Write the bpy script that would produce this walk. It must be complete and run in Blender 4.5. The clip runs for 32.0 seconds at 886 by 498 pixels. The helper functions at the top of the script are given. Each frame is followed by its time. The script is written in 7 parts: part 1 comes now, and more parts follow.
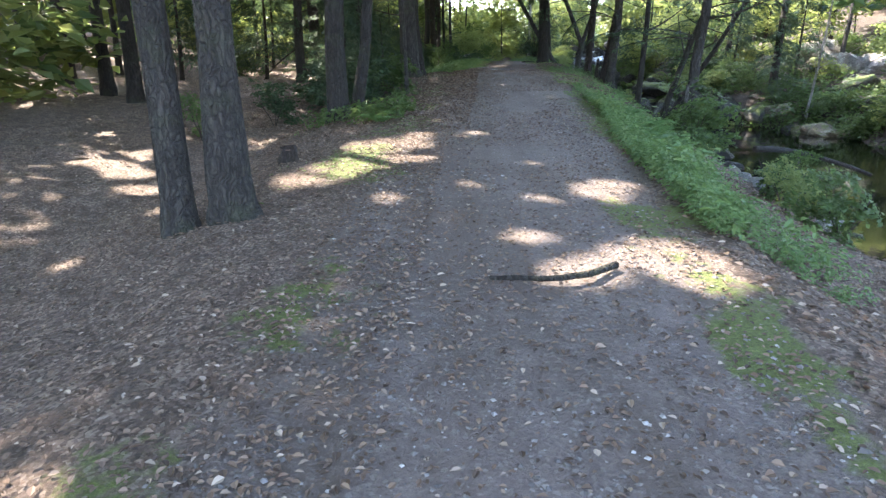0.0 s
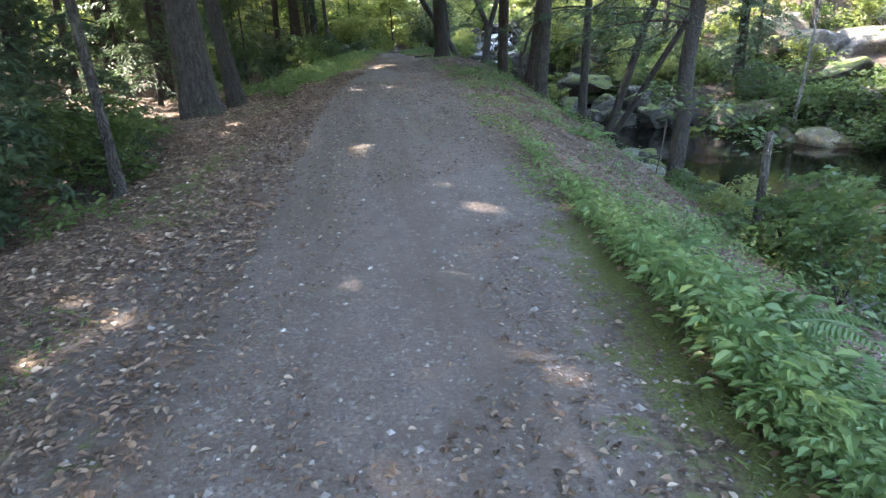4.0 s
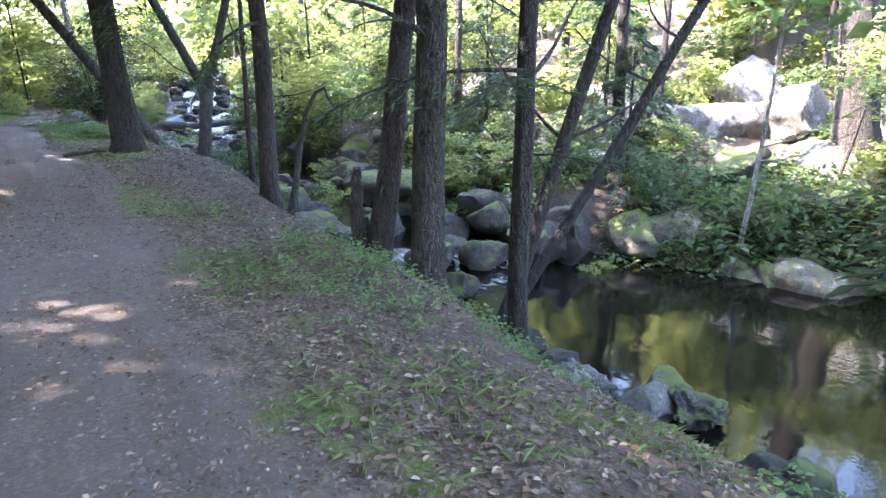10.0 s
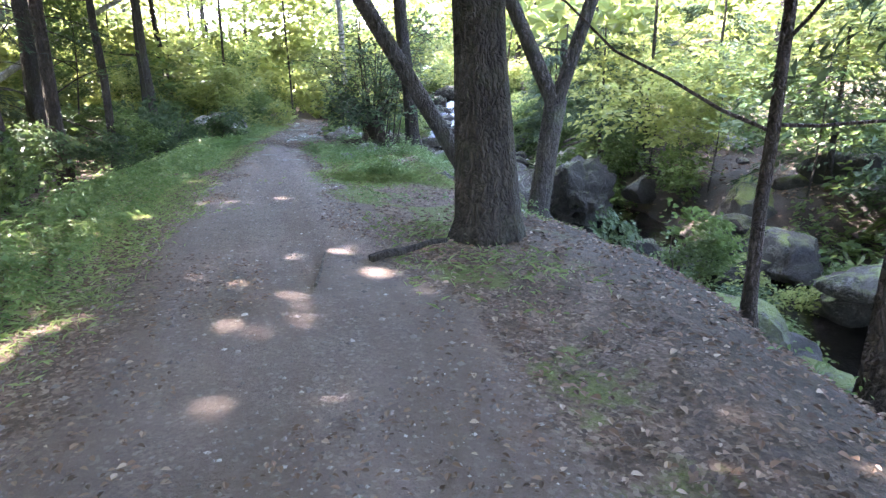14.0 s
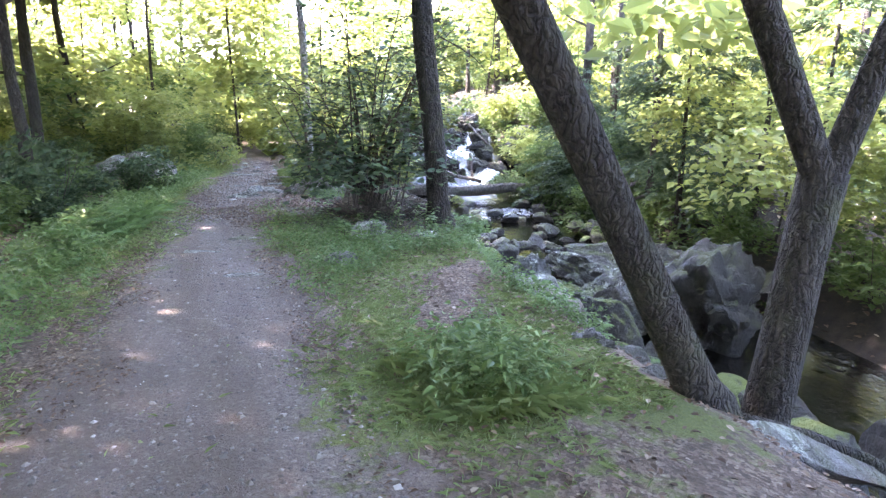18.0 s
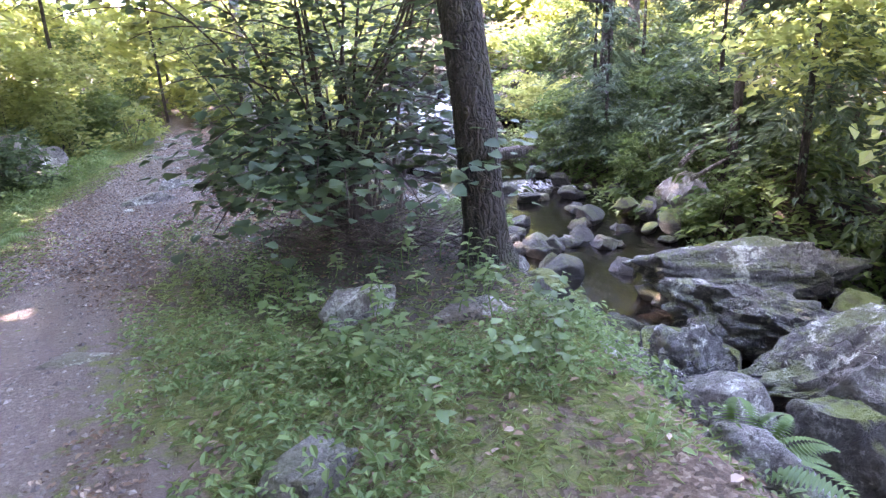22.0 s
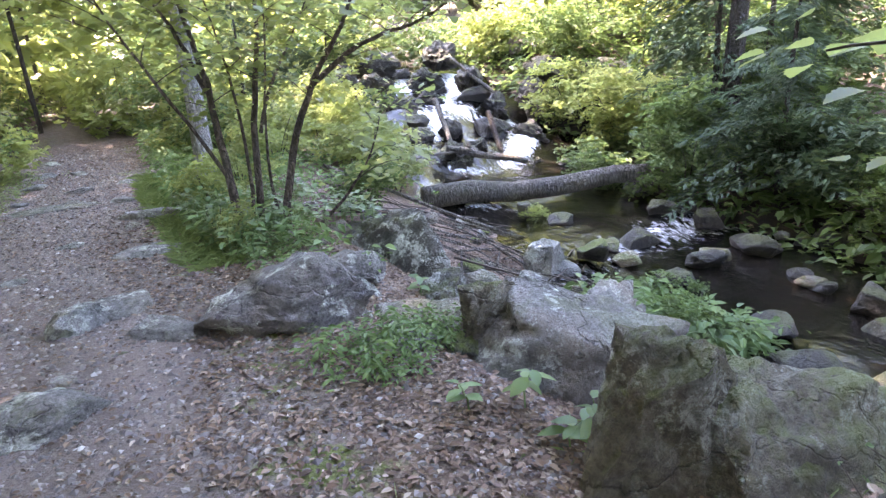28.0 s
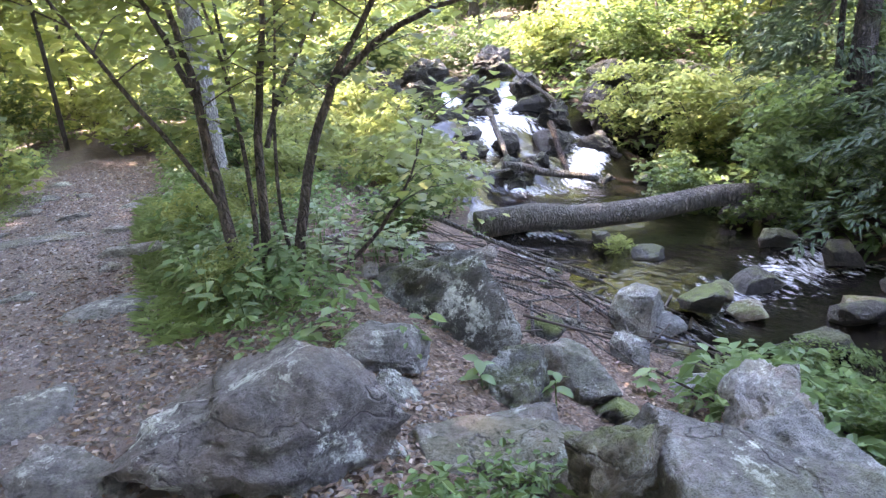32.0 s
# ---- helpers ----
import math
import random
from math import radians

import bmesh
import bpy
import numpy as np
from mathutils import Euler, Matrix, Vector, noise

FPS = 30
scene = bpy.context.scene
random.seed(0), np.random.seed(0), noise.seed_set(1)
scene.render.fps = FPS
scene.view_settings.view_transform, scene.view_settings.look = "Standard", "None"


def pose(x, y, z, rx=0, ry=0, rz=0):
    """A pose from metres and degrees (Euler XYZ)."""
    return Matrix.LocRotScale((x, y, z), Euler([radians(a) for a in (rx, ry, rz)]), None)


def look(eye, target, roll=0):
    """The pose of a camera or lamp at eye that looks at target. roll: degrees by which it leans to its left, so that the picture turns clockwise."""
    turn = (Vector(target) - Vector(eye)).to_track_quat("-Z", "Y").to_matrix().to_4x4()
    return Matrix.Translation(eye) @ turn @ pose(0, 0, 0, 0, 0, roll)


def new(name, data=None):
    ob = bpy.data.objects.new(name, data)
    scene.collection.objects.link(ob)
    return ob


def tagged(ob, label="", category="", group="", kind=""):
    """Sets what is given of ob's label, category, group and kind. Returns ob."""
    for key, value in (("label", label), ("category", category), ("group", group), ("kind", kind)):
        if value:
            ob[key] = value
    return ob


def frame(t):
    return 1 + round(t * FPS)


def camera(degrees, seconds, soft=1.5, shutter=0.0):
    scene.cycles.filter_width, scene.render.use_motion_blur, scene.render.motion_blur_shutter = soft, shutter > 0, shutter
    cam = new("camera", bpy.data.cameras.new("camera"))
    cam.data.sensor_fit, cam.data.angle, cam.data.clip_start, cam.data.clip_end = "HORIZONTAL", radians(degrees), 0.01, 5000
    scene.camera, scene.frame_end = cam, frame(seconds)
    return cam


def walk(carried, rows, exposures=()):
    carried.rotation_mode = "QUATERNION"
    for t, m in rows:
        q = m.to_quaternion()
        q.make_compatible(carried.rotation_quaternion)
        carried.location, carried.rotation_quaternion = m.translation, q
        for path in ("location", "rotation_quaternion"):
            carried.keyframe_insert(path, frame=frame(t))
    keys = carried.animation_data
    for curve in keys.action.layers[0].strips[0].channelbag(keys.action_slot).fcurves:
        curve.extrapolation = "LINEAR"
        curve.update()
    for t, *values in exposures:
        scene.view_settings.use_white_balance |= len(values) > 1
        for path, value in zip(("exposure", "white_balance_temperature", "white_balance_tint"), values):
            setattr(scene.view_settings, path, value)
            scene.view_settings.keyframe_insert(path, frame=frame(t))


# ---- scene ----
# ---- camera ----
cam = camera(72.9, 32.0, soft=1.4)
PATH = [
    (0.0, pose(0.000, -0.000, 1.420, 72.35, -0.39, -0.18)),
    (0.5, pose(0.140, 1.009, 1.500, 70.88, 0.70, 1.12)),
    (1.0, pose(0.292, 2.022, 1.566, 69.40, 1.11, -0.63)),
    (1.5, pose(0.465, 2.985, 1.622, 67.69, -0.49, -2.42)),
    (2.0, pose(0.694, 4.036, 1.661, 67.14, 3.43, -8.58)),
    (2.5, pose(0.858, 5.149, 1.706, 69.24, 1.74, -10.50)),
    (3.0, pose(1.008, 6.219, 1.762, 72.96, 4.17, -10.62)),
    (3.5, pose(1.149, 7.263, 1.820, 71.90, 2.87, -10.51)),
    (4.0, pose(1.271, 8.223, 1.878, 70.66, 1.81, -9.46)),
    (4.5, pose(1.311, 9.103, 1.940, 70.22, -0.41, -8.27)),
    (6.5, pose(1.746, 12.387, 2.088, 70.29, 1.25, -8.21)),
    (7.0, pose(1.910, 13.295, 2.137, 70.09, 1.59, -9.87)),
    (7.5, pose(2.009, 14.196, 2.175, 70.03, 4.93, -25.68)),
    (8.0, pose(2.177, 15.026, 2.241, 72.09, 4.04, -35.41)),
    (8.5, pose(2.280, 15.810, 2.301, 73.09, 6.03, -42.81)),
    (9.0, pose(2.395, 16.799, 2.344, 73.40, 2.58, -42.53)),
    (9.5, pose(2.597, 17.965, 2.386, 72.80, 3.04, -41.72)),
    (10.0, pose(2.801, 19.225, 2.413, 74.55, 0.47, -38.06)),
    (10.5, pose(2.996, 20.516, 2.432, 76.13, 0.77, -36.43)),
    (11.0, pose(3.160, 21.790, 2.435, 77.44, -1.71, -30.88)),
    (11.5, pose(3.288, 22.979, 2.421, 77.19, 0.58, -27.46)),
    (12.0, pose(3.328, 24.006, 2.411, 76.36, -0.38, -23.74)),
    (12.5, pose(3.335, 24.848, 2.397, 76.56, 2.16, -23.84)),
    (13.0, pose(3.297, 25.644, 2.394, 76.12, 0.10, -21.52)),
    (13.5, pose(3.299, 26.444, 2.389, 75.37, 0.73, -20.52)),
    (14.0, pose(3.255, 27.233, 2.410, 75.57, 0.38, -18.07)),
    (14.5, pose(3.237, 27.959, 2.447, 75.52, 0.79, -16.00)),
    (16.5, pose(3.253, 30.625, 2.611, 75.16, 2.29, -19.33)),
    (17.0, pose(3.373, 31.436, 2.649, 73.85, -0.09, -20.41)),
    (17.5, pose(3.534, 32.227, 2.668, 72.94, 0.16, -21.23)),
    (18.0, pose(3.656, 33.001, 2.678, 78.04, -0.23, -22.98)),
    (18.5, pose(3.770, 33.787, 2.663, 77.39, -1.03, -20.90)),
    (19.0, pose(3.869, 34.544, 2.662, 74.26, 2.49, -20.44)),
    (19.5, pose(3.964, 35.191, 2.663, 73.32, 1.93, -21.08)),
    (20.0, pose(4.195, 35.713, 2.641, 71.51, 5.26, -28.91)),
    (20.5, pose(4.377, 36.098, 2.624, 70.13, 5.67, -31.33)),
    (21.0, pose(4.521, 36.484, 2.640, 71.22, 4.18, -30.49)),
    (21.5, pose(4.629, 36.847, 2.655, 72.31, 3.36, -26.72)),
    (22.0, pose(4.751, 37.242, 2.655, 73.47, 2.76, -27.02)),
    (22.5, pose(4.876, 37.664, 2.615, 72.45, 3.08, -25.05)),
    (23.0, pose(4.867, 38.304, 2.596, 70.67, -0.73, -18.55)),
    (23.5, pose(4.872, 38.911, 2.610, 68.85, 2.04, -14.63)),
    (24.0, pose(4.794, 39.633, 2.606, 70.04, 1.39, -11.19)),
    (24.5, pose(4.687, 40.275, 2.596, 71.01, 1.85, -13.94)),
    (25.5, pose(4.52, 41.280, 2.590, 70.95, 1.25, -20.40)),
    (26.5, pose(4.672, 42.279, 2.582, 70.91, 0.71, -27.38)),
    (27.0, pose(4.748, 42.686, 2.609, 72.42, 1.18, -31.72)),
    (27.5, pose(4.819, 43.069, 2.631, 74.76, 1.20, -35.54)),
    (28.0, pose(4.949, 43.524, 2.616, 72.40, 2.81, -36.63)),
    (28.5, pose(5.052, 44.003, 2.578, 75.39, 2.77, -37.92)),
    (29.0, pose(5.248, 44.359, 2.529, 77.77, 1.92, -39.27)),
    (29.5, pose(5.446, 44.686, 2.479, 79.37, 3.62, -41.60)),
    (30.0, pose(5.655, 44.903, 2.444, 78.97, 2.81, -41.63)),
    (30.5, pose(5.729, 45.056, 2.433, 77.60, 3.12, -41.67)),
    (31.0, pose(5.742, 45.072, 2.436, 78.17, 3.40, -41.23)),
    (31.5, pose(5.786, 45.009, 2.443, 76.17, 2.72, -35.99)),
    (32.0, pose(5.806, 44.940, 2.428, 73.97, 3.69, -32.31)),
]

walk(cam, PATH, [(0, 4.05, 6600, 11), (1, 4.1, 6700, 12), (2, 4.15, 6800, 12), (4, 4.5, 6800, 12), (7, 4.65, 7000, 17), (9, 4.95, 6400, 21), (11, 5.3, 6300, 23), (13, 5.5, 6400, 22), (16, 5.5, 6700, 23), (20, 5.85, 6900, 33), (22, 5.9, 7000, 39), (24, 5.8, 7100, 40), (27, 5.7, 7500, 30), (29, 5.55, 7300, 28), (32, 5.5, 7400, 29)])

# ---- light ----
world = bpy.data.worlds.new("sky")
scene.world = world
world.use_nodes = True
wn = world.node_tree.nodes
sky = wn.new("ShaderNodeTexSky")
sky.sky_type, sky.sun_disc = "NISHITA", False
SUN_AZ, SUN_EL = math.atan2(-0.77, 0.64), radians(47)
sky.sun_elevation, sky.sun_rotation, sky.altitude, sky.air_density, sky.dust_density = SUN_EL, SUN_AZ, 200, 1.0, 1.5
wn["Background"].inputs["Strength"].default_value = 0.15
world.node_tree.links.new(sky.outputs[0], wn["Background"].inputs["Color"])
sun_data = bpy.data.lights.new("sun", "SUN")
sun_data.energy, sun_data.angle, sun_data.color = 2.6, radians(0.6), (1.0, 0.93, 0.82)
sun = new("sun", sun_data)
sun.matrix_basis = look((0, 0, 30), (0.77 * math.cos(SUN_EL), -0.64 * math.cos(SUN_EL), 30 - math.sin(SUN_EL)))

# ---- materials ----


def material(name):
    m = bpy.data.materials.new(name)
    m.use_nodes = True
    nt = m.node_tree
    return m, nt, nt.nodes["Principled BSDF"]


def node(nt, kind, **inputs):
    n = nt.nodes.new(kind)
    for k, v in inputs.items():
        n.inputs[k.replace("_", " ")].default_value = v
    return n


def ramp(nt, src, *stops):
    r = nt.nodes.new("ShaderNodeValToRGB")
    el = r.color_ramp.elements
    while len(el) < len(stops):
        el.new(0.5)
    for e, (p, c) in zip(el, stops):
        e.position, e.color = p, (*c, 1) if len(c) == 3 else c
    nt.links.new(src, r.inputs[0])
    return r.outputs[0]


def mix(nt, fac, a, b):
    n = nt.nodes.new("ShaderNodeMix")
    n.data_type = "RGBA"
    for sock, v in ((n.inputs[0], fac), (n.inputs[6], a), (n.inputs[7], b)):
        if isinstance(v, bpy.types.NodeSocket):
            nt.links.new(v, sock)
        else:
            sock.default_value = (*v, 1) if isinstance(v, tuple) else v
    return n.outputs[2]


def math_node(nt, op, a, b=0.0, clamp=True):
    n = nt.nodes.new("ShaderNodeMath")
    n.operation, n.use_clamp = op, clamp
    for sock, v in zip(n.inputs, (a, b)):
        if isinstance(v, bpy.types.NodeSocket):
            nt.links.new(v, sock)
        else:
            sock.default_value = v
    return n.outputs[0]


def coords(nt, kind="Object"):
    return nt.nodes.new("ShaderNodeTexCoord").outputs[kind]


def noise_tex(nt, vec, scale, detail=4, rough=0.6):
    n = node(nt, "ShaderNodeTexNoise", Scale=scale, Detail=detail, Roughness=rough)
    nt.links.new(vec, n.inputs["Vector"])
    return n.outputs["Fac"]


def stretch(nt, vec, sx, sy, sz):
    n = nt.nodes.new("ShaderNodeMapping")
    n.inputs["Scale"].default_value = (sx, sy, sz)
    nt.links.new(vec, n.inputs["Vector"])
    return n.outputs[0]


def bump(nt, bsdf, height_socket, strength, distance):
    n = node(nt, "ShaderNodeBump", Strength=strength, Distance=distance)
    nt.links.new(height_socket, n.inputs["Height"])
    nt.links.new(n.outputs[0], bsdf.inputs["Normal"])


def bark_material(name, dark, light, moss=0.3, lichen=0.25):
    m, nt, b = material(name)
    c = coords(nt)
    warp = stretch(nt, c, 9, 9, 2.0)
    ridges = noise_tex(nt, warp, 2.6, 7, 0.7)
    plates = node(nt, "ShaderNodeTexVoronoi", Scale=2.6)
    plates.feature = "DISTANCE_TO_EDGE"
    soft = nt.nodes.new("ShaderNodeVectorMath")
    soft.operation = "MULTIPLY_ADD"
    fine = node(nt, "ShaderNodeTexNoise", Scale=7.0, Detail=3)
    nt.links.new(c, fine.inputs["Vector"])
    nt.links.new(fine.outputs["Color"], soft.inputs[0])
    soft.inputs[1].default_value = (1.3, 1.3, 1.3)
    nt.links.new(warp, soft.inputs[2])
    nt.links.new(soft.outputs[0], plates.inputs["Vector"])
    crack = ramp(nt, plates.outputs["Distance"], (0.02, (0, 0, 0)), (0.22, (1, 1, 1)))
    col = ramp(nt, ridges, (0.34, dark), (0.66, light))
    col = mix(nt, math_node(nt, "ADD", math_node(nt, "MULTIPLY", crack, 0.55), 0.45), tuple(0.5 * x for x in dark), col)
    spots = ramp(nt, noise_tex(nt, c, 6.5, 5, 0.7), (0.6, (0, 0, 0)), (0.68, (1, 1, 1)))
    col = mix(nt, math_node(nt, "MULTIPLY", spots, lichen), col, tuple(1.5 * x + 0.05 for x in light))
    green = math_node(nt, "MULTIPLY", ramp(nt, noise_tex(nt, c, 2.6, 5), (0.52, (0, 0, 0)), (0.7, (1, 1, 1))), moss)
    col = mix(nt, green, col, (0.07, 0.085, 0.035))
    nt.links.new(col, b.inputs["Base Color"])
    b.inputs["Roughness"].default_value = 0.92
    bump(nt, b, math_node(nt, "ADD", ridges, math_node(nt, "MULTIPLY", crack, 0.8, False), False), 1.0, 0.05)
    return m


def leaf_material(name, stops, glow=0.5, rough=0.45):
    """A leaf that lets light through; colour varies leaf by leaf and plant by plant."""
    m, nt, b = material(name)
    geo = nt.nodes.new("ShaderNodeNewGeometry")
    info = nt.nodes.new("ShaderNodeObjectInfo")
    v = math_node(nt, "ADD", math_node(nt, "MULTIPLY", geo.outputs["Random Per Island"], 0.65), math_node(nt, "MULTIPLY", info.outputs["Random"], 0.35))
    col = ramp(nt, v, *stops)
    nt.links.new(col, b.inputs["Base Color"])
    b.inputs["Roughness"].default_value = rough
    b.inputs["Specular IOR Level"].default_value = 0.35
    tr = nt.nodes.new("ShaderNodeBsdfTranslucent")
    warm = mix(nt, 0.5, col, tuple(min(1, 1.4 * x) for x in (stops[-1][1][0], stops[-1][1][1], stops[-1][1][2] * 0.8)))
    nt.links.new(warm, tr.inputs["Color"])
    mx = nt.nodes.new("ShaderNodeMixShader")
    mx.inputs[0].default_value = glow
    out = nt.nodes["Material Output"]
    nt.links.new(b.outputs[0], mx.inputs[1])
    nt.links.new(tr.outputs[0], mx.inputs[2])
    nt.links.new(mx.outputs[0], out.inputs["Surface"])
    return m


def rock_material(name, dark, light, moss=0.5, lichen=0.5, rough=0.85):
    m, nt, b = material(name)
    geo = nt.nodes.new("ShaderNodeNewGeometry")
    c = geo.outputs["Position"]
    big, fine = noise_tex(nt, c, 2.2, 6, 0.65), noise_tex(nt, c, 26, 6, 0.75)
    col = ramp(nt, big, (0.3, dark), (0.5, tuple(0.5 * (x + y) for x, y in zip(dark, light))), (0.7, light))
    col = mix(nt, math_node(nt, "MULTIPLY", ramp(nt, fine, (0.4, (1, 1, 1)), (0.6, (0, 0, 0))), 0.55), col, tuple(0.4 * x for x in dark))
    warm = ramp(nt, noise_tex(nt, c, 1.1, 3), (0.48, (0, 0, 0)), (0.62, (0.5, 0.5, 0.5)))
    col = mix(nt, warm, col, tuple(x * k for x, k in zip(light, (0.62, 0.5, 0.38))))
    vor = node(nt, "ShaderNodeTexVoronoi", Scale=0.9)
    vor.feature = "DISTANCE_TO_EDGE"
    bent = nt.nodes.new("ShaderNodeVectorMath")
    bent.operation = "MULTIPLY_ADD"
    nz = node(nt, "ShaderNodeTexNoise", Scale=2.6, Detail=5)
    nt.links.new(c, nz.inputs["Vector"])
    nt.links.new(nz.outputs["Color"], bent.inputs[0])
    bent.inputs[1].default_value = (1.1, 1.1, 1.1)
    nt.links.new(stretch(nt, c, 1, 1, 1.9), bent.inputs[2])
    nt.links.new(bent.outputs[0], vor.inputs["Vector"])
    crack = ramp(nt, vor.outputs["Distance"], (0.0, (0.35, 0.35, 0.35)), (0.016, (1, 1, 1)))
    col = mix(nt, crack, tuple(0.4 * x for x in dark), col)
    spots = ramp(nt, noise_tex(nt, c, 7.5, 6, 0.75), (0.56, (0, 0, 0)), (0.62, (1, 1, 1)))
    col = mix(nt, math_node(nt, "MULTIPLY", spots, 0.4 * lichen), col, (0.5, 0.52, 0.46))
    patches = ramp(nt, noise_tex(nt, c, 3.1, 7, 0.8), (0.55, (0, 0, 0)), (0.6, (0.6, 0.6, 0.6)))
    col = mix(nt, math_node(nt, "MULTIPLY", patches, lichen), col, (0.4, 0.41, 0.38))
    pits = ramp(nt, noise_tex(nt, c, 11, 5, 0.7), (0.33, (1, 1, 1)), (0.4, (0, 0, 0)))
    col = mix(nt, math_node(nt, "MULTIPLY", pits, 0.75), col, tuple(0.3 * x for x in dark))
    crust = math_node(nt, "MULTIPLY", ramp(nt, noise_tex(nt, c, 2.0, 9, 0.82), (0.555, (0, 0, 0)), (0.575, (1, 1, 1))), ramp(nt, fine, (0.4, (0.25, 0.25, 0.25)), (0.55, (1, 1, 1))))
    col = mix(nt, math_node(nt, "MULTIPLY", crust, min(1, 1.3 * lichen)), col, (0.56, 0.58, 0.51))
    up = nt.nodes.new("ShaderNodeSeparateXYZ")
    nt.links.new(geo.outputs["Normal"], up.inputs[0])
    top = ramp(nt, up.outputs["Z"], (0.35, (0, 0, 0)), (0.85, (1, 1, 1)))
    green = math_node(nt, "MULTIPLY", math_node(nt, "MULTIPLY", top, ramp(nt, noise_tex(nt, c, 2.3, 6, 0.7), (0.47 - 0.09 * (moss > 0.9), (0, 0, 0)), (0.56 - 0.07 * (moss > 0.9), (1, 1, 1)))), moss)
    col = mix(nt, green, col, (0.11, 0.14, 0.03))
    nt.links.new(col, b.inputs["Base Color"])
    b.inputs["Roughness"].default_value = rough
    h = math_node(nt, "ADD", fine, math_node(nt, "MULTIPLY", noise_tex(nt, c, 5.0, 7, 0.72), 2.5, False), False)
    bump(nt, b, math_node(nt, "ADD", h, math_node(nt, "MULTIPLY", crack, 0.8, False), False), 1.0, 0.06)
    return m


def plain_material(name, a, c, scale, rough=0.85, strength=0.4):
    m, nt, b = material(name)
    f = noise_tex(nt, coords(nt), scale, 5, 0.65)
    nt.links.new(ramp(nt, f, (0.3, a), (0.7, c)), b.inputs["Base Color"])
    b.inputs["Roughness"].default_value = rough
    bump(nt, b, f, strength, 0.02)
    return m


def island_material(name, *stops, rough=0.8):
    m, nt, b = material(name)
    geo = nt.nodes.new("ShaderNodeNewGeometry")
    nt.links.new(ramp(nt, geo.outputs["Random Per Island"], *stops), b.inputs["Base Color"])
    b.inputs["Roughness"].default_value = rough
    return m


def ground_material():
    """Gravel, leaf litter, moss and mud (also the large bush's painted shade), laid by the mesh's cover attribute and
    broken up by noise.
    """
    m, nt, b = material("forest_ground")
    c = coords(nt)
    cov = nt.nodes.new("ShaderNodeSeparateColor")
    att = nt.nodes.new("ShaderNodeVertexColor")
    att.layer_name = "cover"
    nt.links.new(att.outputs[0], cov.inputs[0])
    fine, mid, big = noise_tex(nt, c, 55, 5, 0.75), noise_tex(nt, c, 6, 5, 0.65), noise_tex(nt, c, 0.9, 3)
    vor = node(nt, "ShaderNodeTexVoronoi", Scale=55.0)
    nt.links.new(c, vor.inputs["Vector"])
    cell = nt.nodes.new("ShaderNodeSeparateColor")
    nt.links.new(vor.outputs["Color"], cell.inputs[0])
    gravel = mix(nt, ramp(nt, fine, (0.35, (0, 0, 0)), (0.7, (1, 1, 1))), (0.08, 0.06, 0.052), (0.235, 0.186, 0.165))
    gravel = mix(nt, ramp(nt, big, (0.4, (0, 0, 0)), (0.6, (0.75, 0.75, 0.75))), gravel, (0.165, 0.125, 0.112))
    gravel = mix(nt, ramp(nt, mid, (0.4, (0, 0, 0)), (0.66, (0.55, 0.55, 0.55))), gravel, (0.1, 0.074, 0.062))
    gravel = mix(nt, ramp(nt, cell.outputs[0], (0.86, (0, 0, 0)), (0.98, (0.5, 0.5, 0.5))), gravel, (0.27, 0.235, 0.22))
    worn = noise_tex(nt, stretch(nt, c, 2.2, 0.22, 1), 1.0, 4, 0.6)
    gravel = mix(nt, ramp(nt, worn, (0.44, (0, 0, 0)), (0.62, (0.65, 0.65, 0.65))), gravel, (0.1, 0.072, 0.056))
    litter = ramp(nt, cell.outputs[1], (0.0, (0.048, 0.03, 0.022)), (0.45, (0.13, 0.083, 0.06)), (0.8, (0.21, 0.145, 0.108)), (1.0, (0.3, 0.23, 0.18)))
    litter = mix(nt, ramp(nt, mid, (0.35, (0.75, 0.75, 0.75)), (0.6, (0, 0, 0))), litter, (0.05, 0.032, 0.022))
    moss = ramp(nt, fine, (0.3, (0.045, 0.058, 0.014)), (0.7, (0.14, 0.16, 0.038)))
    mud_and_shade = ramp(nt, mid, (0.3, (0.016, 0.012, 0.0095)), (0.7, (0.05, 0.037, 0.028)))
    edge = math_node(nt, "ADD", cov.outputs[0], math_node(nt, "SUBTRACT", mid, 0.5, False), False)
    col = mix(nt, ramp(nt, edge, (0.3, (0, 0, 0)), (0.68, (1, 1, 1))), litter, gravel)
    green = math_node(nt, "ADD", cov.outputs[1], math_node(nt, "MULTIPLY", math_node(nt, "SUBTRACT", mid, 0.5, False), 1.6, False), False)
    col = mix(nt, ramp(nt, green, (0.42, (0, 0, 0)), (0.66, (1, 1, 1))), col, moss)
    col = mix(nt, cov.outputs[2], col, mud_and_shade)
    nt.links.new(col, b.inputs["Base Color"])
    b.inputs["Roughness"].default_value = 0.92
    h = math_node(nt, "ADD", fine, math_node(nt, "MULTIPLY", noise_tex(nt, c, 21, 4, 0.7), 1.2, False), False)
    bump(nt, b, h, 0.85, 0.025)
    return m


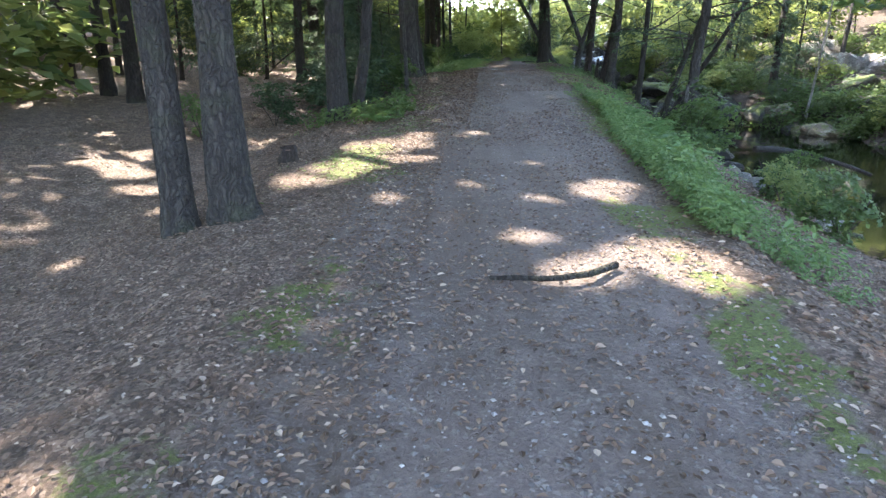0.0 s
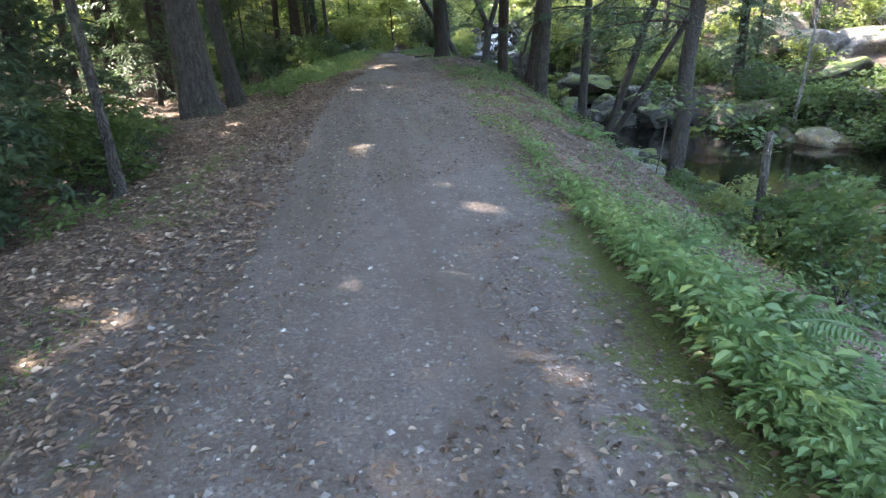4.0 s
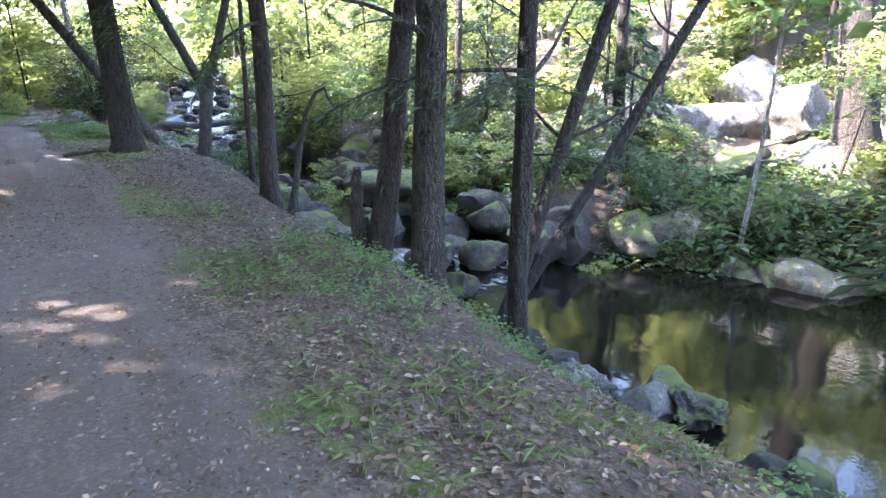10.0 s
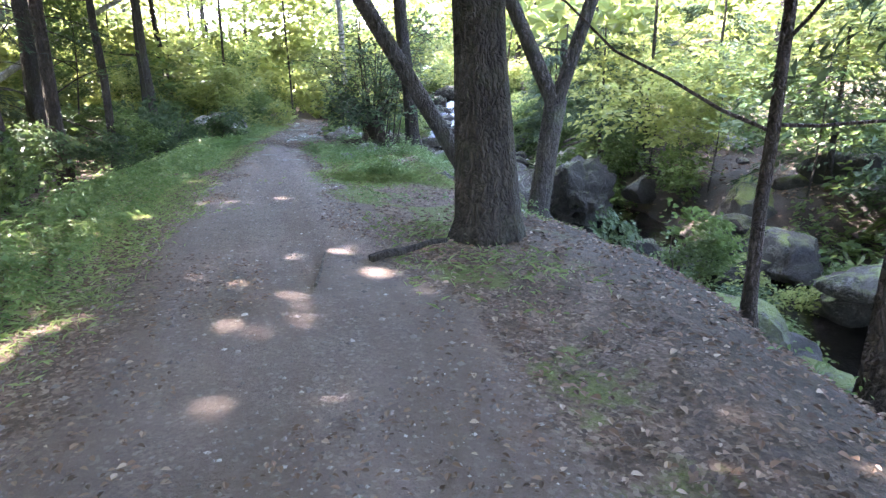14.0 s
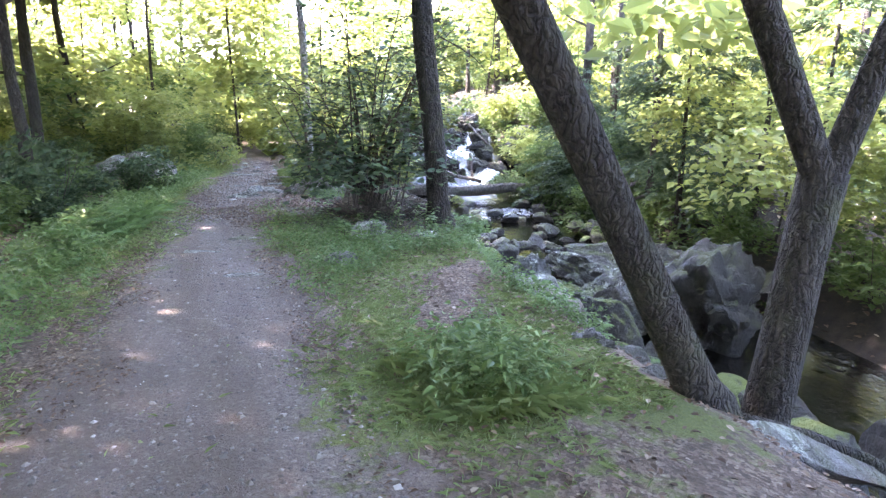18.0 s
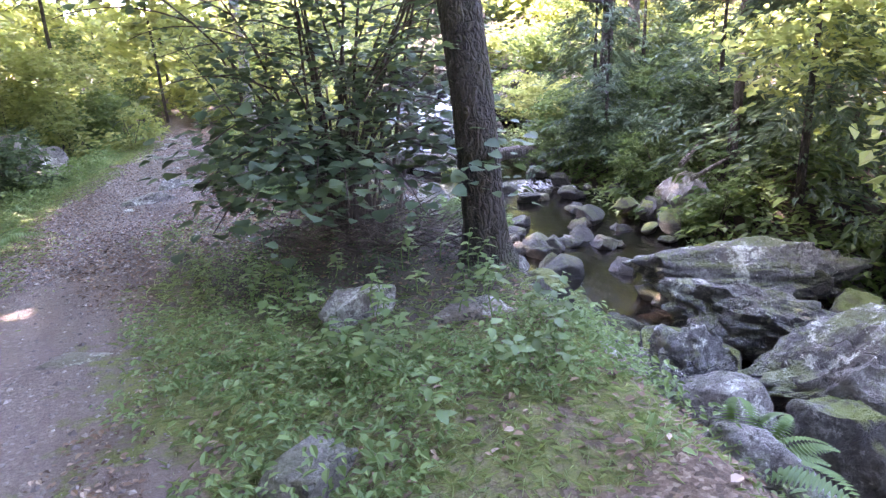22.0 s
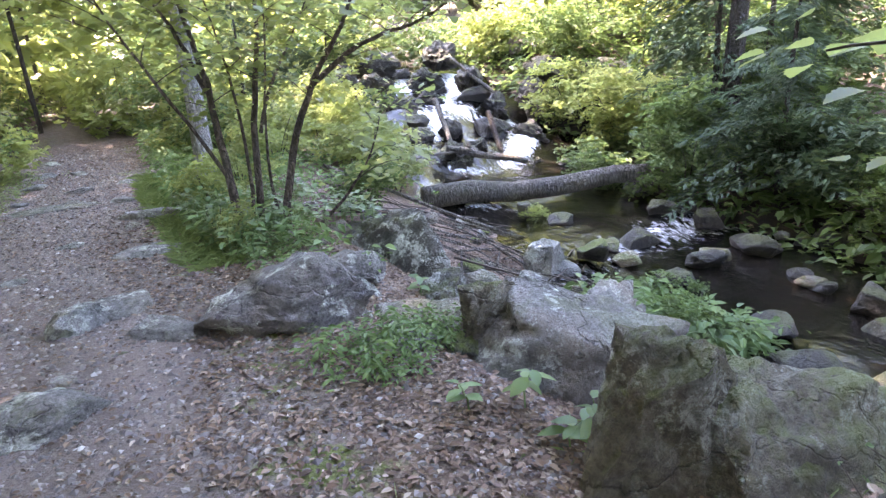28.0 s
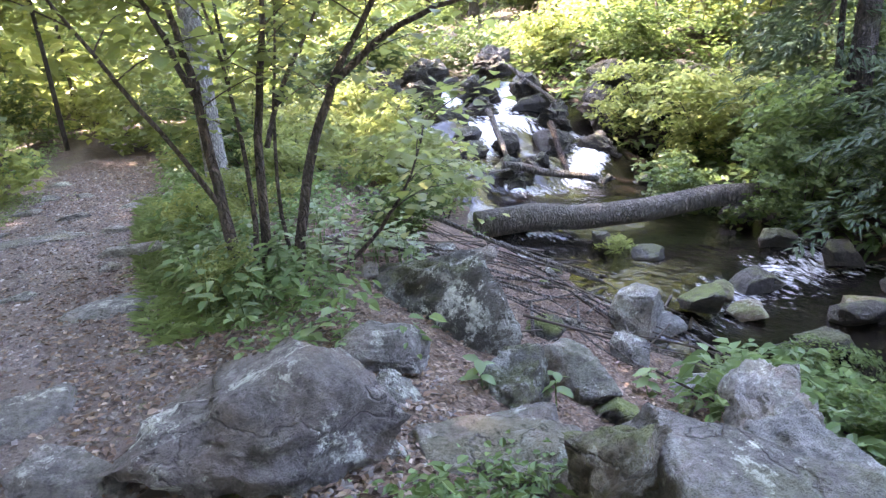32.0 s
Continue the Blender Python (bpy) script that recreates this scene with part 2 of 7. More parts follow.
def water_material():
    m, nt, b = material("creek_water")
    c = coords(nt)
    att = nt.nodes.new("ShaderNodeVertexColor")
    att.layer_name = "foam"
    cov = nt.nodes.new("ShaderNodeSeparateColor")
    nt.links.new(att.outputs[0], cov.inputs[0])
    streak = noise_tex(nt, stretch(nt, c, 2.6, 1.3, 1.5), 4.2, 8, 0.78)
    froth = math_node(nt, "ADD", cov.outputs[0], math_node(nt, "MULTIPLY", math_node(nt, "SUBTRACT", streak, 0.5, False), 1.7, False), False)
    f = ramp(nt, froth, (0.56, (0, 0, 0)), (1.15, (1, 1, 1)))
    col = mix(nt, f, (0.006, 0.005, 0.004), (0.62, 0.63, 0.65))
    nt.links.new(col, b.inputs["Base Color"])
    nt.links.new(ramp(nt, f, (0, (0.04,) * 3), (1, (0.6,) * 3)), b.inputs["Roughness"])
    b.inputs["IOR"].default_value = 1.33
    ripple = noise_tex(nt, stretch(nt, c, 2.2, 1.4, 1), 2.4, 4, 0.55)
    n = node(nt, "ShaderNodeBump", Distance=0.05)
    nt.links.new(math_node(nt, "ADD", math_node(nt, "MULTIPLY", cov.outputs[1], 0.9), 0.06), n.inputs["Strength"])
    nt.links.new(ripple, n.inputs["Height"])
    nt.links.new(n.outputs[0], b.inputs["Normal"])
    return m


BARK = bark_material("dark_bark", (0.016, 0.0125, 0.0105), (0.06, 0.047, 0.04))
BARK_GREY = bark_material("grey_bark", (0.022, 0.018, 0.016), (0.088, 0.074, 0.065), 0.4)
BARK_PALE = bark_material("pale_bark", (0.17, 0.165, 0.16), (0.42, 0.41, 0.39), 0.15)
BARK_RED = bark_material("reddish_bark", (0.026, 0.017, 0.014), (0.085, 0.06, 0.05), 0.15)
STEM_BARK = bark_material("brown_stem_bark", (0.04, 0.028, 0.022), (0.13, 0.095, 0.075), 0.15)
DEADWOOD = bark_material("dead_wood", (0.05, 0.043, 0.038), (0.2, 0.18, 0.16), 0.25)
TWIG = plain_material("twig", (0.025, 0.018, 0.014), (0.07, 0.052, 0.04), 20)
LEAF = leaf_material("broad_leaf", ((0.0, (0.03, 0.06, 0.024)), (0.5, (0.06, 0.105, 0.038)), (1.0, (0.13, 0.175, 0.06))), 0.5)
# sunlit copy of the leaf: brightness of lit foliage put into colour and glow
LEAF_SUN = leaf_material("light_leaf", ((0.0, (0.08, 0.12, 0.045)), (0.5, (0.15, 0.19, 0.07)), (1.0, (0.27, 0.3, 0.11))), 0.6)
LEAF_DARK = leaf_material("bush_leaf", ((0.0, (0.024, 0.045, 0.026)), (0.6, (0.045, 0.08, 0.042)), (1.0, (0.085, 0.12, 0.05))), 0.38, 0.6)
NEEDLE = leaf_material("hemlock_needle", ((0.0, (0.026, 0.05, 0.03)), (0.6, (0.046, 0.08, 0.048)), (1.0, (0.08, 0.115, 0.06))), 0.35, 0.6)
HERB = leaf_material("herb_leaf", ((0.0, (0.055, 0.105, 0.04)), (0.5, (0.1, 0.17, 0.064)), (1.0, (0.18, 0.25, 0.095))), 0.42)
GRASS = leaf_material("grass_blade", ((0.0, (0.1, 0.16, 0.062)), (0.6, (0.165, 0.235, 0.092)), (1.0, (0.26, 0.3, 0.14))), 0.48)
FERN = leaf_material("fern_frond", ((0.0, (0.055, 0.11, 0.035)), (1.0, (0.12, 0.2, 0.065))), 0.4)
ROCK = rock_material("grey_rock", (0.095, 0.089, 0.086), (0.31, 0.29, 0.278), 0.25, 0.55)
ROCK_MOSS = rock_material("mossy_rock", (0.024, 0.022, 0.02), (0.085, 0.08, 0.07), 0.95, 0.12)
ROCK_BROWN = rock_material("brown_rock", (0.06, 0.051, 0.038), (0.24, 0.205, 0.15), 0.6, 0.3)
ROCK_WET = rock_material("wet_rock", (0.01, 0.009, 0.008), (0.04, 0.034, 0.03), 0.35, 0.03, 0.6)
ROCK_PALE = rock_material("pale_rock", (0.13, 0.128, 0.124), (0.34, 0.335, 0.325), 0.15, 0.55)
ROCK_PINK = rock_material("pinkish_rock", (0.11, 0.1, 0.1), (0.29, 0.26, 0.255), 0.08, 0.75)
ROCK_LICHEN = rock_material("lichen_rock", (0.035, 0.036, 0.03), (0.13, 0.13, 0.115), 0.4, 1.0)
LEDGE = rock_material("ledge_rock", (0.075, 0.075, 0.078), (0.19, 0.19, 0.195), 0.6, 0.7)
GROUND = ground_material()
WATER = water_material()
PEBBLE = island_material("pebble", (0.0, (0.07, 0.06, 0.057)), (0.7, (0.17, 0.145, 0.135)), (0.95, (0.25, 0.22, 0.205)), (1.0, (0.4, 0.37, 0.355)))
LITTER = island_material("fallen_leaf", (0.0, (0.045, 0.027, 0.018)), (0.5, (0.125, 0.076, 0.05)), (0.88, (0.2, 0.132, 0.092)), (1.0, (0.36, 0.28, 0.22)))
STUMP_CUT = plain_material("cut_wood", (0.1, 0.06, 0.045), (0.2, 0.13, 0.1), 9)

# ---- helpers of the scene ----


def link_mesh(name, verts, faces, mat, parent=None, label="", smooth_shade=False):
    me = bpy.data.meshes.new(name)
    me.from_pydata(np.asarray(verts).tolist(), [], np.asarray(faces).tolist() if isinstance(faces, np.ndarray) else faces)
    me.materials.append(mat)
    if smooth_shade:
        me.polygons.foreach_set("use_smooth", np.ones(len(me.polygons), bool))
    ob = new(name, me)
    if parent:
        ob.parent = parent
    if label:
        tagged(ob, label)
    return ob


def thing(name, x, y, z, label, category, group="", kind=""):
    ob = new(name)
    ob.matrix_basis = pose(x, y, z)
    return tagged(ob, label, category, group, kind)


def tube(points, radii, sides=8, wobble=0.0, seed=0):
    """Vertices and faces of a tapering limb along points."""
    rs = np.random.RandomState(seed)
    p = np.asarray(points, float)
    n = len(p)
    tang = np.gradient(p, axis=0)
    tang /= np.linalg.norm(tang, axis=1)[:, None] + 1e-9
    ref = np.array((1.0, 0, 0)) if abs(tang[0][0]) < 0.8 else np.array((0, 1.0, 0))
    a = np.cross(tang, ref)
    a /= np.linalg.norm(a, axis=1)[:, None]
    b = np.cross(tang, a)
    ang = np.linspace(0, 2 * np.pi, sides, endpoint=False)
    r = np.asarray(radii)[:, None] * (1 + wobble * (rs.rand(n, sides) - 0.5) + wobble * 0.8 * (rs.rand(1, sides) - 0.5))
    v = p[:, None] + r[..., None] * (np.cos(ang)[None, :, None] * a[:, None] + np.sin(ang)[None, :, None] * b[:, None])
    v = v.reshape(-1, 3)
    f = [(i * sides + k, i * sides + (k + 1) % sides, (i + 1) * sides + (k + 1) % sides, (i + 1) * sides + k) for i in range(n - 1) for k in range(sides)]
    f.append(tuple(range((n - 1) * sides, n * sides)))
    return v, f


def joined(pieces):
    vs, fs, k = [], [], 0
    for v, f in pieces:
        vs.append(v)
        fs += [tuple(i + k for i in q) for q in f]
        k += len(v)
    return np.concatenate(vs), fs


def blades(base, direction, up, length, width, fold=0.18, droop=0.0):
    """Pointed leaves, each two triangles folded along the midrib. All arguments by leaf."""
    d = direction / (np.linalg.norm(direction, axis=1)[:, None] + 1e-9)
    side = np.cross(d, up)
    side /= np.linalg.norm(side, axis=1)[:, None] + 1e-9
    nrm = np.cross(side, d)
    L, W = np.asarray(length)[:, None], np.asarray(width)[:, None]
    mid = base + d * L * 0.45 + nrm * fold * W
    tip = base + d * L - nrm * droop * L
    v = np.stack((base, mid + side * W * 0.5, tip, mid - side * W * 0.5), 1).reshape(-1, 3)
    i = np.arange(len(base))[:, None] * 4
    f = np.concatenate((i + (0, 1, 2), i + (0, 2, 3)), 1).reshape(-1, 3)
    return v, f


def broad_leaves(base, direction, up, length, width, droop=0.12, lobes=True):
    """Broad leaves with a bent midrib and a toothed or oval edge. All arguments by leaf."""
    d = direction / (np.linalg.norm(direction, axis=1)[:, None] + 1e-9)
    side = np.cross(d, up)
    side /= np.linalg.norm(side, axis=1)[:, None] + 1e-9
    nrm = np.cross(side, d)
    L, W = np.asarray(length)[:, None], np.asarray(width)[:, None]
    t = (0.0, 0.05, 0.15, 0.28, 0.35, 0.48, 0.55, 0.68, 0.76, 0.9, 1.0) if lobes else (0.0, 0.22, 0.5, 0.8, 1.0)
    w = (0.0, 0.3, 0.42, 0.56, 0.46, 0.52, 0.4, 0.42, 0.28, 0.14, 0.0) if lobes else (0.0, 0.36, 0.5, 0.3, 0.0)
    rows = []
    for tt, ww in zip(t, w):
        c = base + d * L * tt - nrm * droop * L * tt * tt
        rows += [c, c + side * W * ww + nrm * W * ww * 0.16, c - side * W * ww + nrm * W * ww * 0.16]
    v = np.stack(rows, 1).reshape(-1, 3)
    n = 3 * len(t)
    quads = []
    for k in range(len(t) - 1):
        a = 3 * k
        quads += [(a, a + 1, a + 4, a + 3), (a, a + 3, a + 5, a + 2)]
    f = (np.arange(len(base))[:, None, None] * n + np.array(quads)[None]).reshape(-1, 4)
    return v, f


def oval_leaves(base, direction, up, length, width, fold=0.16, droop=0.1):
    """Pointed oval leaves, each four triangles folded along the midrib."""
    d = direction / (np.linalg.norm(direction, axis=1)[:, None] + 1e-9)
    side = np.cross(d, up)
    side /= np.linalg.norm(side, axis=1)[:, None] + 1e-9
    nrm = np.cross(side, d)
    L, W = np.asarray(length)[:, None], np.asarray(width)[:, None]
    a, b = base + d * L * 0.28 + nrm * fold * W, base + d * L * 0.62 + nrm * fold * W - nrm * droop * L * 0.3
    tip = base + d * L - nrm * droop * L
    v = np.stack((base, a + side * W * 0.44, b + side * W * 0.42, tip, b - side * W * 0.42, a - side * W * 0.44), 1).reshape(-1, 3)
    i = np.arange(len(base))[:, None] * 6
    f = np.concatenate((i + (0, 1, 2, 3), i + (0, 3, 4, 5)), 1).reshape(-1, 4)
    return v, f


def rand_dirs(rs, n, zlo=-1.0, zhi=1.0):
    z, a = rs.uniform(zlo, zhi, n), rs.uniform(0, 2 * np.pi, n)
    r = np.sqrt(1 - z * z)
    return np.stack((r * np.cos(a), r * np.sin(a), z), 1)


# ---- the lie of the land ----
_rs = np.random.RandomState(7)
_lat = _rs.rand(256, 256)


def vnoise(x, y, f=1.0, s=0):
    """Smooth lattice noise from 0 to 1."""
    x, y = np.asarray(x, float) * f + 37.3 * s + 500, np.asarray(y, float) * f + 11.9 * s + 500
    i, j = np.floor(x).astype(int), np.floor(y).astype(int)
    u, v = x - i, y - j
    u, v = u * u * (3 - 2 * u), v * v * (3 - 2 * v)
    a, b = _lat[i % 256, j % 256], _lat[(i + 1) % 256, j % 256]
    c, d = _lat[i % 256, (j + 1) % 256], _lat[(i + 1) % 256, (j + 1) % 256]
    return (a * (1 - u) + b * u) * (1 - v) + (c * (1 - u) + d * u) * v


def fbm(x, y, f=1.0, n=4, s=0):
    t, w = 0, 0.5
    for k in range(n):
        t = t + w * vnoise(x, y, f * 2 ** k, s + k)
        w *= 0.5
    return t


def smooth(a, b, x):
    t = np.clip((x - a) / (b - a), 0, 1)
    return t * t * (3 - 2 * t)


def curve(*pts):
    px, py = zip(*pts)
    return lambda y: np.interp(y, px, py)


# the line of the trail, y ahead: height, left edge, right edge, crest of the bank
trail_z = curve((-30, -0.9), (-6, -0.15), (0, 0), (2, 0.15), (5, 0.29), (9, 0.5), (12.4, 0.67), (15, 0.82), (18, 0.97), (20.5, 1.01), (25, 0.97),
                (28, 1.03), (30.6, 1.19), (33, 1.25), (36, 1.22), (39, 1.19), (43, 1.18), (45, 1.04), (48, 1.0), (52, 1.02), (58, 1.1), (70, 2.0), (130, 6.0))
left_x = curve((-30, -5.2), (-6, -1.5), (3, -0.7), (7, -0.55), (10, -0.1), (12, 0.1), (16, 0.3), (20, 0.6), (24, 1.0), (29, 1.9), (31.6, 2.3), (35, 2.5),
               (38, 2.95), (40, 3.15), (43, 3.4), (46, 3.5), (49, 3.8), (52, 4.5), (60, 6.0), (80, 9), (130, 12))
right_x = curve((-30, -1.6), (-6, 0.9), (3, 1.65), (7, 2.0), (10, 2.5), (12, 2.7), (16, 3.1), (20, 3.6), (24, 4.0), (29, 4.3), (35, 4.4), (40, 4.6),
                (43, 4.75), (45, 5.6), (47, 6.2), (49, 6.0), (52, 6.3), (60, 7.4), (80, 10.5), (130, 14))
crest_x = curve((-30, -1.3), (-6, 1.2), (3, 1.9), (7, 2.3), (12, 2.95), (16, 3.3), (20, 3.8), (24, 4.25), (29, 4.7), (33, 5.3), (36, 6.0), (38.5, 6.45),
                (40.5, 7.0), (42, 7.3), (43.5, 7.4), (45, 6.7), (47, 6.7), (50, 7.8), (55, 10), (60, 11.5), (80, 15), (130, 20))
# the creek: middle, half width, water level
creek_x = curve((-30, 7.2), (0, 8.0), (6, 8.6), (12, 10.2), (18, 11.3), (24, 11.3), (28, 10.2), (31, 9.9), (34, 9.9), (38, 9.9), (42, 10.1), (46, 11.4), (49, 12.2),
                (51.5, 12.9), (53.5, 13.4), (56, 14.0), (59, 14.8), (68, 17), (130, 30))
creek_w = curve((-30, 2.4), (6, 2.5), (12, 3.0), (18, 3.5), (24, 3.2), (28, 1.9), (31, 1.5), (38, 1.6), (42, 1.6), (46, 1.35), (49, 1.35), (52, 1.7), (60, 1.9), (130, 2))
water_z = curve((-30, -1.6), (0, -1.42), (10, -1.32), (25, -1.3), (27, -1.25), (29.5, -0.95), (31, -0.85), (34, -0.62), (38, -0.42), (42, -0.16), (46, -0.06), (48, -0.02), (48.9, 0.12), (49.6, 0.17),
                (50.6, 0.2), (51.4, 0.36), (52.4, 0.44), (53.2, 0.85), (54.2, 1.0), (55, 1.5), (56.4, 1.7), (57.4, 2.2), (60, 2.5), (70, 3.6), (130, 9))


def height(x, y, rough=True):
    x, y = np.asarray(x, float), np.asarray(y, float)
    g, lx, cr, cx, cw, wz = trail_z(y), left_x(y), crest_x(y), creek_x(y), creek_w(y), water_z(y)
    rag = (fbm(x, y, 0.45, 3, 3) - 0.44) * 1.4
    near, far = cx - cw + rag, cx + cw - rag
    mid = 0.5 * (lx + right_x(y))
    z = g + 0.04 - 0.05 * np.clip((x - mid) / 1.6, -1, 1) ** 2
    # left: verge, a shallow dip, then a wooded rise
    d = np.clip(lx - x, 0, None)
    z = z - 0.5 * smooth(0.3, 3.0, d) + 0.035 * np.clip(d - 3, 0, None) + 0.16 * np.clip(d - 14, 0, None)
    # right: bank down to the water
    t = np.clip((x - cr) / np.maximum(near - cr, 0.4), 0, 1)
    t = t ** np.interp(y, (10, 16, 19, 24, 33, 35.5, 38, 42, 44.5), (1.1, 1.25, 1.5, 2.3, 2.3, 1.7, 0.95, 1.1, 0.95))
    z = z + (wz - 0.15 - z) * t
    bed = wz - 0.18 - 0.3 * smooth(0, 1.2, np.minimum(x - near, far - x))
    z = np.where(x > near, bed, z)
    # far side: a rocky bank and the hillside
    e = np.clip(x - far, 0, None)
    rise = 0.95 * smooth(0, 1.8, e) + 0.2 * np.clip(e - 1.2, 0, None) + 0.16 * np.clip(e - 9, 0, None)
    z = np.where(x > far, wz - 0.15 + rise, z)
    if rough:
        off = np.maximum(smooth(0.0, 1.5, d), smooth(0.1, 1.2, x - right_x(y)))
        z = z + off * ((fbm(x, y, 0.5, 3, 9) - 0.44) * 0.34 + (vnoise(x, y, 2.6, 5) - 0.5) * 0.07) + (vnoise(x, y, 1.3, 2) - 0.5) * 0.03
    return z

# ---- the ground ----


def spaced(lo, a, b, hi, step, grow=1.22):
    mid = np.arange(a, b, step)
    out, s = [b], step
    while out[-1] < hi:
        s *= grow
        out.append(out[-1] + s)
    inn, s = [a], step
    while inn[-1] > lo:
        s *= grow
        inn.append(inn[-1] - s)
    return np.concatenate((inn[:0:-1], mid, out))


def build_ground():
    xs, ys = spaced(-450, -5, 16, 450, 0.14), spaced(-300, -2, 58, 500, 0.15)
    X, Y = np.meshgrid(xs, ys)
    Z = height(X, Y)
    n, m = X.shape
    V = np.stack((X, Y, Z), -1).reshape(-1, 3)
    i = (np.arange(n - 1)[:, None] * m + np.arange(m - 1)[None]).reshape(-1, 1)
    F = i + (0, 1, m + 1, m)
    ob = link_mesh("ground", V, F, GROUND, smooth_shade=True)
    x, y = V[:, 0], V[:, 1]
    lx, rx = left_x(y), right_x(y)
    ragged = 0.9 * (fbm(x, y, 0.8, 3, 51) - 0.44)
    gravel = smooth(-0.5, 0.8, x - lx + 1.6 * ragged) * (1 - smooth(-0.5, 0.4, x - rx + ragged)) * (1 - smooth(50, 57, y))
    patch = fbm(x, y, 0.7, 3, 21)
    edge_r = np.exp(-((x - rx - 0.15) / 0.55) ** 2)
    edge_l = np.exp(-((lx - x - 0.2) / 0.7) ** 2)
    shelf = smooth(rx, rx + 0.3, x) * (1 - smooth(crest_x(y) - 0.1, crest_x(y) + 0.6, x)) * smooth(33, 36, y) * (1 - smooth(43, 44.2, y)) * 0.8
    mossy = np.clip((edge_r * 0.75 + edge_l * 0.6) * smooth(0.36, 0.56, patch) + 0.75 * shelf + 1.0 * smooth(30, 32, y) * (1 - smooth(35, 37, y)) * smooth(0.3, 0.5, patch) * smooth(rx - 0.3, rx + 0.4, x) * (1 - smooth(crest_x(y), crest_x(y) + 1, x)), 0, 1)
    mossy = np.clip(mossy + 0.75 * smooth(0.4, 0.6, fbm(x, y, 1.4, 3, 33)) * np.exp(-((x - rx + 0.15) / 0.5) ** 2) * smooth(0.5, 2, y) * (1 - smooth(4.5, 6, y)) + 0.8 * np.exp(-((x + 0.85) ** 2 + (0.55 * (y - 6.9)) ** 2) / 0.18), 0, 1)
    mossy = np.clip(mossy + 0.4 * smooth(0.46, 0.6, fbm(x, y, 1.3, 3, 77)) * smooth(24, 27, y) * (1 - smooth(33, 35, y)) * smooth(rx + 0.2, rx + 0.8, x), 0, 1)
    path = np.abs((x - 5.35) * 0.87 - (y - 37.0) * 0.5)
    mossy *= 1 - (1 - smooth(0.22, 0.4, path)) * smooth(36.6, 37, y) * (1 - smooth(38.3, 38.8, y)) * (x > 5.1)
    near = creek_x(y) - creek_w(y)
    far = x - creek_x(y) - creek_w(y)
    mud_and_shade = smooth(-0.7, 0.25, x - near) * (1 - 0.55 * smooth(0.6, 5, far) * smooth(0.4, 0.6, patch)) * (1 - 0.4 * smooth(8, 20, far))
    mud_and_shade = np.maximum(mud_and_shade, 0.75 * smooth(56, 60, y))
    mud_and_shade = np.maximum(mud_and_shade, (0.5 + 0.3 * smooth(24, 28, y)) * smooth(-0.4 * smooth(24, 28, y), 1.2, x - crest_x(y)) * smooth(12, 16, y) * (1 - smooth(33, 36, y)))
    # shade under the large bush, painted as a dark disc of the wet soil colour
    mud_and_shade = np.maximum(mud_and_shade, 0.95 * (1 - smooth(1.1, 2.0, np.hypot(x - 6.3, (y - 42.2) * 0.8) + 0.8 * (patch - 0.44))))
    col = np.stack((gravel, mossy, mud_and_shade, np.ones_like(x)), 1).astype(np.float32)
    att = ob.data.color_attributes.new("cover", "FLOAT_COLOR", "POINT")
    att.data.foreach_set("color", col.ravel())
    return tagged(ob, "woodland ground of brown leaf litter with a gravel trail and moss", "ground", kind="structure")


ground = build_ground()


def build_water():
    ys = np.arange(-40, 100, 0.12)
    us = np.linspace(-1, 1, 33)
    Y = ys[:, None] + 0 * us
    X = creek_x(Y) + us * (creek_w(Y) + 0.9)
    steep = np.gradient(water_z(ys), ys)
    rapid = smooth(0.05, 0.22, steep)
    rapid = np.convolve(rapid, np.ones(9) / 9, "same")
    Z = water_z(Y) + rapid[:, None] * ((fbm(X, Y, 1.6, 4, 31) - 0.45) * 0.4) + (vnoise(X, Y, 1.1, 8) - 0.5) * 0.012
    V = np.stack((X, Y, Z), -1).reshape(-1, 3)
    n, m = Y.shape
    i = (np.arange(n - 1)[:, None] * m + np.arange(m - 1)[None]).reshape(-1, 1)
    ob = link_mesh("water", V, i + (0, 1, m + 1, m), WATER, smooth_shade=True)
    calm = smooth(26, 27.5, Y)
    streaks = smooth(0.5, 0.72, fbm(X, Y, 0.5, 3, 17)) * 0.2 * (Y > 20)
    run = np.maximum(np.exp(-((us[None] - 0.22 - 0.25 * np.sin(Y * 1.9)) / 0.3) ** 2), 0.9 * np.exp(-((us[None] + 0.45 + 0.2 * np.sin(Y * 2.6 + 1)) / 0.2) ** 2))
    run = np.where(Y > 50, run, 0.85)
    foam = np.clip(rapid[:, None] * 1.15 * run * smooth(0.15, 0.4, fbm(X, Y, 0.9, 2, 41)) + streaks + 0.17 * calm * (Y < 50), 0, 1)
    col = np.stack((foam, np.clip(rapid[:, None] + 0.35 * calm, 0, 1), 0 * foam, 1 + 0 * foam), -1).astype(np.float32)
    att = ob.data.color_attributes.new("foam", "FLOAT_COLOR", "POINT")
    att.data.foreach_set("color", col.ravel())
    return tagged(ob, "dark brown creek water with white foam on its small falls", "water", kind="structure")


water = build_water()

# ---- trees ----


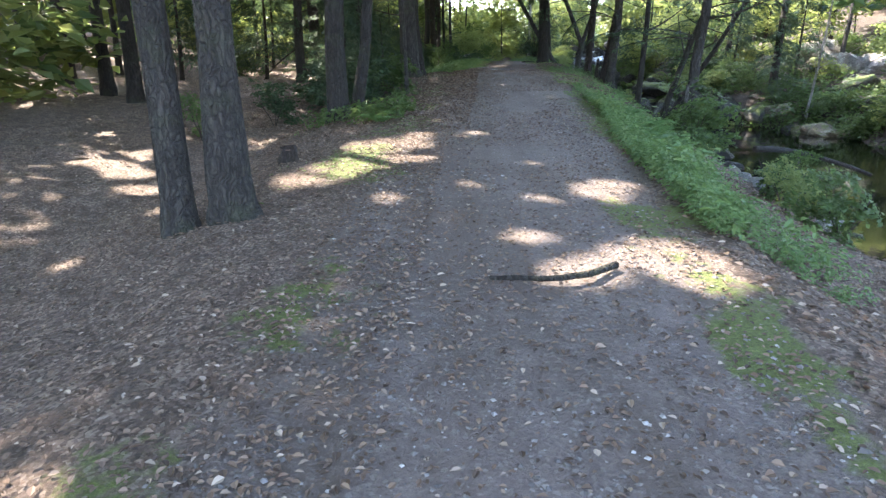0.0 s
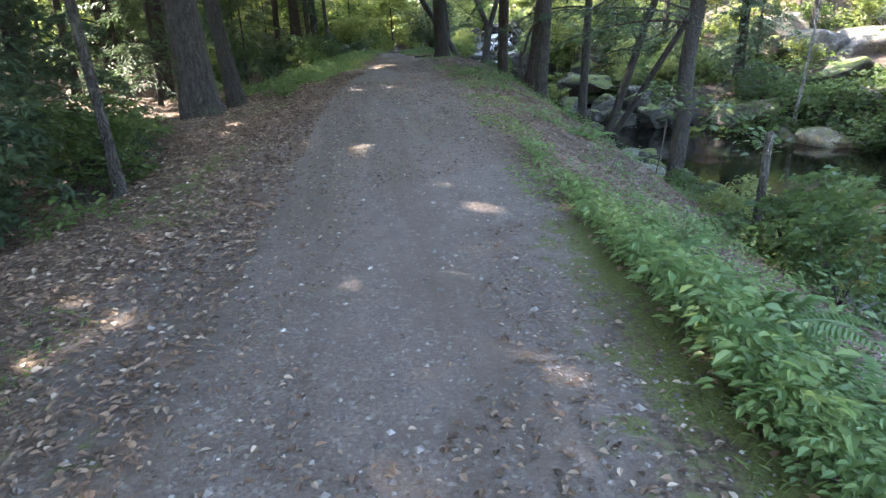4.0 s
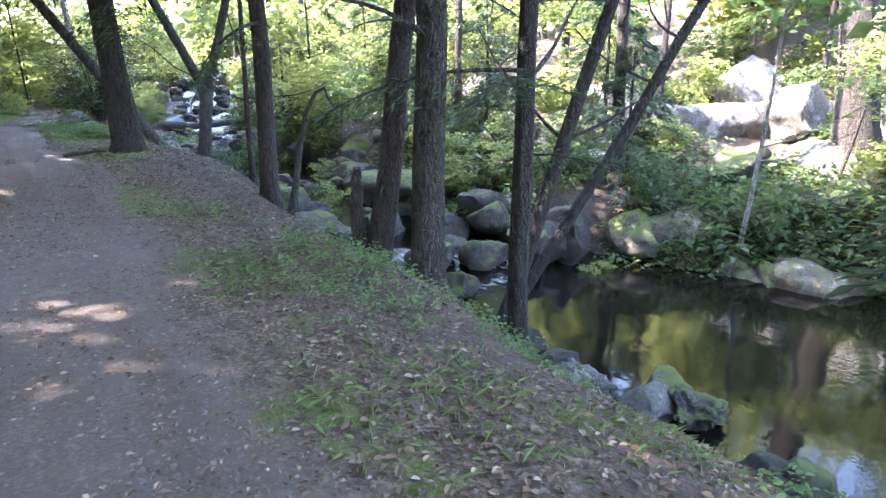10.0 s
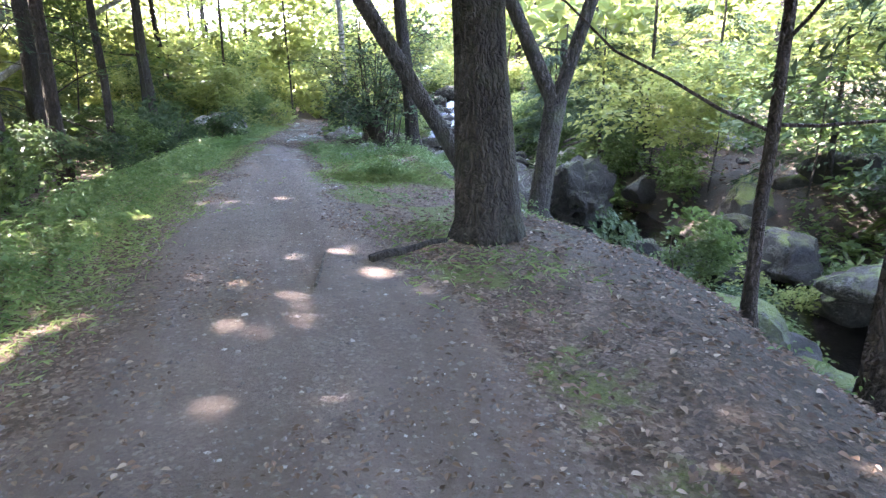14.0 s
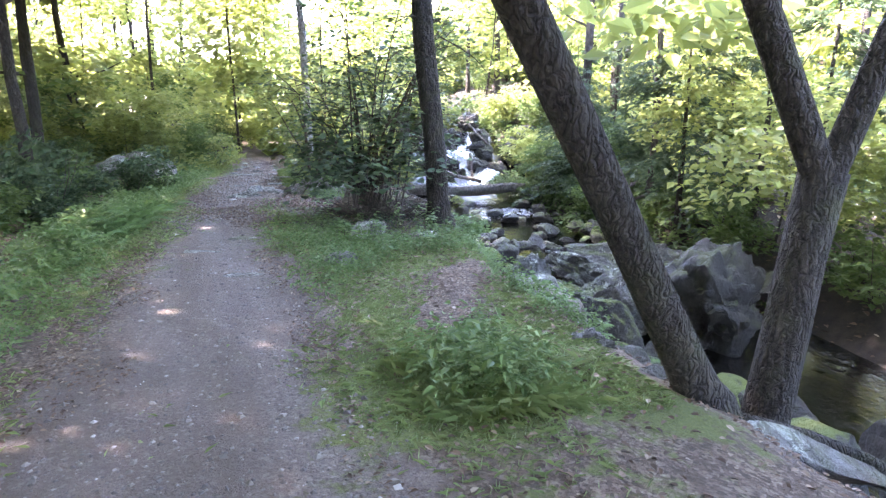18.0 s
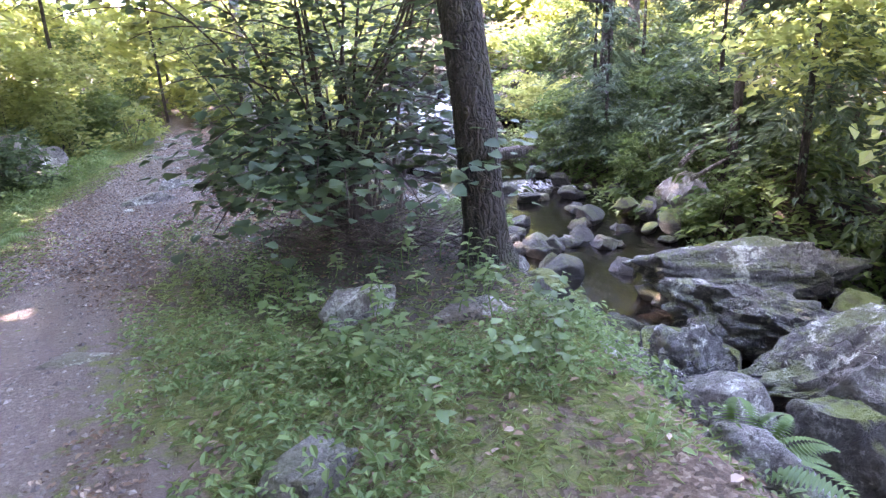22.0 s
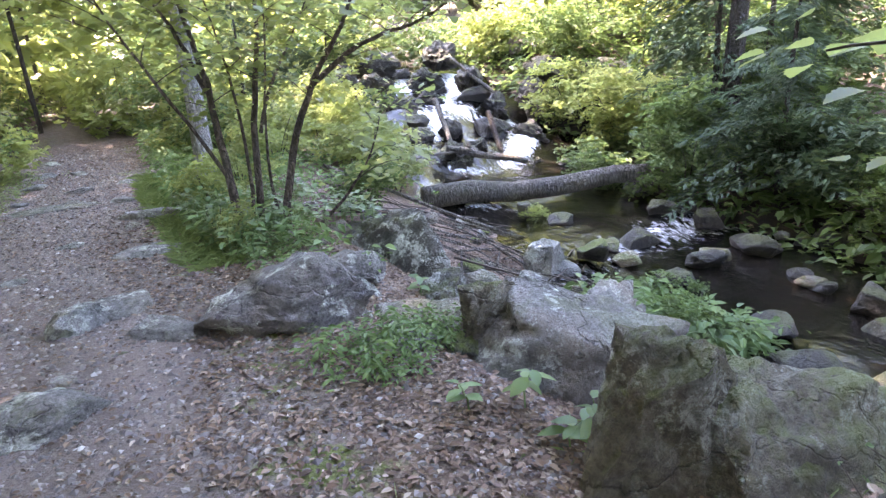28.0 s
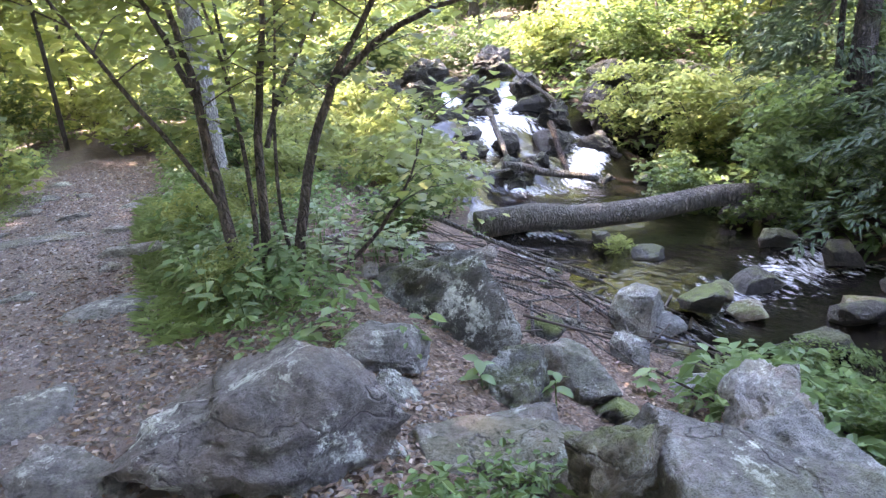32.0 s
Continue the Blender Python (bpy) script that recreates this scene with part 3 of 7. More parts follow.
def crown_mesh(name, seed, count, rx, rz, size, mat, clumps=26, flat=0.0, shape=None):
    """A crown of leaves gathered in clumps, with gaps between them."""
    rs = np.random.RandomState(seed)
    c = rand_dirs(rs, clumps) * rs.uniform(0.35, 1.0, (clumps, 1)) ** 0.6 * (rx, rx, rz)
    k = rs.randint(0, clumps, count)
    spread = rs.uniform(0.22, 0.42, clumps)[k][:, None] * rx
    p = c[k] + rs.normal(0, 0.55, (count, 3)) * spread * (1, 1, 0.45)
    d = rand_dirs(rs, count, -0.7, 0.25)
    up = rand_dirs(rs, count, 0.4, 1.0) if flat else rand_dirs(rs, count, 0.0, 1.0)
    L = size * rs.uniform(0.6, 1.25, count)
    v, f = (shape or blades)(p, d, up, L, L * rs.uniform(0.5, 0.75, count), 0.15, 0.1)
    me = bpy.data.meshes.new(name)
    me.from_pydata(v.tolist(), [], f.tolist())
    me.materials.append(mat)
    return me


def spray_mesh(name, seed, reach, boughs, size, mat, per=70, drop=0.35):
    """Layered hemlock boughs: flat, drooping fans of short twigs round a stem 4 m high."""
    rs = np.random.RandomState(seed)
    V, F, k = [], [], 0
    for b in range(boughs):
        h = b / boughs
        a = rs.uniform(0, 2 * np.pi)
        L = reach * (1.05 - 0.75 * h) * rs.uniform(0.7, 1.1)
        t = rs.uniform(0.12, 1, per)
        w = (rs.rand(per) - 0.5) * 0.62 * L * (1.1 - t)
        out = np.array((math.cos(a), math.sin(a), 0))
        sd = np.array((-math.sin(a), math.cos(a), 0))
        p = out * (t * L)[:, None] + sd * w[:, None]
        p[:, 2] = h * 3.6 - drop * L * t ** 2 + rs.normal(0, 0.035, per)
        d = out * 0.8 + sd * np.sign(w)[:, None] * 0.75 + rs.normal(0, 0.25, (per, 3))
        d[:, 2] -= 0.25
        up = np.tile((0, 0, 1.0), (per, 1)) + rs.normal(0, 0.25, (per, 3))
        v, f = blades(p, d, up, size * rs.uniform(0.6, 1.3, per), size * rs.uniform(0.22, 0.36, per), 0.05, 0.15)
        V.append(v)
        F.append(f + k)
        k += len(v)
    me = bpy.data.meshes.new(name)
    me.from_pydata(np.concatenate(V).tolist(), [], np.concatenate(F).tolist())
    me.materials.append(mat)
    return me


CANOPY = [crown_mesh("crown", 10 + i, 850, 3.0, 2.0, 0.42, m, 24) for i, m in enumerate((LEAF, LEAF_SUN, LEAF))]
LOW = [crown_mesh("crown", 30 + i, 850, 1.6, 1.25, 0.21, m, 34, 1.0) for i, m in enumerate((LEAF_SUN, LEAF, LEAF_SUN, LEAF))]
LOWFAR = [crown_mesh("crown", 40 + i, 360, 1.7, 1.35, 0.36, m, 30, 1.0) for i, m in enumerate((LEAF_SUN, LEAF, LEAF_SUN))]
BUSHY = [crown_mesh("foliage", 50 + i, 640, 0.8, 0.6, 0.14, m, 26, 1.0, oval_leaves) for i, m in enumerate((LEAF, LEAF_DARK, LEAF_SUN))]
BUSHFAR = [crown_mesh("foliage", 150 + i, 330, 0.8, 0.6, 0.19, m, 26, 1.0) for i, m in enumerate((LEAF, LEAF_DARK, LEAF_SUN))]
HEMLOCK = [spray_mesh("crown", 70 + i, 1.9, 34, 0.17, NEEDLE, 110, 0.28) for i in range(3)]


# openings in the canopy: the places on the ground where the sun comes through
GAPS = [(-0.74, 6.59, 0.4), (-1.22, 5.85, 0.45), (-4.73, 8.66, 0.55), (-4.1, 8.0, 0.4), (-3.48, 7.12, 0.35), (1.35, 5.02, 0.3), (0.61, 3.87, 0.2), (1.43, 3.49, 0.45), (0.86, 3.27, 0.3), (-1.32, 1.65, 0.18), (0.85, 4.85, 0.2), (-0.22, 7.86, 0.25),
        (-0.64, 7.2, 0.5), (-0.76, 6.41, 0.4), (-0.23, 6.47, 0.25), (0.36, 7.98, 0.25), (1.45, 5.33, 0.28), (-0.1, 9.08, 0.2), (0.25, 5.3, 0.16), (-0.45, 4.9, 0.18), (0.1, 4.3, 0.15), (0.95, 6.2, 0.12), (-2.6, 5.6, 0.2), (-5.8, 10.5, 0.3), (-2.9, 4.4, 0.2), (-4.0, 24.5, 2.0), (-3.0, 22.0, 0.8), (-2.4, 26.4, 0.7), (2.0, 15.1, 0.2), (3.1, 23.4, 0.35), (2.66, 28.61, 0.4), (2.35, 28.0, 0.35), (3.26, 30.54, 0.28),
        (3.6, 34.24, 0.2), (3.3, 34.1, 0.18), (2.9, 34.2, 0.25), (1.95, 30.55, 0.2), (4.01, 41.81, 0.25), (4.32, 41.7, 0.15), (4.71, 47.02, 0.15), (9.5, 44.5, 0.4), (11.5, 54.5, 2.2), (14.0, 52.6, 1.2), (5.6, 53.5, 0.8), (20, 26, 1.8), (11.5, 37.0, 0.6),
        (7.6, 21.6, 0.3), (6.6, 20.4, 0.3), (10.2, 41.3, 0.7), (7.0, 46.8, 0.3), (9.3, 47.6, 0.5), (13.5, 35.0, 0.7)]
TREE_AT, COVERED = [], []


def sun_foot(x, y, z):
    """Where the shadow of a point falls on the ground."""
    for _ in range(3):
        h = z - height(x + 0.717 * max(0, z - 1), y - 0.596 * max(0, z - 1))
    return x + 0.717 * h, y - 0.596 * h


def open_crown(ob, turf):
    """Take out of a crown the leaves that stand in the way of the sun at the openings."""
    me = ob.data
    n = len(me.polygons)
    c = np.empty(3 * n)
    me.polygons.foreach_get("center", c)
    m = np.array(turf)
    c = c.reshape(-1, 3) @ m[:3, :3].T + m[:3, 3]
    u, w = c[:, 0], c[:, 1]
    h = np.zeros(n)
    for _ in range(3):
        h = np.maximum(0, c[:, 2] - height(u + 0.717 * h, w - 0.596 * h))
    u, w = u + 0.717 * h, w - 0.596 * h
    rag = 0.75 + 0.9 * fbm(u, w, 2.2, 2, 9)
    shut = np.zeros(n, bool)
    for a, b, r in GAPS:
        shut |= (u - a) ** 2 + (w - b) ** 2 < (r * rag) ** 2
    shut &= (h > 1.5) & ((w < 12) | (w > 20) & (u < 0) | (np.random.RandomState(n % 97).rand(n) < 0.72))
    if shut.sum() < 2 or shut.all():
        return
    bm = bmesh.new()
    bm.from_mesh(me)
    bm.faces.ensure_lookup_table()
    bmesh.ops.delete(bm, geom=[bm.faces[i] for i in np.nonzero(shut)[0]], context="FACES")
    ob.data = me.copy()
    bm.to_mesh(ob.data)
    bm.free()


def add_crown(root, x, y, z, seed, size, turn):
    """One crown of a tree, at a place in the world; none where the canopy is open."""
    c = new("crown", CANOPY[seed % len(CANOPY)])
    c.parent = root
    c.matrix_basis = Matrix.LocRotScale(Vector((x, y, z)) - root.matrix_basis.translation, Euler((0, 0, turn)), Vector((1, 1, 1)) * size)
    COVERED.append(sun_foot(x, y, z))


def trunk_points(x, y, z, lean, top, bend, rs, n=9):
    h = np.linspace(0, 1, n)
    px = x + lean[0] * h * top + bend[0] * np.sin(h * np.pi) + rs.normal(0, 0.012, n) * top * 0.15
    py = y + lean[1] * h * top + bend[1] * np.sin(h * np.pi) + rs.normal(0, 0.012, n) * top * 0.15
    return np.stack((px, py, z - 0.12 + h * (top + 0.12)), 1)


def tree(x, y, r, lean=(0, 0), top=13.0, mat=None, label="", canopy=1, limbs=2, seed=0, bend=(0, 0), flare=1.5, name="tree", category="tree", group="woodland trees", sides=12, low=0):
    rs = np.random.RandomState(seed + 1000)
    z = float(height(x, y))
    root = thing(name, x, y, z, label or "forest tree with a straight dark brown bark trunk", category, group)
    p = trunk_points(0, 0, 0, lean, top, bend, rs, 12)
    hh = p[:, 2] / top
    rad = r * (1 - 0.6 * np.clip(hh, 0, 1)) * (1 + (flare - 1) * np.exp(-np.clip(p[:, 2], 0, None) / (1.4 * r + 0.05)))
    extra = np.array([0.15 * r, 0.9 * r, 2.2 * r])
    ins = np.stack([np.interp(np.concatenate((p[:, 2], extra)), p[:, 2], p[:, k]) for k in range(3)], 1)
    o = np.argsort(ins[:, 2])
    p2 = ins[o]
    rad2 = r * (1 - 0.6 * np.clip(p2[:, 2] / top, 0, 1)) * (1 + (flare - 1) * np.exp(-np.clip(p2[:, 2], 0, None) / (1.4 * r + 0.05)))
    v, f = tube(p2, rad2, sides, 0.2, seed)
    link_mesh("trunk", v, f, mat or BARK, root, smooth_shade=True)
    for k in range(limbs):
        h = rs.uniform(0.22, 0.5) * top if low == 0 else rs.uniform(1.6, 4.0)
        s = np.array([np.interp(h, p[:, 2], p[:, 0]), np.interp(h, p[:, 2], p[:, 1]), h])
        a = rs.uniform(0, 2 * np.pi)
        L = rs.uniform(1.2, 2.6)
        t = np.linspace(0, 1, 6)[:, None]
        q = s + t * L * np.array((math.cos(a), math.sin(a), rs.uniform(-0.1, 0.5))) + np.array((0, 0, 0.25)) * t ** 2 * L + rs.normal(0, 0.04, (6, 3)) * t
        vv, ff = tube(q, np.linspace(0.3 * r, 0.06 * r + 0.004, 6), 6, 0.1, seed + k)
        link_mesh("limb", vv, ff, mat or BARK, root, smooth_shade=True)
    for k in range(canopy):
        tz = top * rs.uniform(0.72, 1.0)
        add_crown(root, x + lean[0] * tz + rs.normal(0, 1.1), y + lean[1] * tz + rs.normal(0, 1.1), z + tz, seed + k, rs.uniform(0.75, 1.1), rs.uniform(0, 6.3))
    TREE_AT.append((x, y, root))
    return root


def sapling(x, y, h, seed, crowns=3, mat=None, meshes=None, label="", r=0.03, group="saplings of the undergrowth", scale=1.0, low=0.42, name="sapling"):
    rs = np.random.RandomState(seed + 4000)
    z = float(height(x, y))
    root = thing(name, x, y, z, label or "slender young tree with light green leaves", "tree", group)
    p = trunk_points(0, 0, 0, rs.normal(0, 0.05, 2), h, rs.normal(0, 0.12, 2), rs, 7)
    v, f = tube(p, np.linspace(r, r * 0.25, 7), 6, 0.1, seed)
    link_mesh("trunk", v, f, mat or BARK_GREY, root, smooth_shade=True)
    for k in range(crowns):
        c = new("crown", (meshes or LOW)[rs.randint(0, len(meshes or LOW))])
        c.parent = root
        zz = h * (low + (1.03 - low) * (k + rs.rand()) / crowns)
        c.matrix_basis = Matrix.LocRotScale((p[-1][0] * zz / h + rs.normal(0, 0.5) * scale, p[-1][1] * zz / h + rs.normal(0, 0.5) * scale, zz), Euler((rs.normal(0, 0.2), rs.normal(0, 0.2), rs.uniform(0, 6.3))),
                                            Vector((1, 1, rs.uniform(0.6, 0.9))) * rs.uniform(0.55, 1.0) * scale)
    return root


def hemlock(x, y, h, seed, label="", reach=1.0):
    rs = np.random.RandomState(seed + 7000)
    root = thing("hemlock", x, y, float(height(x, y)), label or "young hemlock with drooping layered dark green boughs", "tree", "hemlocks")
    p = trunk_points(0, 0, 0, (0, 0), h, (0.05, 0.05), rs, 7)
    v, f = tube(p, np.linspace(0.02 + 0.012 * h, 0.01, 7), 7, 0.1, seed)
    link_mesh("trunk", v, f, BARK, root, smooth_shade=True)
    c = new("crown", HEMLOCK[seed % 3])
    c.parent = root
    c.matrix_basis = Matrix.LocRotScale((0, 0, 0.12 * h), Euler((0, 0, rs.uniform(0, 6.3))), Vector((reach, reach, 1.0)) * (h / 4.2))
    return root


def bush(x, y, size, seed, meshes, label, n=4, stems=5, name="bush", leafz=1.0):
    if -7.5 < x < -1.2 and 20 < y < 28.5:
        return None  # bare leaf litter under the trees here
    rs = np.random.RandomState(seed + 9000)
    root = thing(name, x, y, float(height(x, y)), label, "bush", "bushes")
    for k in range(stems):
        a = rs.uniform(0, 6.28)
        t = np.linspace(0, 1, 5)[:, None]
        q = t * np.array((math.cos(a) * 0.45, math.sin(a) * 0.45, rs.uniform(0.8, 1.2))) * size + rs.normal(0, 0.02, (5, 3)) * t * size
        q[0, 2] -= 0.05
        v, f = tube(q, np.linspace(0.014, 0.004, 5) * (0.5 + size * 0.5), 5, 0.1, k)
        link_mesh("stem", v, f, TWIG, root, smooth_shade=True)
    for k in range(n):
        c = new("foliage", meshes[rs.randint(0, len(meshes))])
        c.parent = root
        a = rs.uniform(0, 6.28)
        c.matrix_basis = Matrix.LocRotScale((math.cos(a) * 0.42 * size, math.sin(a) * 0.42 * size, (0.35 + 0.65 * k / max(1, n - 1)) * size * leafz), Euler((rs.normal(0, 0.25), rs.normal(0, 0.25), rs.uniform(0, 6.3))),
                                            Vector((1, 1, 0.8)) * size * rs.uniform(0.55, 0.85))
    return root


# trees beside the trail: place, girth, lean, bark
TREES = [
    (-2.05, 4.68, 0.115, (-0.05, 0.02), BARK_GREY, "slim grey-barked tree leaning beside a thicker one"),
    (-1.64, 4.72, 0.15, (-0.03, 0.02), BARK_GREY, "tree with furrowed grey bark at the edge of the trail"),
    (-1.7, 10.3, 0.16, (0.0, 0.0), BARK, "dark-barked tree at the verge of the trail"),
    (-1.5, 10.9, 0.1, (0.12, 0.0), BARK, "thin dark tree leaning away from its neighbour"),
    (-0.9, 18.2, 0.24, (-0.05, 0.0), BARK_GREY, "thick grey tree with spreading roots by the trail"),
    (-0.6, 19.95, 0.135, (-0.13, 0.0), BARK, "slender dark tree leaning towards the wood"),
    (-0.75, 13.9, 0.05, (-0.05, 0.0), BARK_GREY, "thin grey sapling trunk among shrubs"),
    (-7.1, 14.3, 0.16, (0.03, 0), BARK, ""), (-8.0, 14.9, 0.14, (0.0, 0), BARK, ""), (-10.3, 17.4, 0.14, (0.0, 0), BARK, ""),
    (-3.4, 26.0, 0.2, (0.02, 0), BARK, ""), (-6.0, 30.0, 0.22, (0.0, 0), BARK, ""), (-4.8, 21.5, 0.15, (0.0, 0), BARK, ""),
    (6.97, 29.66, 0.15, (0.0, 0.0), BARK_RED, "reddish-brown tree standing on the creek bank"),
    (7.15, 30.95, 0.058, (0.03, 0.0), BARK_RED, "thin trunk beside a larger reddish tree"),
    (6.64, 24.41, 0.17, (0.015, 0.0), BARK_GREY, "grey-brown tree on the leafy creek bank"),
    (6.45, 25.25, 0.145, (0.13, -0.03), BARK_RED, "hollow weathered tree close behind another trunk"),
    (7.7, 24.05, 0.125, (0.01, 0.0), BARK, "crooked dark tree at the foot of the bank"),
    (9.0, 25.9, 0.12, (0.25, -0.2), BARK, "dark tree leaning far over the creek"),
    (9.2, 26.1, 0.1, (0.42, -0.38), BARK, "slim dark tree leaning over the creek"),
    (7.8, 19.35, 0.16, (0.03, -0.02), BARK_GREY, "grey tree rooted at the water's edge"),
    (5.17, 31.97, 0.225, (-0.03, 0.02), BARK, "stout dark tree at the edge of the trail"),
    (6.72, 35.6, 0.125, (-0.66, -0.03), BARK_GREY, "thin tree leaning steeply over the trail verge"),
    (7.05, 41.1, 0.15, (-0.06, 0.04), BARK, "dark tree beside a leafy bush above the creek"),
    (14.8, 24.8, 0.05, (0.02, -0.05), BARK_PALE, "pale thin trunk on the far bank"),
    (19.5, 24.5, 0.42, (-0.05, 0.1), BARK_GREY, "large old tree with sunlit bark across the creek"),
    (-0.45, 38.4, 0.19, (-0.01, 0.0), BARK_RED, "dark tree among shrubs beside the trail"), (-0.1, 40.6, 0.13, (-0.02, 0.0), BARK_RED, "slim dark tree in the shade"), (-1.0, 42.6, 0.2, (0.01, 0.0), BARK, "dark tree in the shade of the wood"), (-1.6, 40.0, 0.16, (0.02, 0.0), BARK, "dark tree in the shade of the wood"), (0.25, 43.8, 0.1, (-0.03, 0.0), BARK, "slim dark tree in the shade"),
    (13.4, 41.0, 0.06, (0, 0), BARK, "thin dark tree across the creek"),
]
for k, (tx, ty, tr, tl, tm, tlab) in enumerate(TREES):
    tree(tx, ty, tr, tl, 9 + 40 * tr if tr > 0.06 else 6, tm, tlab, canopy=1 if tx > 5 or ty > 25 else 2 if tr > 0.1 else 1, limbs=3, seed=k, bend=(0.05 * math.sin(k * 2.1), 0.05 * math.cos(k * 1.7)))


def bough_mesh(seed):
    """One drooping hemlock bough, 1 long, with flat sprays of needles on both sides."""
    r = np.random.RandomState(seed)
    n = 300
    t = r.uniform(0.15, 1, n)
    w = r.normal(0, 0.2, n) * (1.15 - t)
    p = np.stack((t, w, 0.1 * t - 0.32 * t ** 2 - 0.35 * np.abs(w) + r.normal(0, 0.012, n)), 1)
    d = np.stack((0.7 + 0 * t, np.sign(w) * 0.8, -0.25 + 0 * t), 1) + r.normal(0, 0.25, (n, 3))
    up = np.tile((0, 0, 1.0), (n, 1)) + r.normal(0, 0.3, (n, 3))
    v, f = blades(p, d, up, r.uniform(0.03, 0.075, n), r.uniform(0.01, 0.02, n), 0.05, 0.15)
    me = bpy.data.meshes.new("bough")
    me.from_pydata(v.tolist(), [], f.tolist())
    me.materials.append(NEEDLE)
    return me


BOUGHS = [bough_mesh(i) for i in range(3)]
LIMB = []
for i in range(2):
    t = np.linspace(0, 1, 9)[:, None]
    LIMB.append(tube(np.concatenate((t, 0.04 * np.sin(5 * t + i), 0.1 * t - 0.32 * t ** 2), 1), np.linspace(0.013, 0.003, 9), 5, 0.2, i))


def dress(x, y, low, high, count, seed, reach=1.9, bare=0.4):
    """Low limbs on a standing trunk: some bare and dead, some with hemlock sprays."""
    r = np.random.RandomState(seed)
    a0, b0, root = min(TREE_AT, key=lambda q: (q[0] - x) ** 2 + (q[1] - y) ** 2)
    for k in range(count):
        h, a = r.uniform(low, high), r.uniform(0, 6.28)
        me = bpy.data.meshes.new("limb")
        v, f = LIMB[k % 2]
        me.from_pydata(v.tolist(), [], f)
        me.materials.append(BARK)
        m = Matrix.LocRotScale((0, 0, h), Euler((r.normal(0, 0.3), r.normal(-0.15, 0.25), a)), Vector((1, 1, 1)) * reach * r.uniform(0.6, 1.2))
        limb = new("limb", me)
        limb.parent = root
        limb.matrix_basis = m
        if r.rand() > bare:
            new("foliage", BOUGHS[k % 3]).parent = limb


for k, (x, y, lo, hi, n, re_, ba) in enumerate(((6.97, 29.66, 3.0, 6.5, 9, 2.2, 0.4), (7.15, 30.95, 2.6, 5.5, 6, 1.6, 0.6), (6.64, 24.41, 2.4, 5.0, 7, 2.0, 0.5), (6.45, 25.25, 2.6, 5.5, 6, 1.8, 0.6), (7.7, 24.05, 3.0, 5.5, 7, 2.0, 0.6), (7.8, 19.35, 3.4, 7.0, 8, 2.2, 0.4),
                                                (5.17, 31.97, 2.4, 5.5, 9, 2.4, 0.3), (9.0, 25.9, 2.6, 5.5, 6, 1.6, 0.5), (-0.9, 18.2, 2.2, 5.0, 6, 1.8, 0.6), (-1.7, 10.3, 2.0, 4.5, 5, 1.6, 0.7), (-3.4, 26.0, 1.2, 4.5, 10, 2.2, 0.6), (-6.0, 30.0, 1.2, 5, 10, 2.4, 0.6), (-4.8, 21.5, 1.2, 4.5, 9, 2.0, 0.7), (-0.45, 38.4, 1.0, 4.5, 10, 1.6, 0.6), (-0.1, 40.6, 0.8, 4.0, 8, 1.4, 0.7), (-1.0, 42.6, 1.0, 4.5, 9, 1.8, 0.5), (7.05, 41.1, 2.4, 4.2, 4, 1.2, 1.0))):
    dress(x, y, lo, hi, n, k, re_, ba)


def forked(x, y, r, h, a, b, mat, label, seed, top=11):
    """A tree whose trunk forks low down; a and b are the leans of the two stems."""
    rs = np.random.RandomState(seed)
    root = thing("tree", x, y, float(height(x, y)), label, "tree", "woodland trees")
    p = trunk_points(0, 0, 0, (0.14, -0.02), h, (0, 0), rs, 5)
    v, f = tube(p, np.array((1.5, 1.12, 1.0, 1.0, 1.05)) * r, 12, 0.14, seed)
    link_mesh("trunk", v, f, mat, root, smooth_shade=True)
    for lean, k in ((a, 0.75), (b, 0.68)):
        t = np.linspace(0, 1, 8)[:, None]
        q = p[-1] - (0, 0, 0.12) + t * (top - h) * np.array((*lean, 1.0)) + rs.normal(0, 0.03, (8, 3)) * t
        v, f = tube(q, np.linspace(k * r, 0.3 * k * r, 8), 10, 0.12, seed + 3)
        link_mesh("stem", v, f, mat, root, smooth_shade=True)
        c = new("crown", CANOPY[seed % 3])
        c.parent = root
        c.matrix_basis = Matrix.Translation(q[-1])
    return root


forked(7.65, 36.05, 0.165, 2.45, (-0.42, 0.2), (0.28, -0.14), BARK_GREY, "forked grey tree leaning on the creek bank", 3)

# the woods on either side and ahead
rs = np.random.RandomState(5)
placed = [(t[0], t[1]) for t in TREES]


def free(x, y, gap):
    if left_x(y) - 2.2 < x < creek_x(y) + creek_w(y) + 1.2:
        return False
    return all((x - a) ** 2 + (y - b) ** 2 > gap * gap for a, b in placed)


for k in range(900):
    x, y = rs.uniform(-34, 46), rs.uniform(-12, 92)
    if not free(x, y, 2.6) or len(placed) > 230:
        continue
    placed.append((x, y))
    side = x < left_x(y)
    near = left_x(y) - 14 < x < creek_x(y) + 14 and y < 62
    tree(x, y, rs.uniform(0.08, 0.2), tuple(rs.normal(0, 0.03, 2)), rs.uniform(9, 15), (BARK, BARK, BARK_GREY)[k % 3],
         "forest tree with dark bark" if k % 3 < 2 else "forest tree with grey bark", canopy=(1 if y < 17 and x > -9 else 2) if near and side else 0 if y > 60 or x > creek_x(y) + 13 else 1 if side or rs.rand() < 0.3 else 0, limbs=2 if near else 0, seed=200 + k, sides=9)

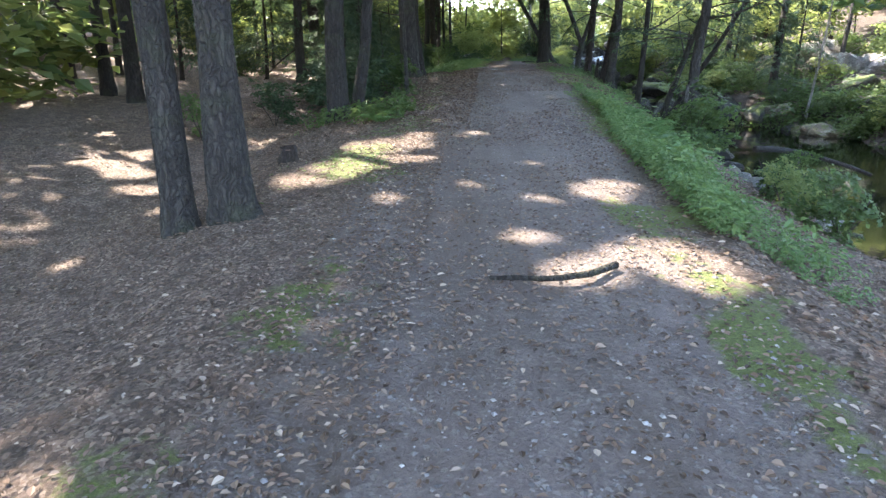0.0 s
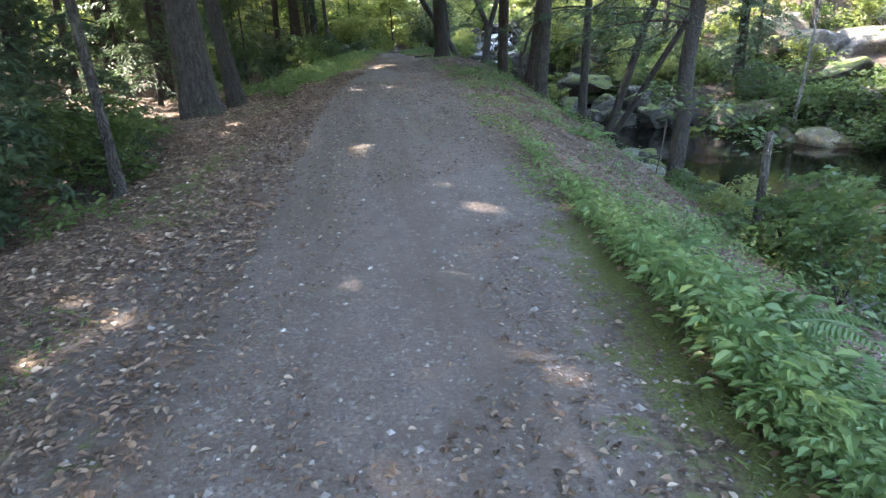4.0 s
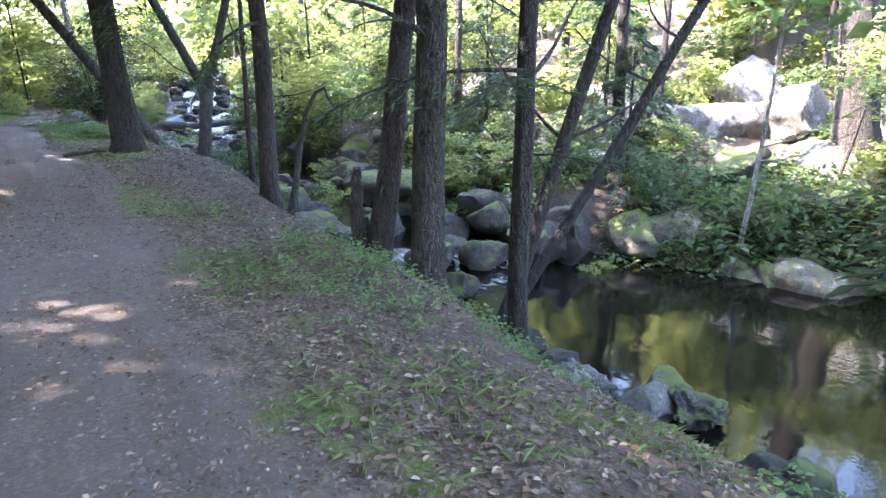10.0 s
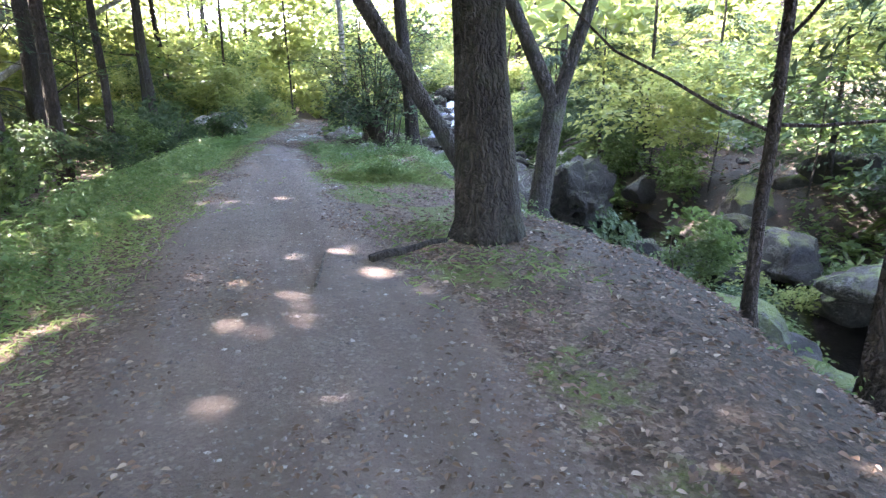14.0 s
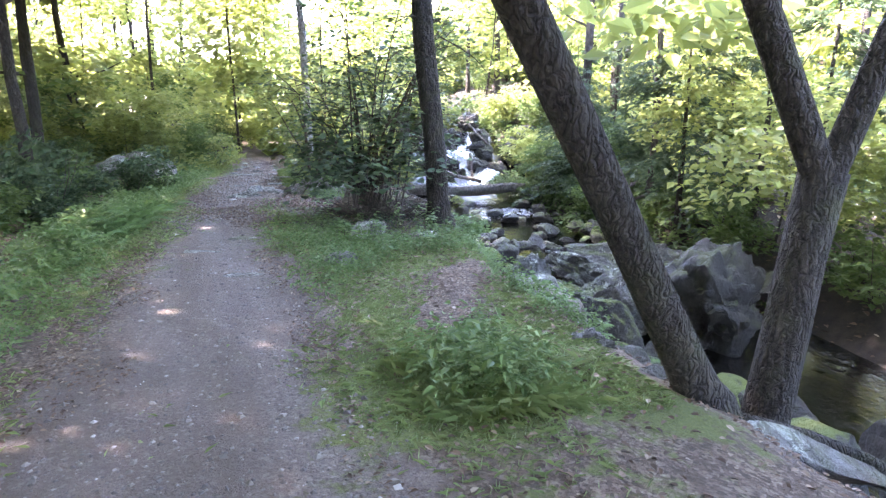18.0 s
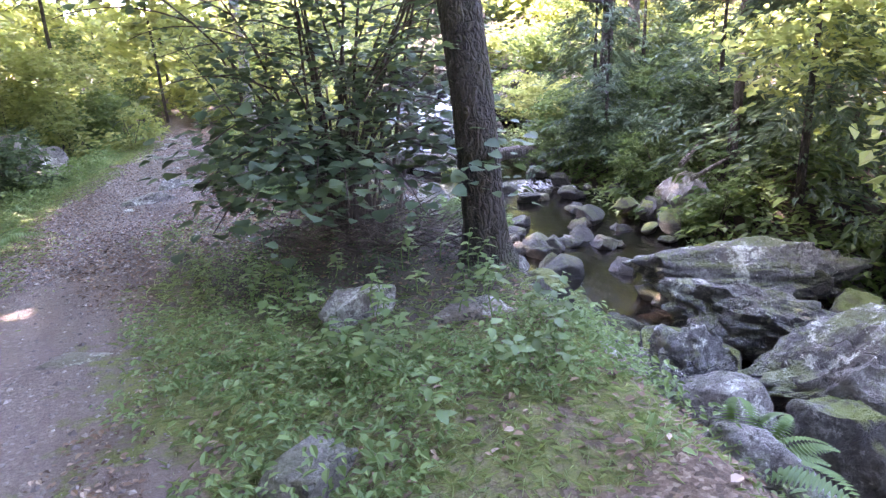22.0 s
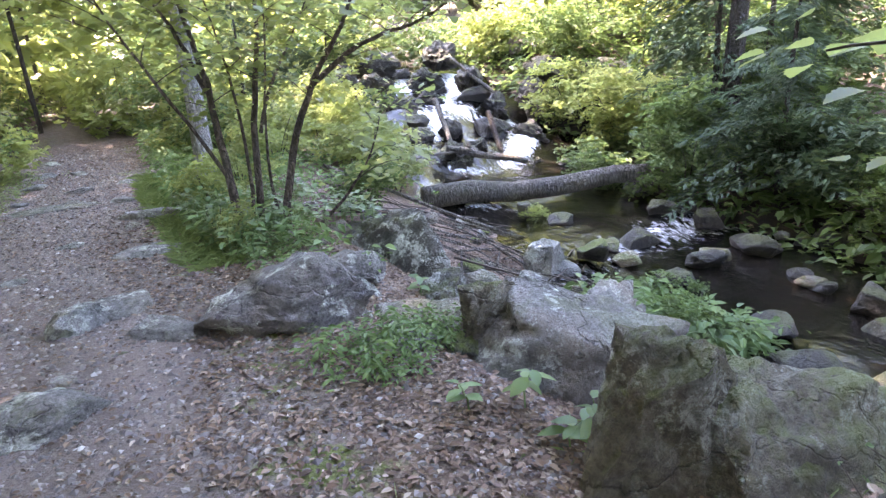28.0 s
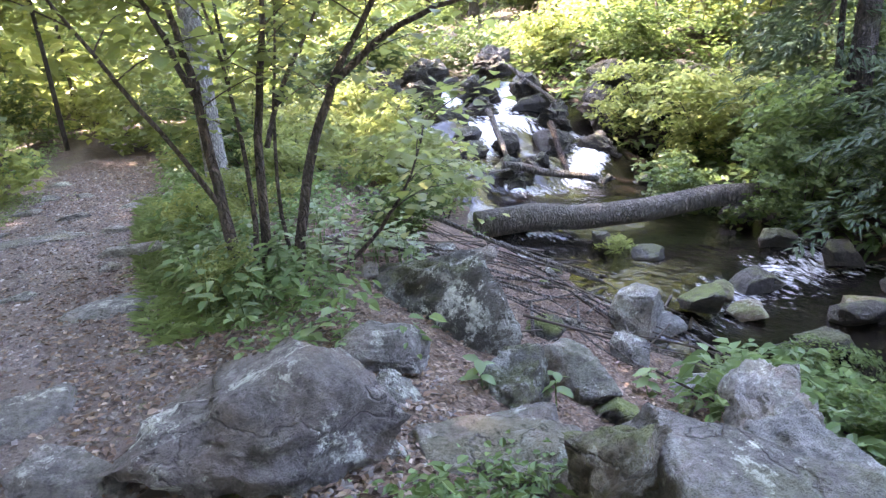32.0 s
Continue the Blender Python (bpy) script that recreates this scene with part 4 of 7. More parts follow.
# crowns added mostly out of view to shade trail, banks and creek, except openings
for k in range(6500):
    y = rs.uniform(-9, 63)
    x = rs.uniform(left_x(y) - (11 if y < 22 else 5), creek_x(y) + creek_w(y) + (4.5 if 43 < y < 50 else 2.5))
    if y > 54 and not left_x(y) - 1 < x < right_x(y) + 1:
        continue
    if any((x - a) ** 2 + (y - b) ** 2 < ((1.55 if 21 < y < 36 else 1.4) if left_x(y) - 0.8 < x < right_x(y) + 0.6 else 1.6 if x > right_x(y) and y > 22 else 2.0) ** 2 for a, b in COVERED) or not TREE_AT:
        continue
    h = rs.uniform(8.5, 12)
    u, w = x - 0.717 * h, y + 0.596 * h
    d, root = min(((u - a) ** 2 + (w - b) ** 2, i) for i, (a, b, r) in enumerate(TREE_AT))
    add_crown(TREE_AT[root][2], u, w, float(height(x, y)) + h, k, 0.85, k * 1.7)
# further crowns added out of view to shade parts of the trail and the boulders
for k, (x, y) in enumerate(((0.3, 5.4), (0.3, 4.6), (0.2, 3.8), (6.5, 44.6), (7.4, 45.8), (7.4, 43.6), (5.6, 41.2), (6.5, 41.4))):
    for h in (9.5,):
        u, w = x - 0.717 * h, y + 0.596 * h
        d, root = min(((u - a) ** 2 + (w - b) ** 2, i) for i, (a, b, r) in enumerate(TREE_AT))
        add_crown(TREE_AT[root][2], u, w, float(height(x, y)) + h, k, 0.6 if y < 10 else 0.85, k * 1.7 + h)

for ob in [o for o in bpy.data.objects if o.name.startswith("crown") and o.parent]:
    open_crown(ob, ob.parent.matrix_basis @ ob.matrix_basis)

# leafy trees behind, thick from the ground up, where the view ends
for k in range(900):
    a = rs.uniform(-34, 44)
    b = rs.uniform(56, 92) if k % 2 else rs.uniform(8, 92)
    ahead = b > 56
    if not (ahead or a < left_x(b) - 15 or a > creek_x(b) + 12) or any((a - p) ** 2 + (b - q) ** 2 < 14 for p, q in placed[-140:]) or k > 700 or abs(a - creek_x(b)) < 2.2:
        continue
    if abs(a - 5) < 9 and b < 60:
        continue
    placed.append((a, b))
    # sunlit leaf copies only: the light on this foliage is in its colour
    sapling(a, b, rs.uniform(6, 11) + (3.5 if ahead and a < 8 else 0), 3000 + k, 5 if ahead and a < 8 else 4, r=0.06, name="leafy_tree", meshes=[LOWFAR[0], LOWFAR[2]], scale=1.7, mat=BARK, label="leafy tree of the woods with foliage coloured as sunlit green", group="leafy trees behind", low=0.1)

# ---- rocks ----


def rock_mesh(seed, sub=3, cuts=9, rough=0.1):
    """A boulder of unit half-size: a ball cut by a few planes, then roughened."""
    rs = np.random.RandomState(seed)
    bm = bmesh.new()
    bmesh.ops.create_icosphere(bm, subdivisions=sub, radius=1.25)
    p = np.array([v.co for v in bm.verts])
    for _ in range(cuts):
        n = rand_dirs(rs, 1)[0]
        d = rs.uniform(0.55, 0.92)
        over = np.clip(p @ n - d, 0, None)
        p -= over[:, None] * n
    nrm = p / np.linalg.norm(p, axis=1)[:, None]
    off = rs.uniform(0, 50, 3)
    amp = np.array([noise.fractal(Vector(q * 1.5 + off), 1.0, 2.0, 5) + 0.35 * noise.noise(Vector(q * 5 + off)) for q in nrm])
    amp += np.array([0.5 * abs(noise.noise(Vector(q * 3.1 + off + 9))) for q in p])
    if sub > 4:
        amp += np.array([0.3 * noise.fractal(Vector(q * 7 + off), 0.8, 2.1, 3) for q in p])
    p += nrm * (amp * rough)[:, None]
    p /= np.abs(p).max(0)
    for v, q in zip(bm.verts, p):
        v.co = q
    me = bpy.data.meshes.new("rock")
    bm.to_mesh(me)
    bm.free()
    me.polygons.foreach_set("use_smooth", np.ones(len(me.polygons), bool))
    me.set_sharp_from_angle(angle=radians(55))
    return me


ROCKS = [rock_mesh(300 + i, 5, 12 + i % 6, 0.07 + 0.015 * (i % 4)) for i in range(16)]
ROCKS_MID = [rock_mesh(300 + i, 4, 12 + i % 6, 0.08 + 0.015 * (i % 4)) for i in range(16)]
ROCKS_FAR = [rock_mesh(300 + i, 3, 12 + i % 6, 0.08 + 0.02 * (i % 4)) for i in range(16)]


CRAGS = [rock_mesh(910 + i, 5, 15, 0.26) for i in range(5)]
DOMES = [rock_mesh(950 + i, 5, 9, 0.16) for i in range(4)]


def slab_mesh(seed):
    """A flat-bedded block: level top and bottom, steep broken sides."""
    rs = np.random.RandomState(seed)
    bm = bmesh.new()
    bmesh.ops.create_icosphere(bm, subdivisions=5, radius=1.6)
    p = np.array([v.co for v in bm.verts])
    planes = [((rs.normal(0, 0.08), rs.normal(0, 0.08), 1), 0.62), ((0, 0, -1), 0.62)]
    for k in range(8):
        a = k * 0.785 + rs.normal(0, 0.3)
        planes.append(((math.cos(a), math.sin(a), rs.normal(0.05, 0.4)), rs.uniform(0.7, 1.1)))
    for k in range(4):
        planes.append(((rs.normal(0, 1), rs.normal(0, 1), 1.0), rs.uniform(0.62, 0.85)))
    for n, d in planes:
        n = np.array(n) / np.linalg.norm(n)
        p -= np.clip(p @ n - d, 0, None)[:, None] * n
    nrm = p / np.linalg.norm(p, axis=1)[:, None]
    off = rs.uniform(0, 50, 3)
    amp = np.array([0.8 * noise.fractal(Vector(q * 1.7 + off), 1.0, 2.0, 5) + 0.6 * abs(noise.noise(Vector(q * 3.5 + off))) + 0.55 * noise.noise(Vector((q[0] * 1.1, q[1] * 1.1, q[2] * 8)) + Vector(off)) for q in p])
    p += nrm * (amp * 0.11)[:, None]
    p /= np.abs(p).max(0)
    for v, q in zip(bm.verts, p):
        v.co = q
    me = bpy.data.meshes.new("rock")
    bm.to_mesh(me)
    bm.free()
    me.polygons.foreach_set("use_smooth", np.ones(len(me.polygons), bool))
    me.set_sharp_from_angle(angle=radians(50))
    return me


SLABS = [slab_mesh(800 + i) for i in range(5)]
_by_mat = {}


def boulder(x, y, z, hx, hy, hz, seed, mat, label, turn=0.0, tip=(0, 0), name="boulder", group="boulders", category="rock"):
    bank = {"boulder": ROCKS, "bank_rock": ROCKS_FAR, "shore_rock": ROCKS_FAR, "bank_stone": ROCKS_FAR}.get(name, ROCKS_MID)
    key = (seed if seed >= 100 else seed % len(ROCKS), mat.name, len(bank[0].vertices))
    if key not in _by_mat:
        me = (DOMES[seed % 4] if seed >= 300 else CRAGS[seed % 5] if seed >= 200 else SLABS[seed % 5] if seed >= 100 else bank[key[0]]).copy()
        me.materials.append(mat)
        _by_mat[key] = me
    ob = new(name, _by_mat[key])
    ob.matrix_basis = Matrix.LocRotScale((x, y, z), Euler((radians(tip[0]), radians(tip[1]), radians(turn))), Vector((hx, hy, hz)))
    return tagged(ob, label, category, group)


# wet stones in the creek below the log
r3 = np.random.RandomState(64)
for k in range(30):
    y = r3.uniform(41.5, 48.6)
    x = creek_x(y) + r3.uniform(-0.95, 0.95) * creek_w(y)
    s = r3.uniform(0.1, 0.3)
    boulder(x, y, float(water_z(y)) + 0.15 * s, s * r3.uniform(0.9, 1.5), s, s * r3.uniform(0.5, 0.8), int(r3.randint(0, 16)), (ROCK_WET, ROCK_WET, ROCK_BROWN)[k % 3], "wet dark stone in the running water", r3.uniform(0, 360), (r3.normal(0, 10), r3.normal(0, 10)), name="creek_rock", group="rocks in the creek")
# rocks up the far side of the pool
for k in range(34):
    y = r3.uniform(14, 27)
    x = creek_x(y) + creek_w(y) + r3.uniform(0.1, 5.5)
    s = r3.uniform(0.25, 0.75)
    boulder(x, y, float(height(x, y)) + 0.15 * s, s * r3.uniform(1.0, 1.7), s, s * r3.uniform(0.5, 0.8), int(r3.randint(0, 16)), (ROCK_BROWN, ROCK_MOSS, ROCK, ROCK_BROWN)[k % 4], ("brownish rock on the slope above the pool", "mossy rock on the slope above the pool", "grey rock on the slope above the pool", "brownish rock on the slope above the pool")[k % 4], r3.uniform(0, 360), (r3.normal(0, 10), r3.normal(0, 10)), name="bank_rock", group="rocks of the far bank")
# beside the trail near the falls
boulder(6.25, 47.2, 1.1, 0.63, 0.45, 0.38, 302, ROCK_PINK, "big rounded grey boulder with pale lichen beside the trail", -50)
boulder(7.02, 47.6, 1.09, 0.26, 0.2, 0.12, 101, ROCK, "angular flat grey stone wedged above others", -23, (4, 8))
boulder(7.98, 48.65, 0.68, 0.66, 0.58, 0.62, 301, ROCK_LICHEN, "large dark boulder with moss and white lichen", -40)
boulder(7.68, 47.38, 0.66, 0.27, 0.24, 0.32, 302, ROCK_LICHEN, "pointed grey rock between boulders", 10, (0, 20))
boulder(8.35, 47.6, 0.42, 0.34, 0.3, 0.32, 5, ROCK, "dark rock speckled with white lichen", -50)
boulder(10.1, 48.45, 0.15, 0.36, 0.3, 0.3, 6, ROCK_PALE, "pale whitish boulder at the edge of the creek", 20)
boulder(7.1, 46.05, 1.16, 0.25, 0.2, 0.34, 303, ROCK_BROWN, "upright brownish stone leaning between boulders", 0, (10, -8))
boulder(7.34, 45.7, 0.97, 0.7, 0.5, 0.34, 100, ROCK, "large flat-topped angular grey boulder", -38, (4, 5))
boulder(6.74, 44.66, 1.2, 0.33, 0.32, 0.66, 303, ROCK_BROWN, "standing brown boulder with a jagged top", -20, (6, 14))
boulder(7.1, 44.4, 0.95, 0.52, 0.44, 0.74, 301, ROCK_BROWN, "tall sloping brown boulder above the creek", -25, (-14, 40))
boulder(7.75, 43.85, 0.6, 0.45, 0.35, 0.4, 3, ROCK_BROWN, "dark brown boulder at the foot of a larger one", 20, (0, 20))
boulder(7.0, 46.75, 0.86, 0.45, 0.34, 0.16, 102, ROCK, "flat bedded stone sunk in the bank", -30)
boulder(6.62, 46.25, 0.92, 0.34, 0.26, 0.15, 104, ROCK, "low flat stone at the edge of the trail", -20)
boulder(7.35, 46.95, 0.72, 0.3, 0.28, 0.2, 12, ROCK, "brown stone below the boulders", 40)
boulder(9.0, 46.6, 0.35, 0.46, 0.36, 0.34, 204, ROCK_PALE, "pale rock with white lichen by the water", 15)
boulder(8.25, 46.0, 0.68, 0.46, 0.36, 0.28, 203, ROCK_PALE, "pale lichen-spotted rock on the creek bank", 60)
boulder(4.72, 46.7, 1.06, 0.42, 0.28, 0.14, 302, ROCK, "pale rounded stone set in the trail", -20, name="trail_stone", group="stones in the trail")
boulder(5.1, 47.95, 1.06, 0.27, 0.2, 0.13, 103, ROCK_PALE, "flat yellowish-grey stone in the trail", -15, name="trail_stone", group="stones in the trail")
boulder(5.45, 48.1, 1.02, 0.26, 0.24, 0.1, 104, ROCK, "flat dark stone in the trail", 25, name="trail_stone", group="stones in the trail")
boulder(5.15, 47.2, 0.98, 0.24, 0.16, 0.1, 7, ROCK_WET, "low dark stone beside a flat one", 10, name="trail_stone", group="stones in the trail")
boulder(5.55, 47.45, 1.03, 0.3, 0.2, 0.09, 102, ROCK, "flat dark grey slab beside a boulder", -60, name="trail_stone", group="stones in the trail")
boulder(6.85, 47.3, 0.92, 0.2, 0.2, 0.2, 7, ROCK, "dark stone under an angular flat one", 15)
boulder(6.0, 49.6, 1.0, 0.5, 0.3, 0.08, 11, ROCK_PALE, "flat pale ledge across the trail", 12, name="trail_stone", group="stones in the trail")
boulder(5.3, 52.3, 1.02, 0.7, 0.3, 0.1, 3, ROCK, "low rock step across the trail", 5, name="trail_stone", group="stones in the trail")
boulder(6.3, 51.0, 1.03, 0.45, 0.25, 0.1, 9, ROCK_PALE, "low pale rock step in the trail", -8, name="trail_stone", group="stones in the trail")
for k, (x, y, a) in enumerate(((5.2, 54.1, 0.3), (5.75, 53.4, 0.34), (5.5, 55.2, 0.3), (5.0, 52.9, 0.2), (6.1, 52.2, 0.26), (5.5, 52.4, 0.3), (5.9, 55.0, 0.24), (5.6, 56.6, 0.34), (6.4, 53.6, 0.22), (4.5, 46.05, 0.16), (4.95, 47.1, 0.14), (5.3, 50.2, 0.2), (4.8, 49.3, 0.16), (5.9, 50.6, 0.2))):
    boulder(x, y, float(height(x, y)), 0.75 * a, 0.55 * a, 0.22 * a, 200 + k % 5 if k % 2 else k, (ROCK_PALE, ROCK)[k % 3 == 1], "pale flat stone bedded in the trail" if k % 3 != 1 else "grey flat stone bedded in the trail", 47 * k, name="trail_stone", group="stones in the trail")
boulder(4.05, 38.85, 1.21, 0.26, 0.16, 0.05, 101, ROCK_PALE, "flat pale slab flush with the trail", -10, name="trail_stone", group="stones in the trail")
boulder(4.2, 40.9, 1.2, 0.22, 0.15, 0.05, 5, ROCK, "flat grey slab in the trail", 20, name="trail_stone", group="stones in the trail")
boulder(5.15, 39.2, 1.24, 0.24, 0.18, 0.07, 6, ROCK, "flat stone in the grass", 35, name="trail_stone", group="stones in the trail")
boulder(3.7, 40.2, 1.19, 0.3, 0.18, 0.05, 102, ROCK_PALE, "flat pale slab at the trail edge", -25, name="trail_stone", group="stones in the trail")
boulder(0.86, 5.5, 0.315, 0.15, 0.085, 0.035, 103, ROCK, "flat grey stone lying on the gravel", -10, name="trail_stone", group="stones in the trail")
boulder(0.58, 5.95, 0.32, 0.1, 0.06, 0.03, 3, ROCK_PALE, "small flat stone on the gravel", 20, name="trail_stone", group="stones in the trail")
boulder(5.87, 40.75, 1.15, 0.34, 0.27, 0.24, 12, ROCK, "grey boulder half hidden by leaves", 30)
boulder(6.5, 40.35, 1.08, 0.32, 0.22, 0.18, 1, ROCK, "flat grey boulder among plants", -10)
# at the boulder field by the shelf
boulder(9.2, 39.6, 0.15, 1.0, 0.62, 0.62, 204, LEDGE, "great grey ledge block with white lichen and a mossy overhanging face", -38, (8, -12))
boulder(8.75, 39.15, -0.1, 0.5, 0.45, 0.6, 9, ROCK_MOSS, "dark mossy rock under the great ledge", -20)
boulder(6.85, 39.45, 0.92, 0.72, 0.24, 0.2, 101, ROCK, "long slab with yellow moss along the crest of the bank", 62, (0, 8))
boulder(10.4, 38.9, 0.05, 0.95, 0.85, 1.02, 203, ROCK_WET, "huge dark boulder over the creek", 10)
boulder(11.2, 41.7, 0.0, 1.6, 0.7, 0.5, 203, LEDGE, "long pale lichen-covered rock ledge", -30)
boulder(9.9, 40.9, 0.1, 1.1, 0.5, 0.5, 201, LEDGE, "grey ledge with white streaks", -35, (0, 6))
boulder(7.8, 39.45, 0.35, 0.36, 0.34, 0.4, 4, ROCK, "upright grey rock at the bank", 10, (0, -14))
boulder(7.9, 39.85, 0.5, 0.42, 0.32, 0.46, 202, LEDGE, "jagged grey rock above the creek", 30)
boulder(6.85, 37.75, 0.72, 0.42, 0.26, 0.36, 6, ROCK, "grey bank slab sloping to the creek", -50, (0, 18))
boulder(7.0, 37.1, 0.5, 0.4, 0.26, 0.4, 7, ROCK, "grey bank slab below the grass", -55, (0, 14))
boulder(7.75, 37.1, 0.0, 0.5, 0.42, 0.36, 10, ROCK_PALE, "pale boulder under the bank", 15)
boulder(9.4, 38.3, -0.5, 0.36, 0.3, 0.3, 13, ROCK_MOSS, "round boulder with bright moss", 0)
boulder(7.65, 41.5, 0.6, 0.36, 0.3, 0.34, 14, ROCK_MOSS, "mossy grey rock at the crest of the bank", 20)
boulder(7.3, 38.7, 0.55, 0.5, 0.22, 0.3, 11, ROCK, "sloping flat rock on the bank", -60, (0, 20))
boulder(6.26, 36.46, 1.02, 0.3, 0.24, 0.24, 201, ROCK, "grey stone on the crest of the bank", 30)
boulder(6.5, 36.0, 0.92, 0.2, 0.16, 0.14, 202, ROCK, "small grey stone by a leaning tree", 80)
boulder(6.75, 36.1, 0.8, 0.16, 0.14, 0.12, 203, ROCK_PALE, "small pale stone by a leaning tree", 10)
boulder(7.3, 35.36, 0.5, 0.85, 0.26, 0.16, 8, ROCK, "long low grey rock at the roots of a forked tree", 0, (-8, 26))
# in and beside the creek
CREEK = [(9.98, 31.4, -0.62, 0.26, 0.22, 0.24, ROCK_MOSS), (9.95, 30.6, -0.8, 0.62, 0.5, 0.42, ROCK_MOSS), (11.2, 30.3, -0.8, 0.6, 0.6, 0.6, ROCK), (11.0, 32.1, -0.05, 1.4, 0.75, 0.38, ROCK_MOSS),
         (10.7, 27.9, -0.9, 0.6, 0.5, 0.45, ROCK), (9.7, 28.4, -1.0, 0.6, 0.45, 0.42, ROCK), (8.85, 22.7, -1.3, 0.55, 0.4, 0.32, ROCK_MOSS), (8.2, 20.95, -1.2, 0.4, 0.35, 0.45, ROCK),
         (7.6, 19.8, -1.15, 0.36, 0.3, 0.28, ROCK_MOSS), (8.2, 18.6, -1.3, 0.6, 0.42, 0.34, ROCK), (8.4, 17.7, -1.4, 0.45, 0.4, 0.36, ROCK_WET), (15.2, 23.7, -1.1, 0.45, 0.4, 0.4, ROCK),
         (12.6, 27.6, -0.8, 0.9, 0.7, 0.7, ROCK), (13.6, 29.4, -0.4, 0.8, 0.7, 0.6, ROCK_MOSS), (8.3, 23.9, -1.2, 0.35, 0.3, 0.3, ROCK_WET), (8.1, 26.2, -0.9, 0.4, 0.32, 0.3, ROCK),
         (8.6, 27.4, -1.05, 0.3, 0.26, 0.26, ROCK_WET), (11.6, 34.5, -0.3, 0.7, 0.6, 0.5, ROCK_WET), (9.0, 34.0, -0.5, 0.4, 0.36, 0.3, ROCK_WET), (9.9, 36.0, -0.45, 0.5, 0.4, 0.35, ROCK_WET),
         (12.6, 36.5, 0.2, 1.1, 0.8, 0.8, ROCK), (11.8, 45.5, 0.0, 0.4, 0.3, 0.22, ROCK_WET), (11.0, 47.3, 0.0, 0.26, 0.22, 0.16, ROCK_WET), (11.9, 48.4, 0.05, 0.36, 0.3, 0.22, ROCK_WET),
         (11.5, 49.6, 0.12, 0.3, 0.26, 0.18, ROCK_WET), (13.2, 48.2, 0.1, 0.32, 0.26, 0.2, ROCK_WET), (13.6, 46.6, 0.15, 0.34, 0.28, 0.22, ROCK_WET), (10.3, 44.6, -0.05, 0.3, 0.26, 0.2, ROCK_WET), (12.7, 44.8, 0.1, 0.34, 0.3, 0.26, ROCK_WET),
         (9.1, 43.0, 0.1, 0.4, 0.3, 0.3, ROCK_WET), (9.0, 31.9, -0.6, 0.3, 0.26, 0.24, ROCK), (8.5, 30.4, -0.6, 0.3, 0.24, 0.22, ROCK), (8.2, 29.2, -0.75, 0.32, 0.26, 0.24, ROCK_MOSS)]
for k, (x, y, z, a, b, c, m) in enumerate(CREEK):
    m = (ROCK_MOSS if k % 3 else ROCK_WET) if m is ROCK and y < 38 else m
    boulder(x, y, z, a, b, c, k + 3, m, {ROCK_MOSS.name: "mossy boulder in the creek", ROCK.name: "grey boulder at the creek", ROCK_WET.name: "wet dark rock in the creek", ROCK_PALE.name: "pale rock at the water's edge"}[m.name], 37 * k, name="creek_rock", group="rocks in the creek")
rs = np.random.RandomState(41)
for k in range(90):
    y = rs.uniform(27, 50.5)
    x = creek_x(y) + rs.choice((-1, 1)) * rs.uniform(0.35, 1.25) * creek_w(y)
    s = rs.uniform(0.2, 0.62) * (0.5 if y > 41 else 1)
    boulder(x, y, float(water_z(y)) + rs.uniform(-0.1, 0.25) * s + 0.5 * abs(x - creek_x(y)) - 0.5, s * rs.uniform(0.9, 1.5), s, s * rs.uniform(0.55, 0.9), int(rs.randint(0, 16)), (ROCK_WET, ROCK_MOSS, ROCK_WET, ROCK_MOSS)[k % 4],
            ("wet dark rock in the creek", "mossy boulder in the creek", "wet dark rock in the creek", "mossy boulder in the creek")[k % 4], rs.uniform(0, 360), (rs.normal(0, 12), rs.normal(0, 12)), name="creek_rock", group="rocks in the creek")
# the stepped falls
rs = np.random.RandomState(12)
FALLS = [(12.2, 53.0, 0.75, 0.6, 0.5, 0.5), (13.9, 52.6, 0.35, 0.45, 0.4, 0.4), (14.6, 53.4, 0.9, 0.6, 0.5, 0.5), (12.0, 54.2, 1.0, 0.5, 0.5, 0.45), (13.1, 54.3, 1.15, 0.5, 0.4, 0.42), (14.7, 54.7, 1.5, 0.6, 0.5, 0.5), (12.4, 55.4, 1.65, 0.6, 0.5, 0.5),
         (13.5, 55.6, 1.75, 0.45, 0.4, 0.36), (15.2, 56.0, 2.0, 0.7, 0.6, 0.6), (12.8, 56.7, 2.1, 0.7, 0.5, 0.5), (14.2, 56.9, 2.2, 0.6, 0.5, 0.4), (13.4, 57.8, 2.6, 0.8, 0.6, 0.5), (15.3, 57.6, 2.7, 0.8, 0.6, 0.6), (11.4, 55.5, 1.6, 0.7, 0.6, 0.6), (11.6, 57.0, 2.3, 0.8, 0.7, 0.6), (16.0, 54.5, 1.6, 0.8, 0.7, 0.7), (12.9, 53.2, 0.9, 0.32, 0.3, 0.3), (13.8, 53.7, 1.1, 0.36, 0.3, 0.3)]
for k, (x, y, z, a, b, c) in enumerate(FALLS):
    boulder(x, y, z - 0.1, a * 0.95, b * 0.85, c * 0.9, 200 + k, ROCK_WET, "wet dark ledge in the stepped falls", 50 * k, name="falls_rock", group="rocks of the falls")
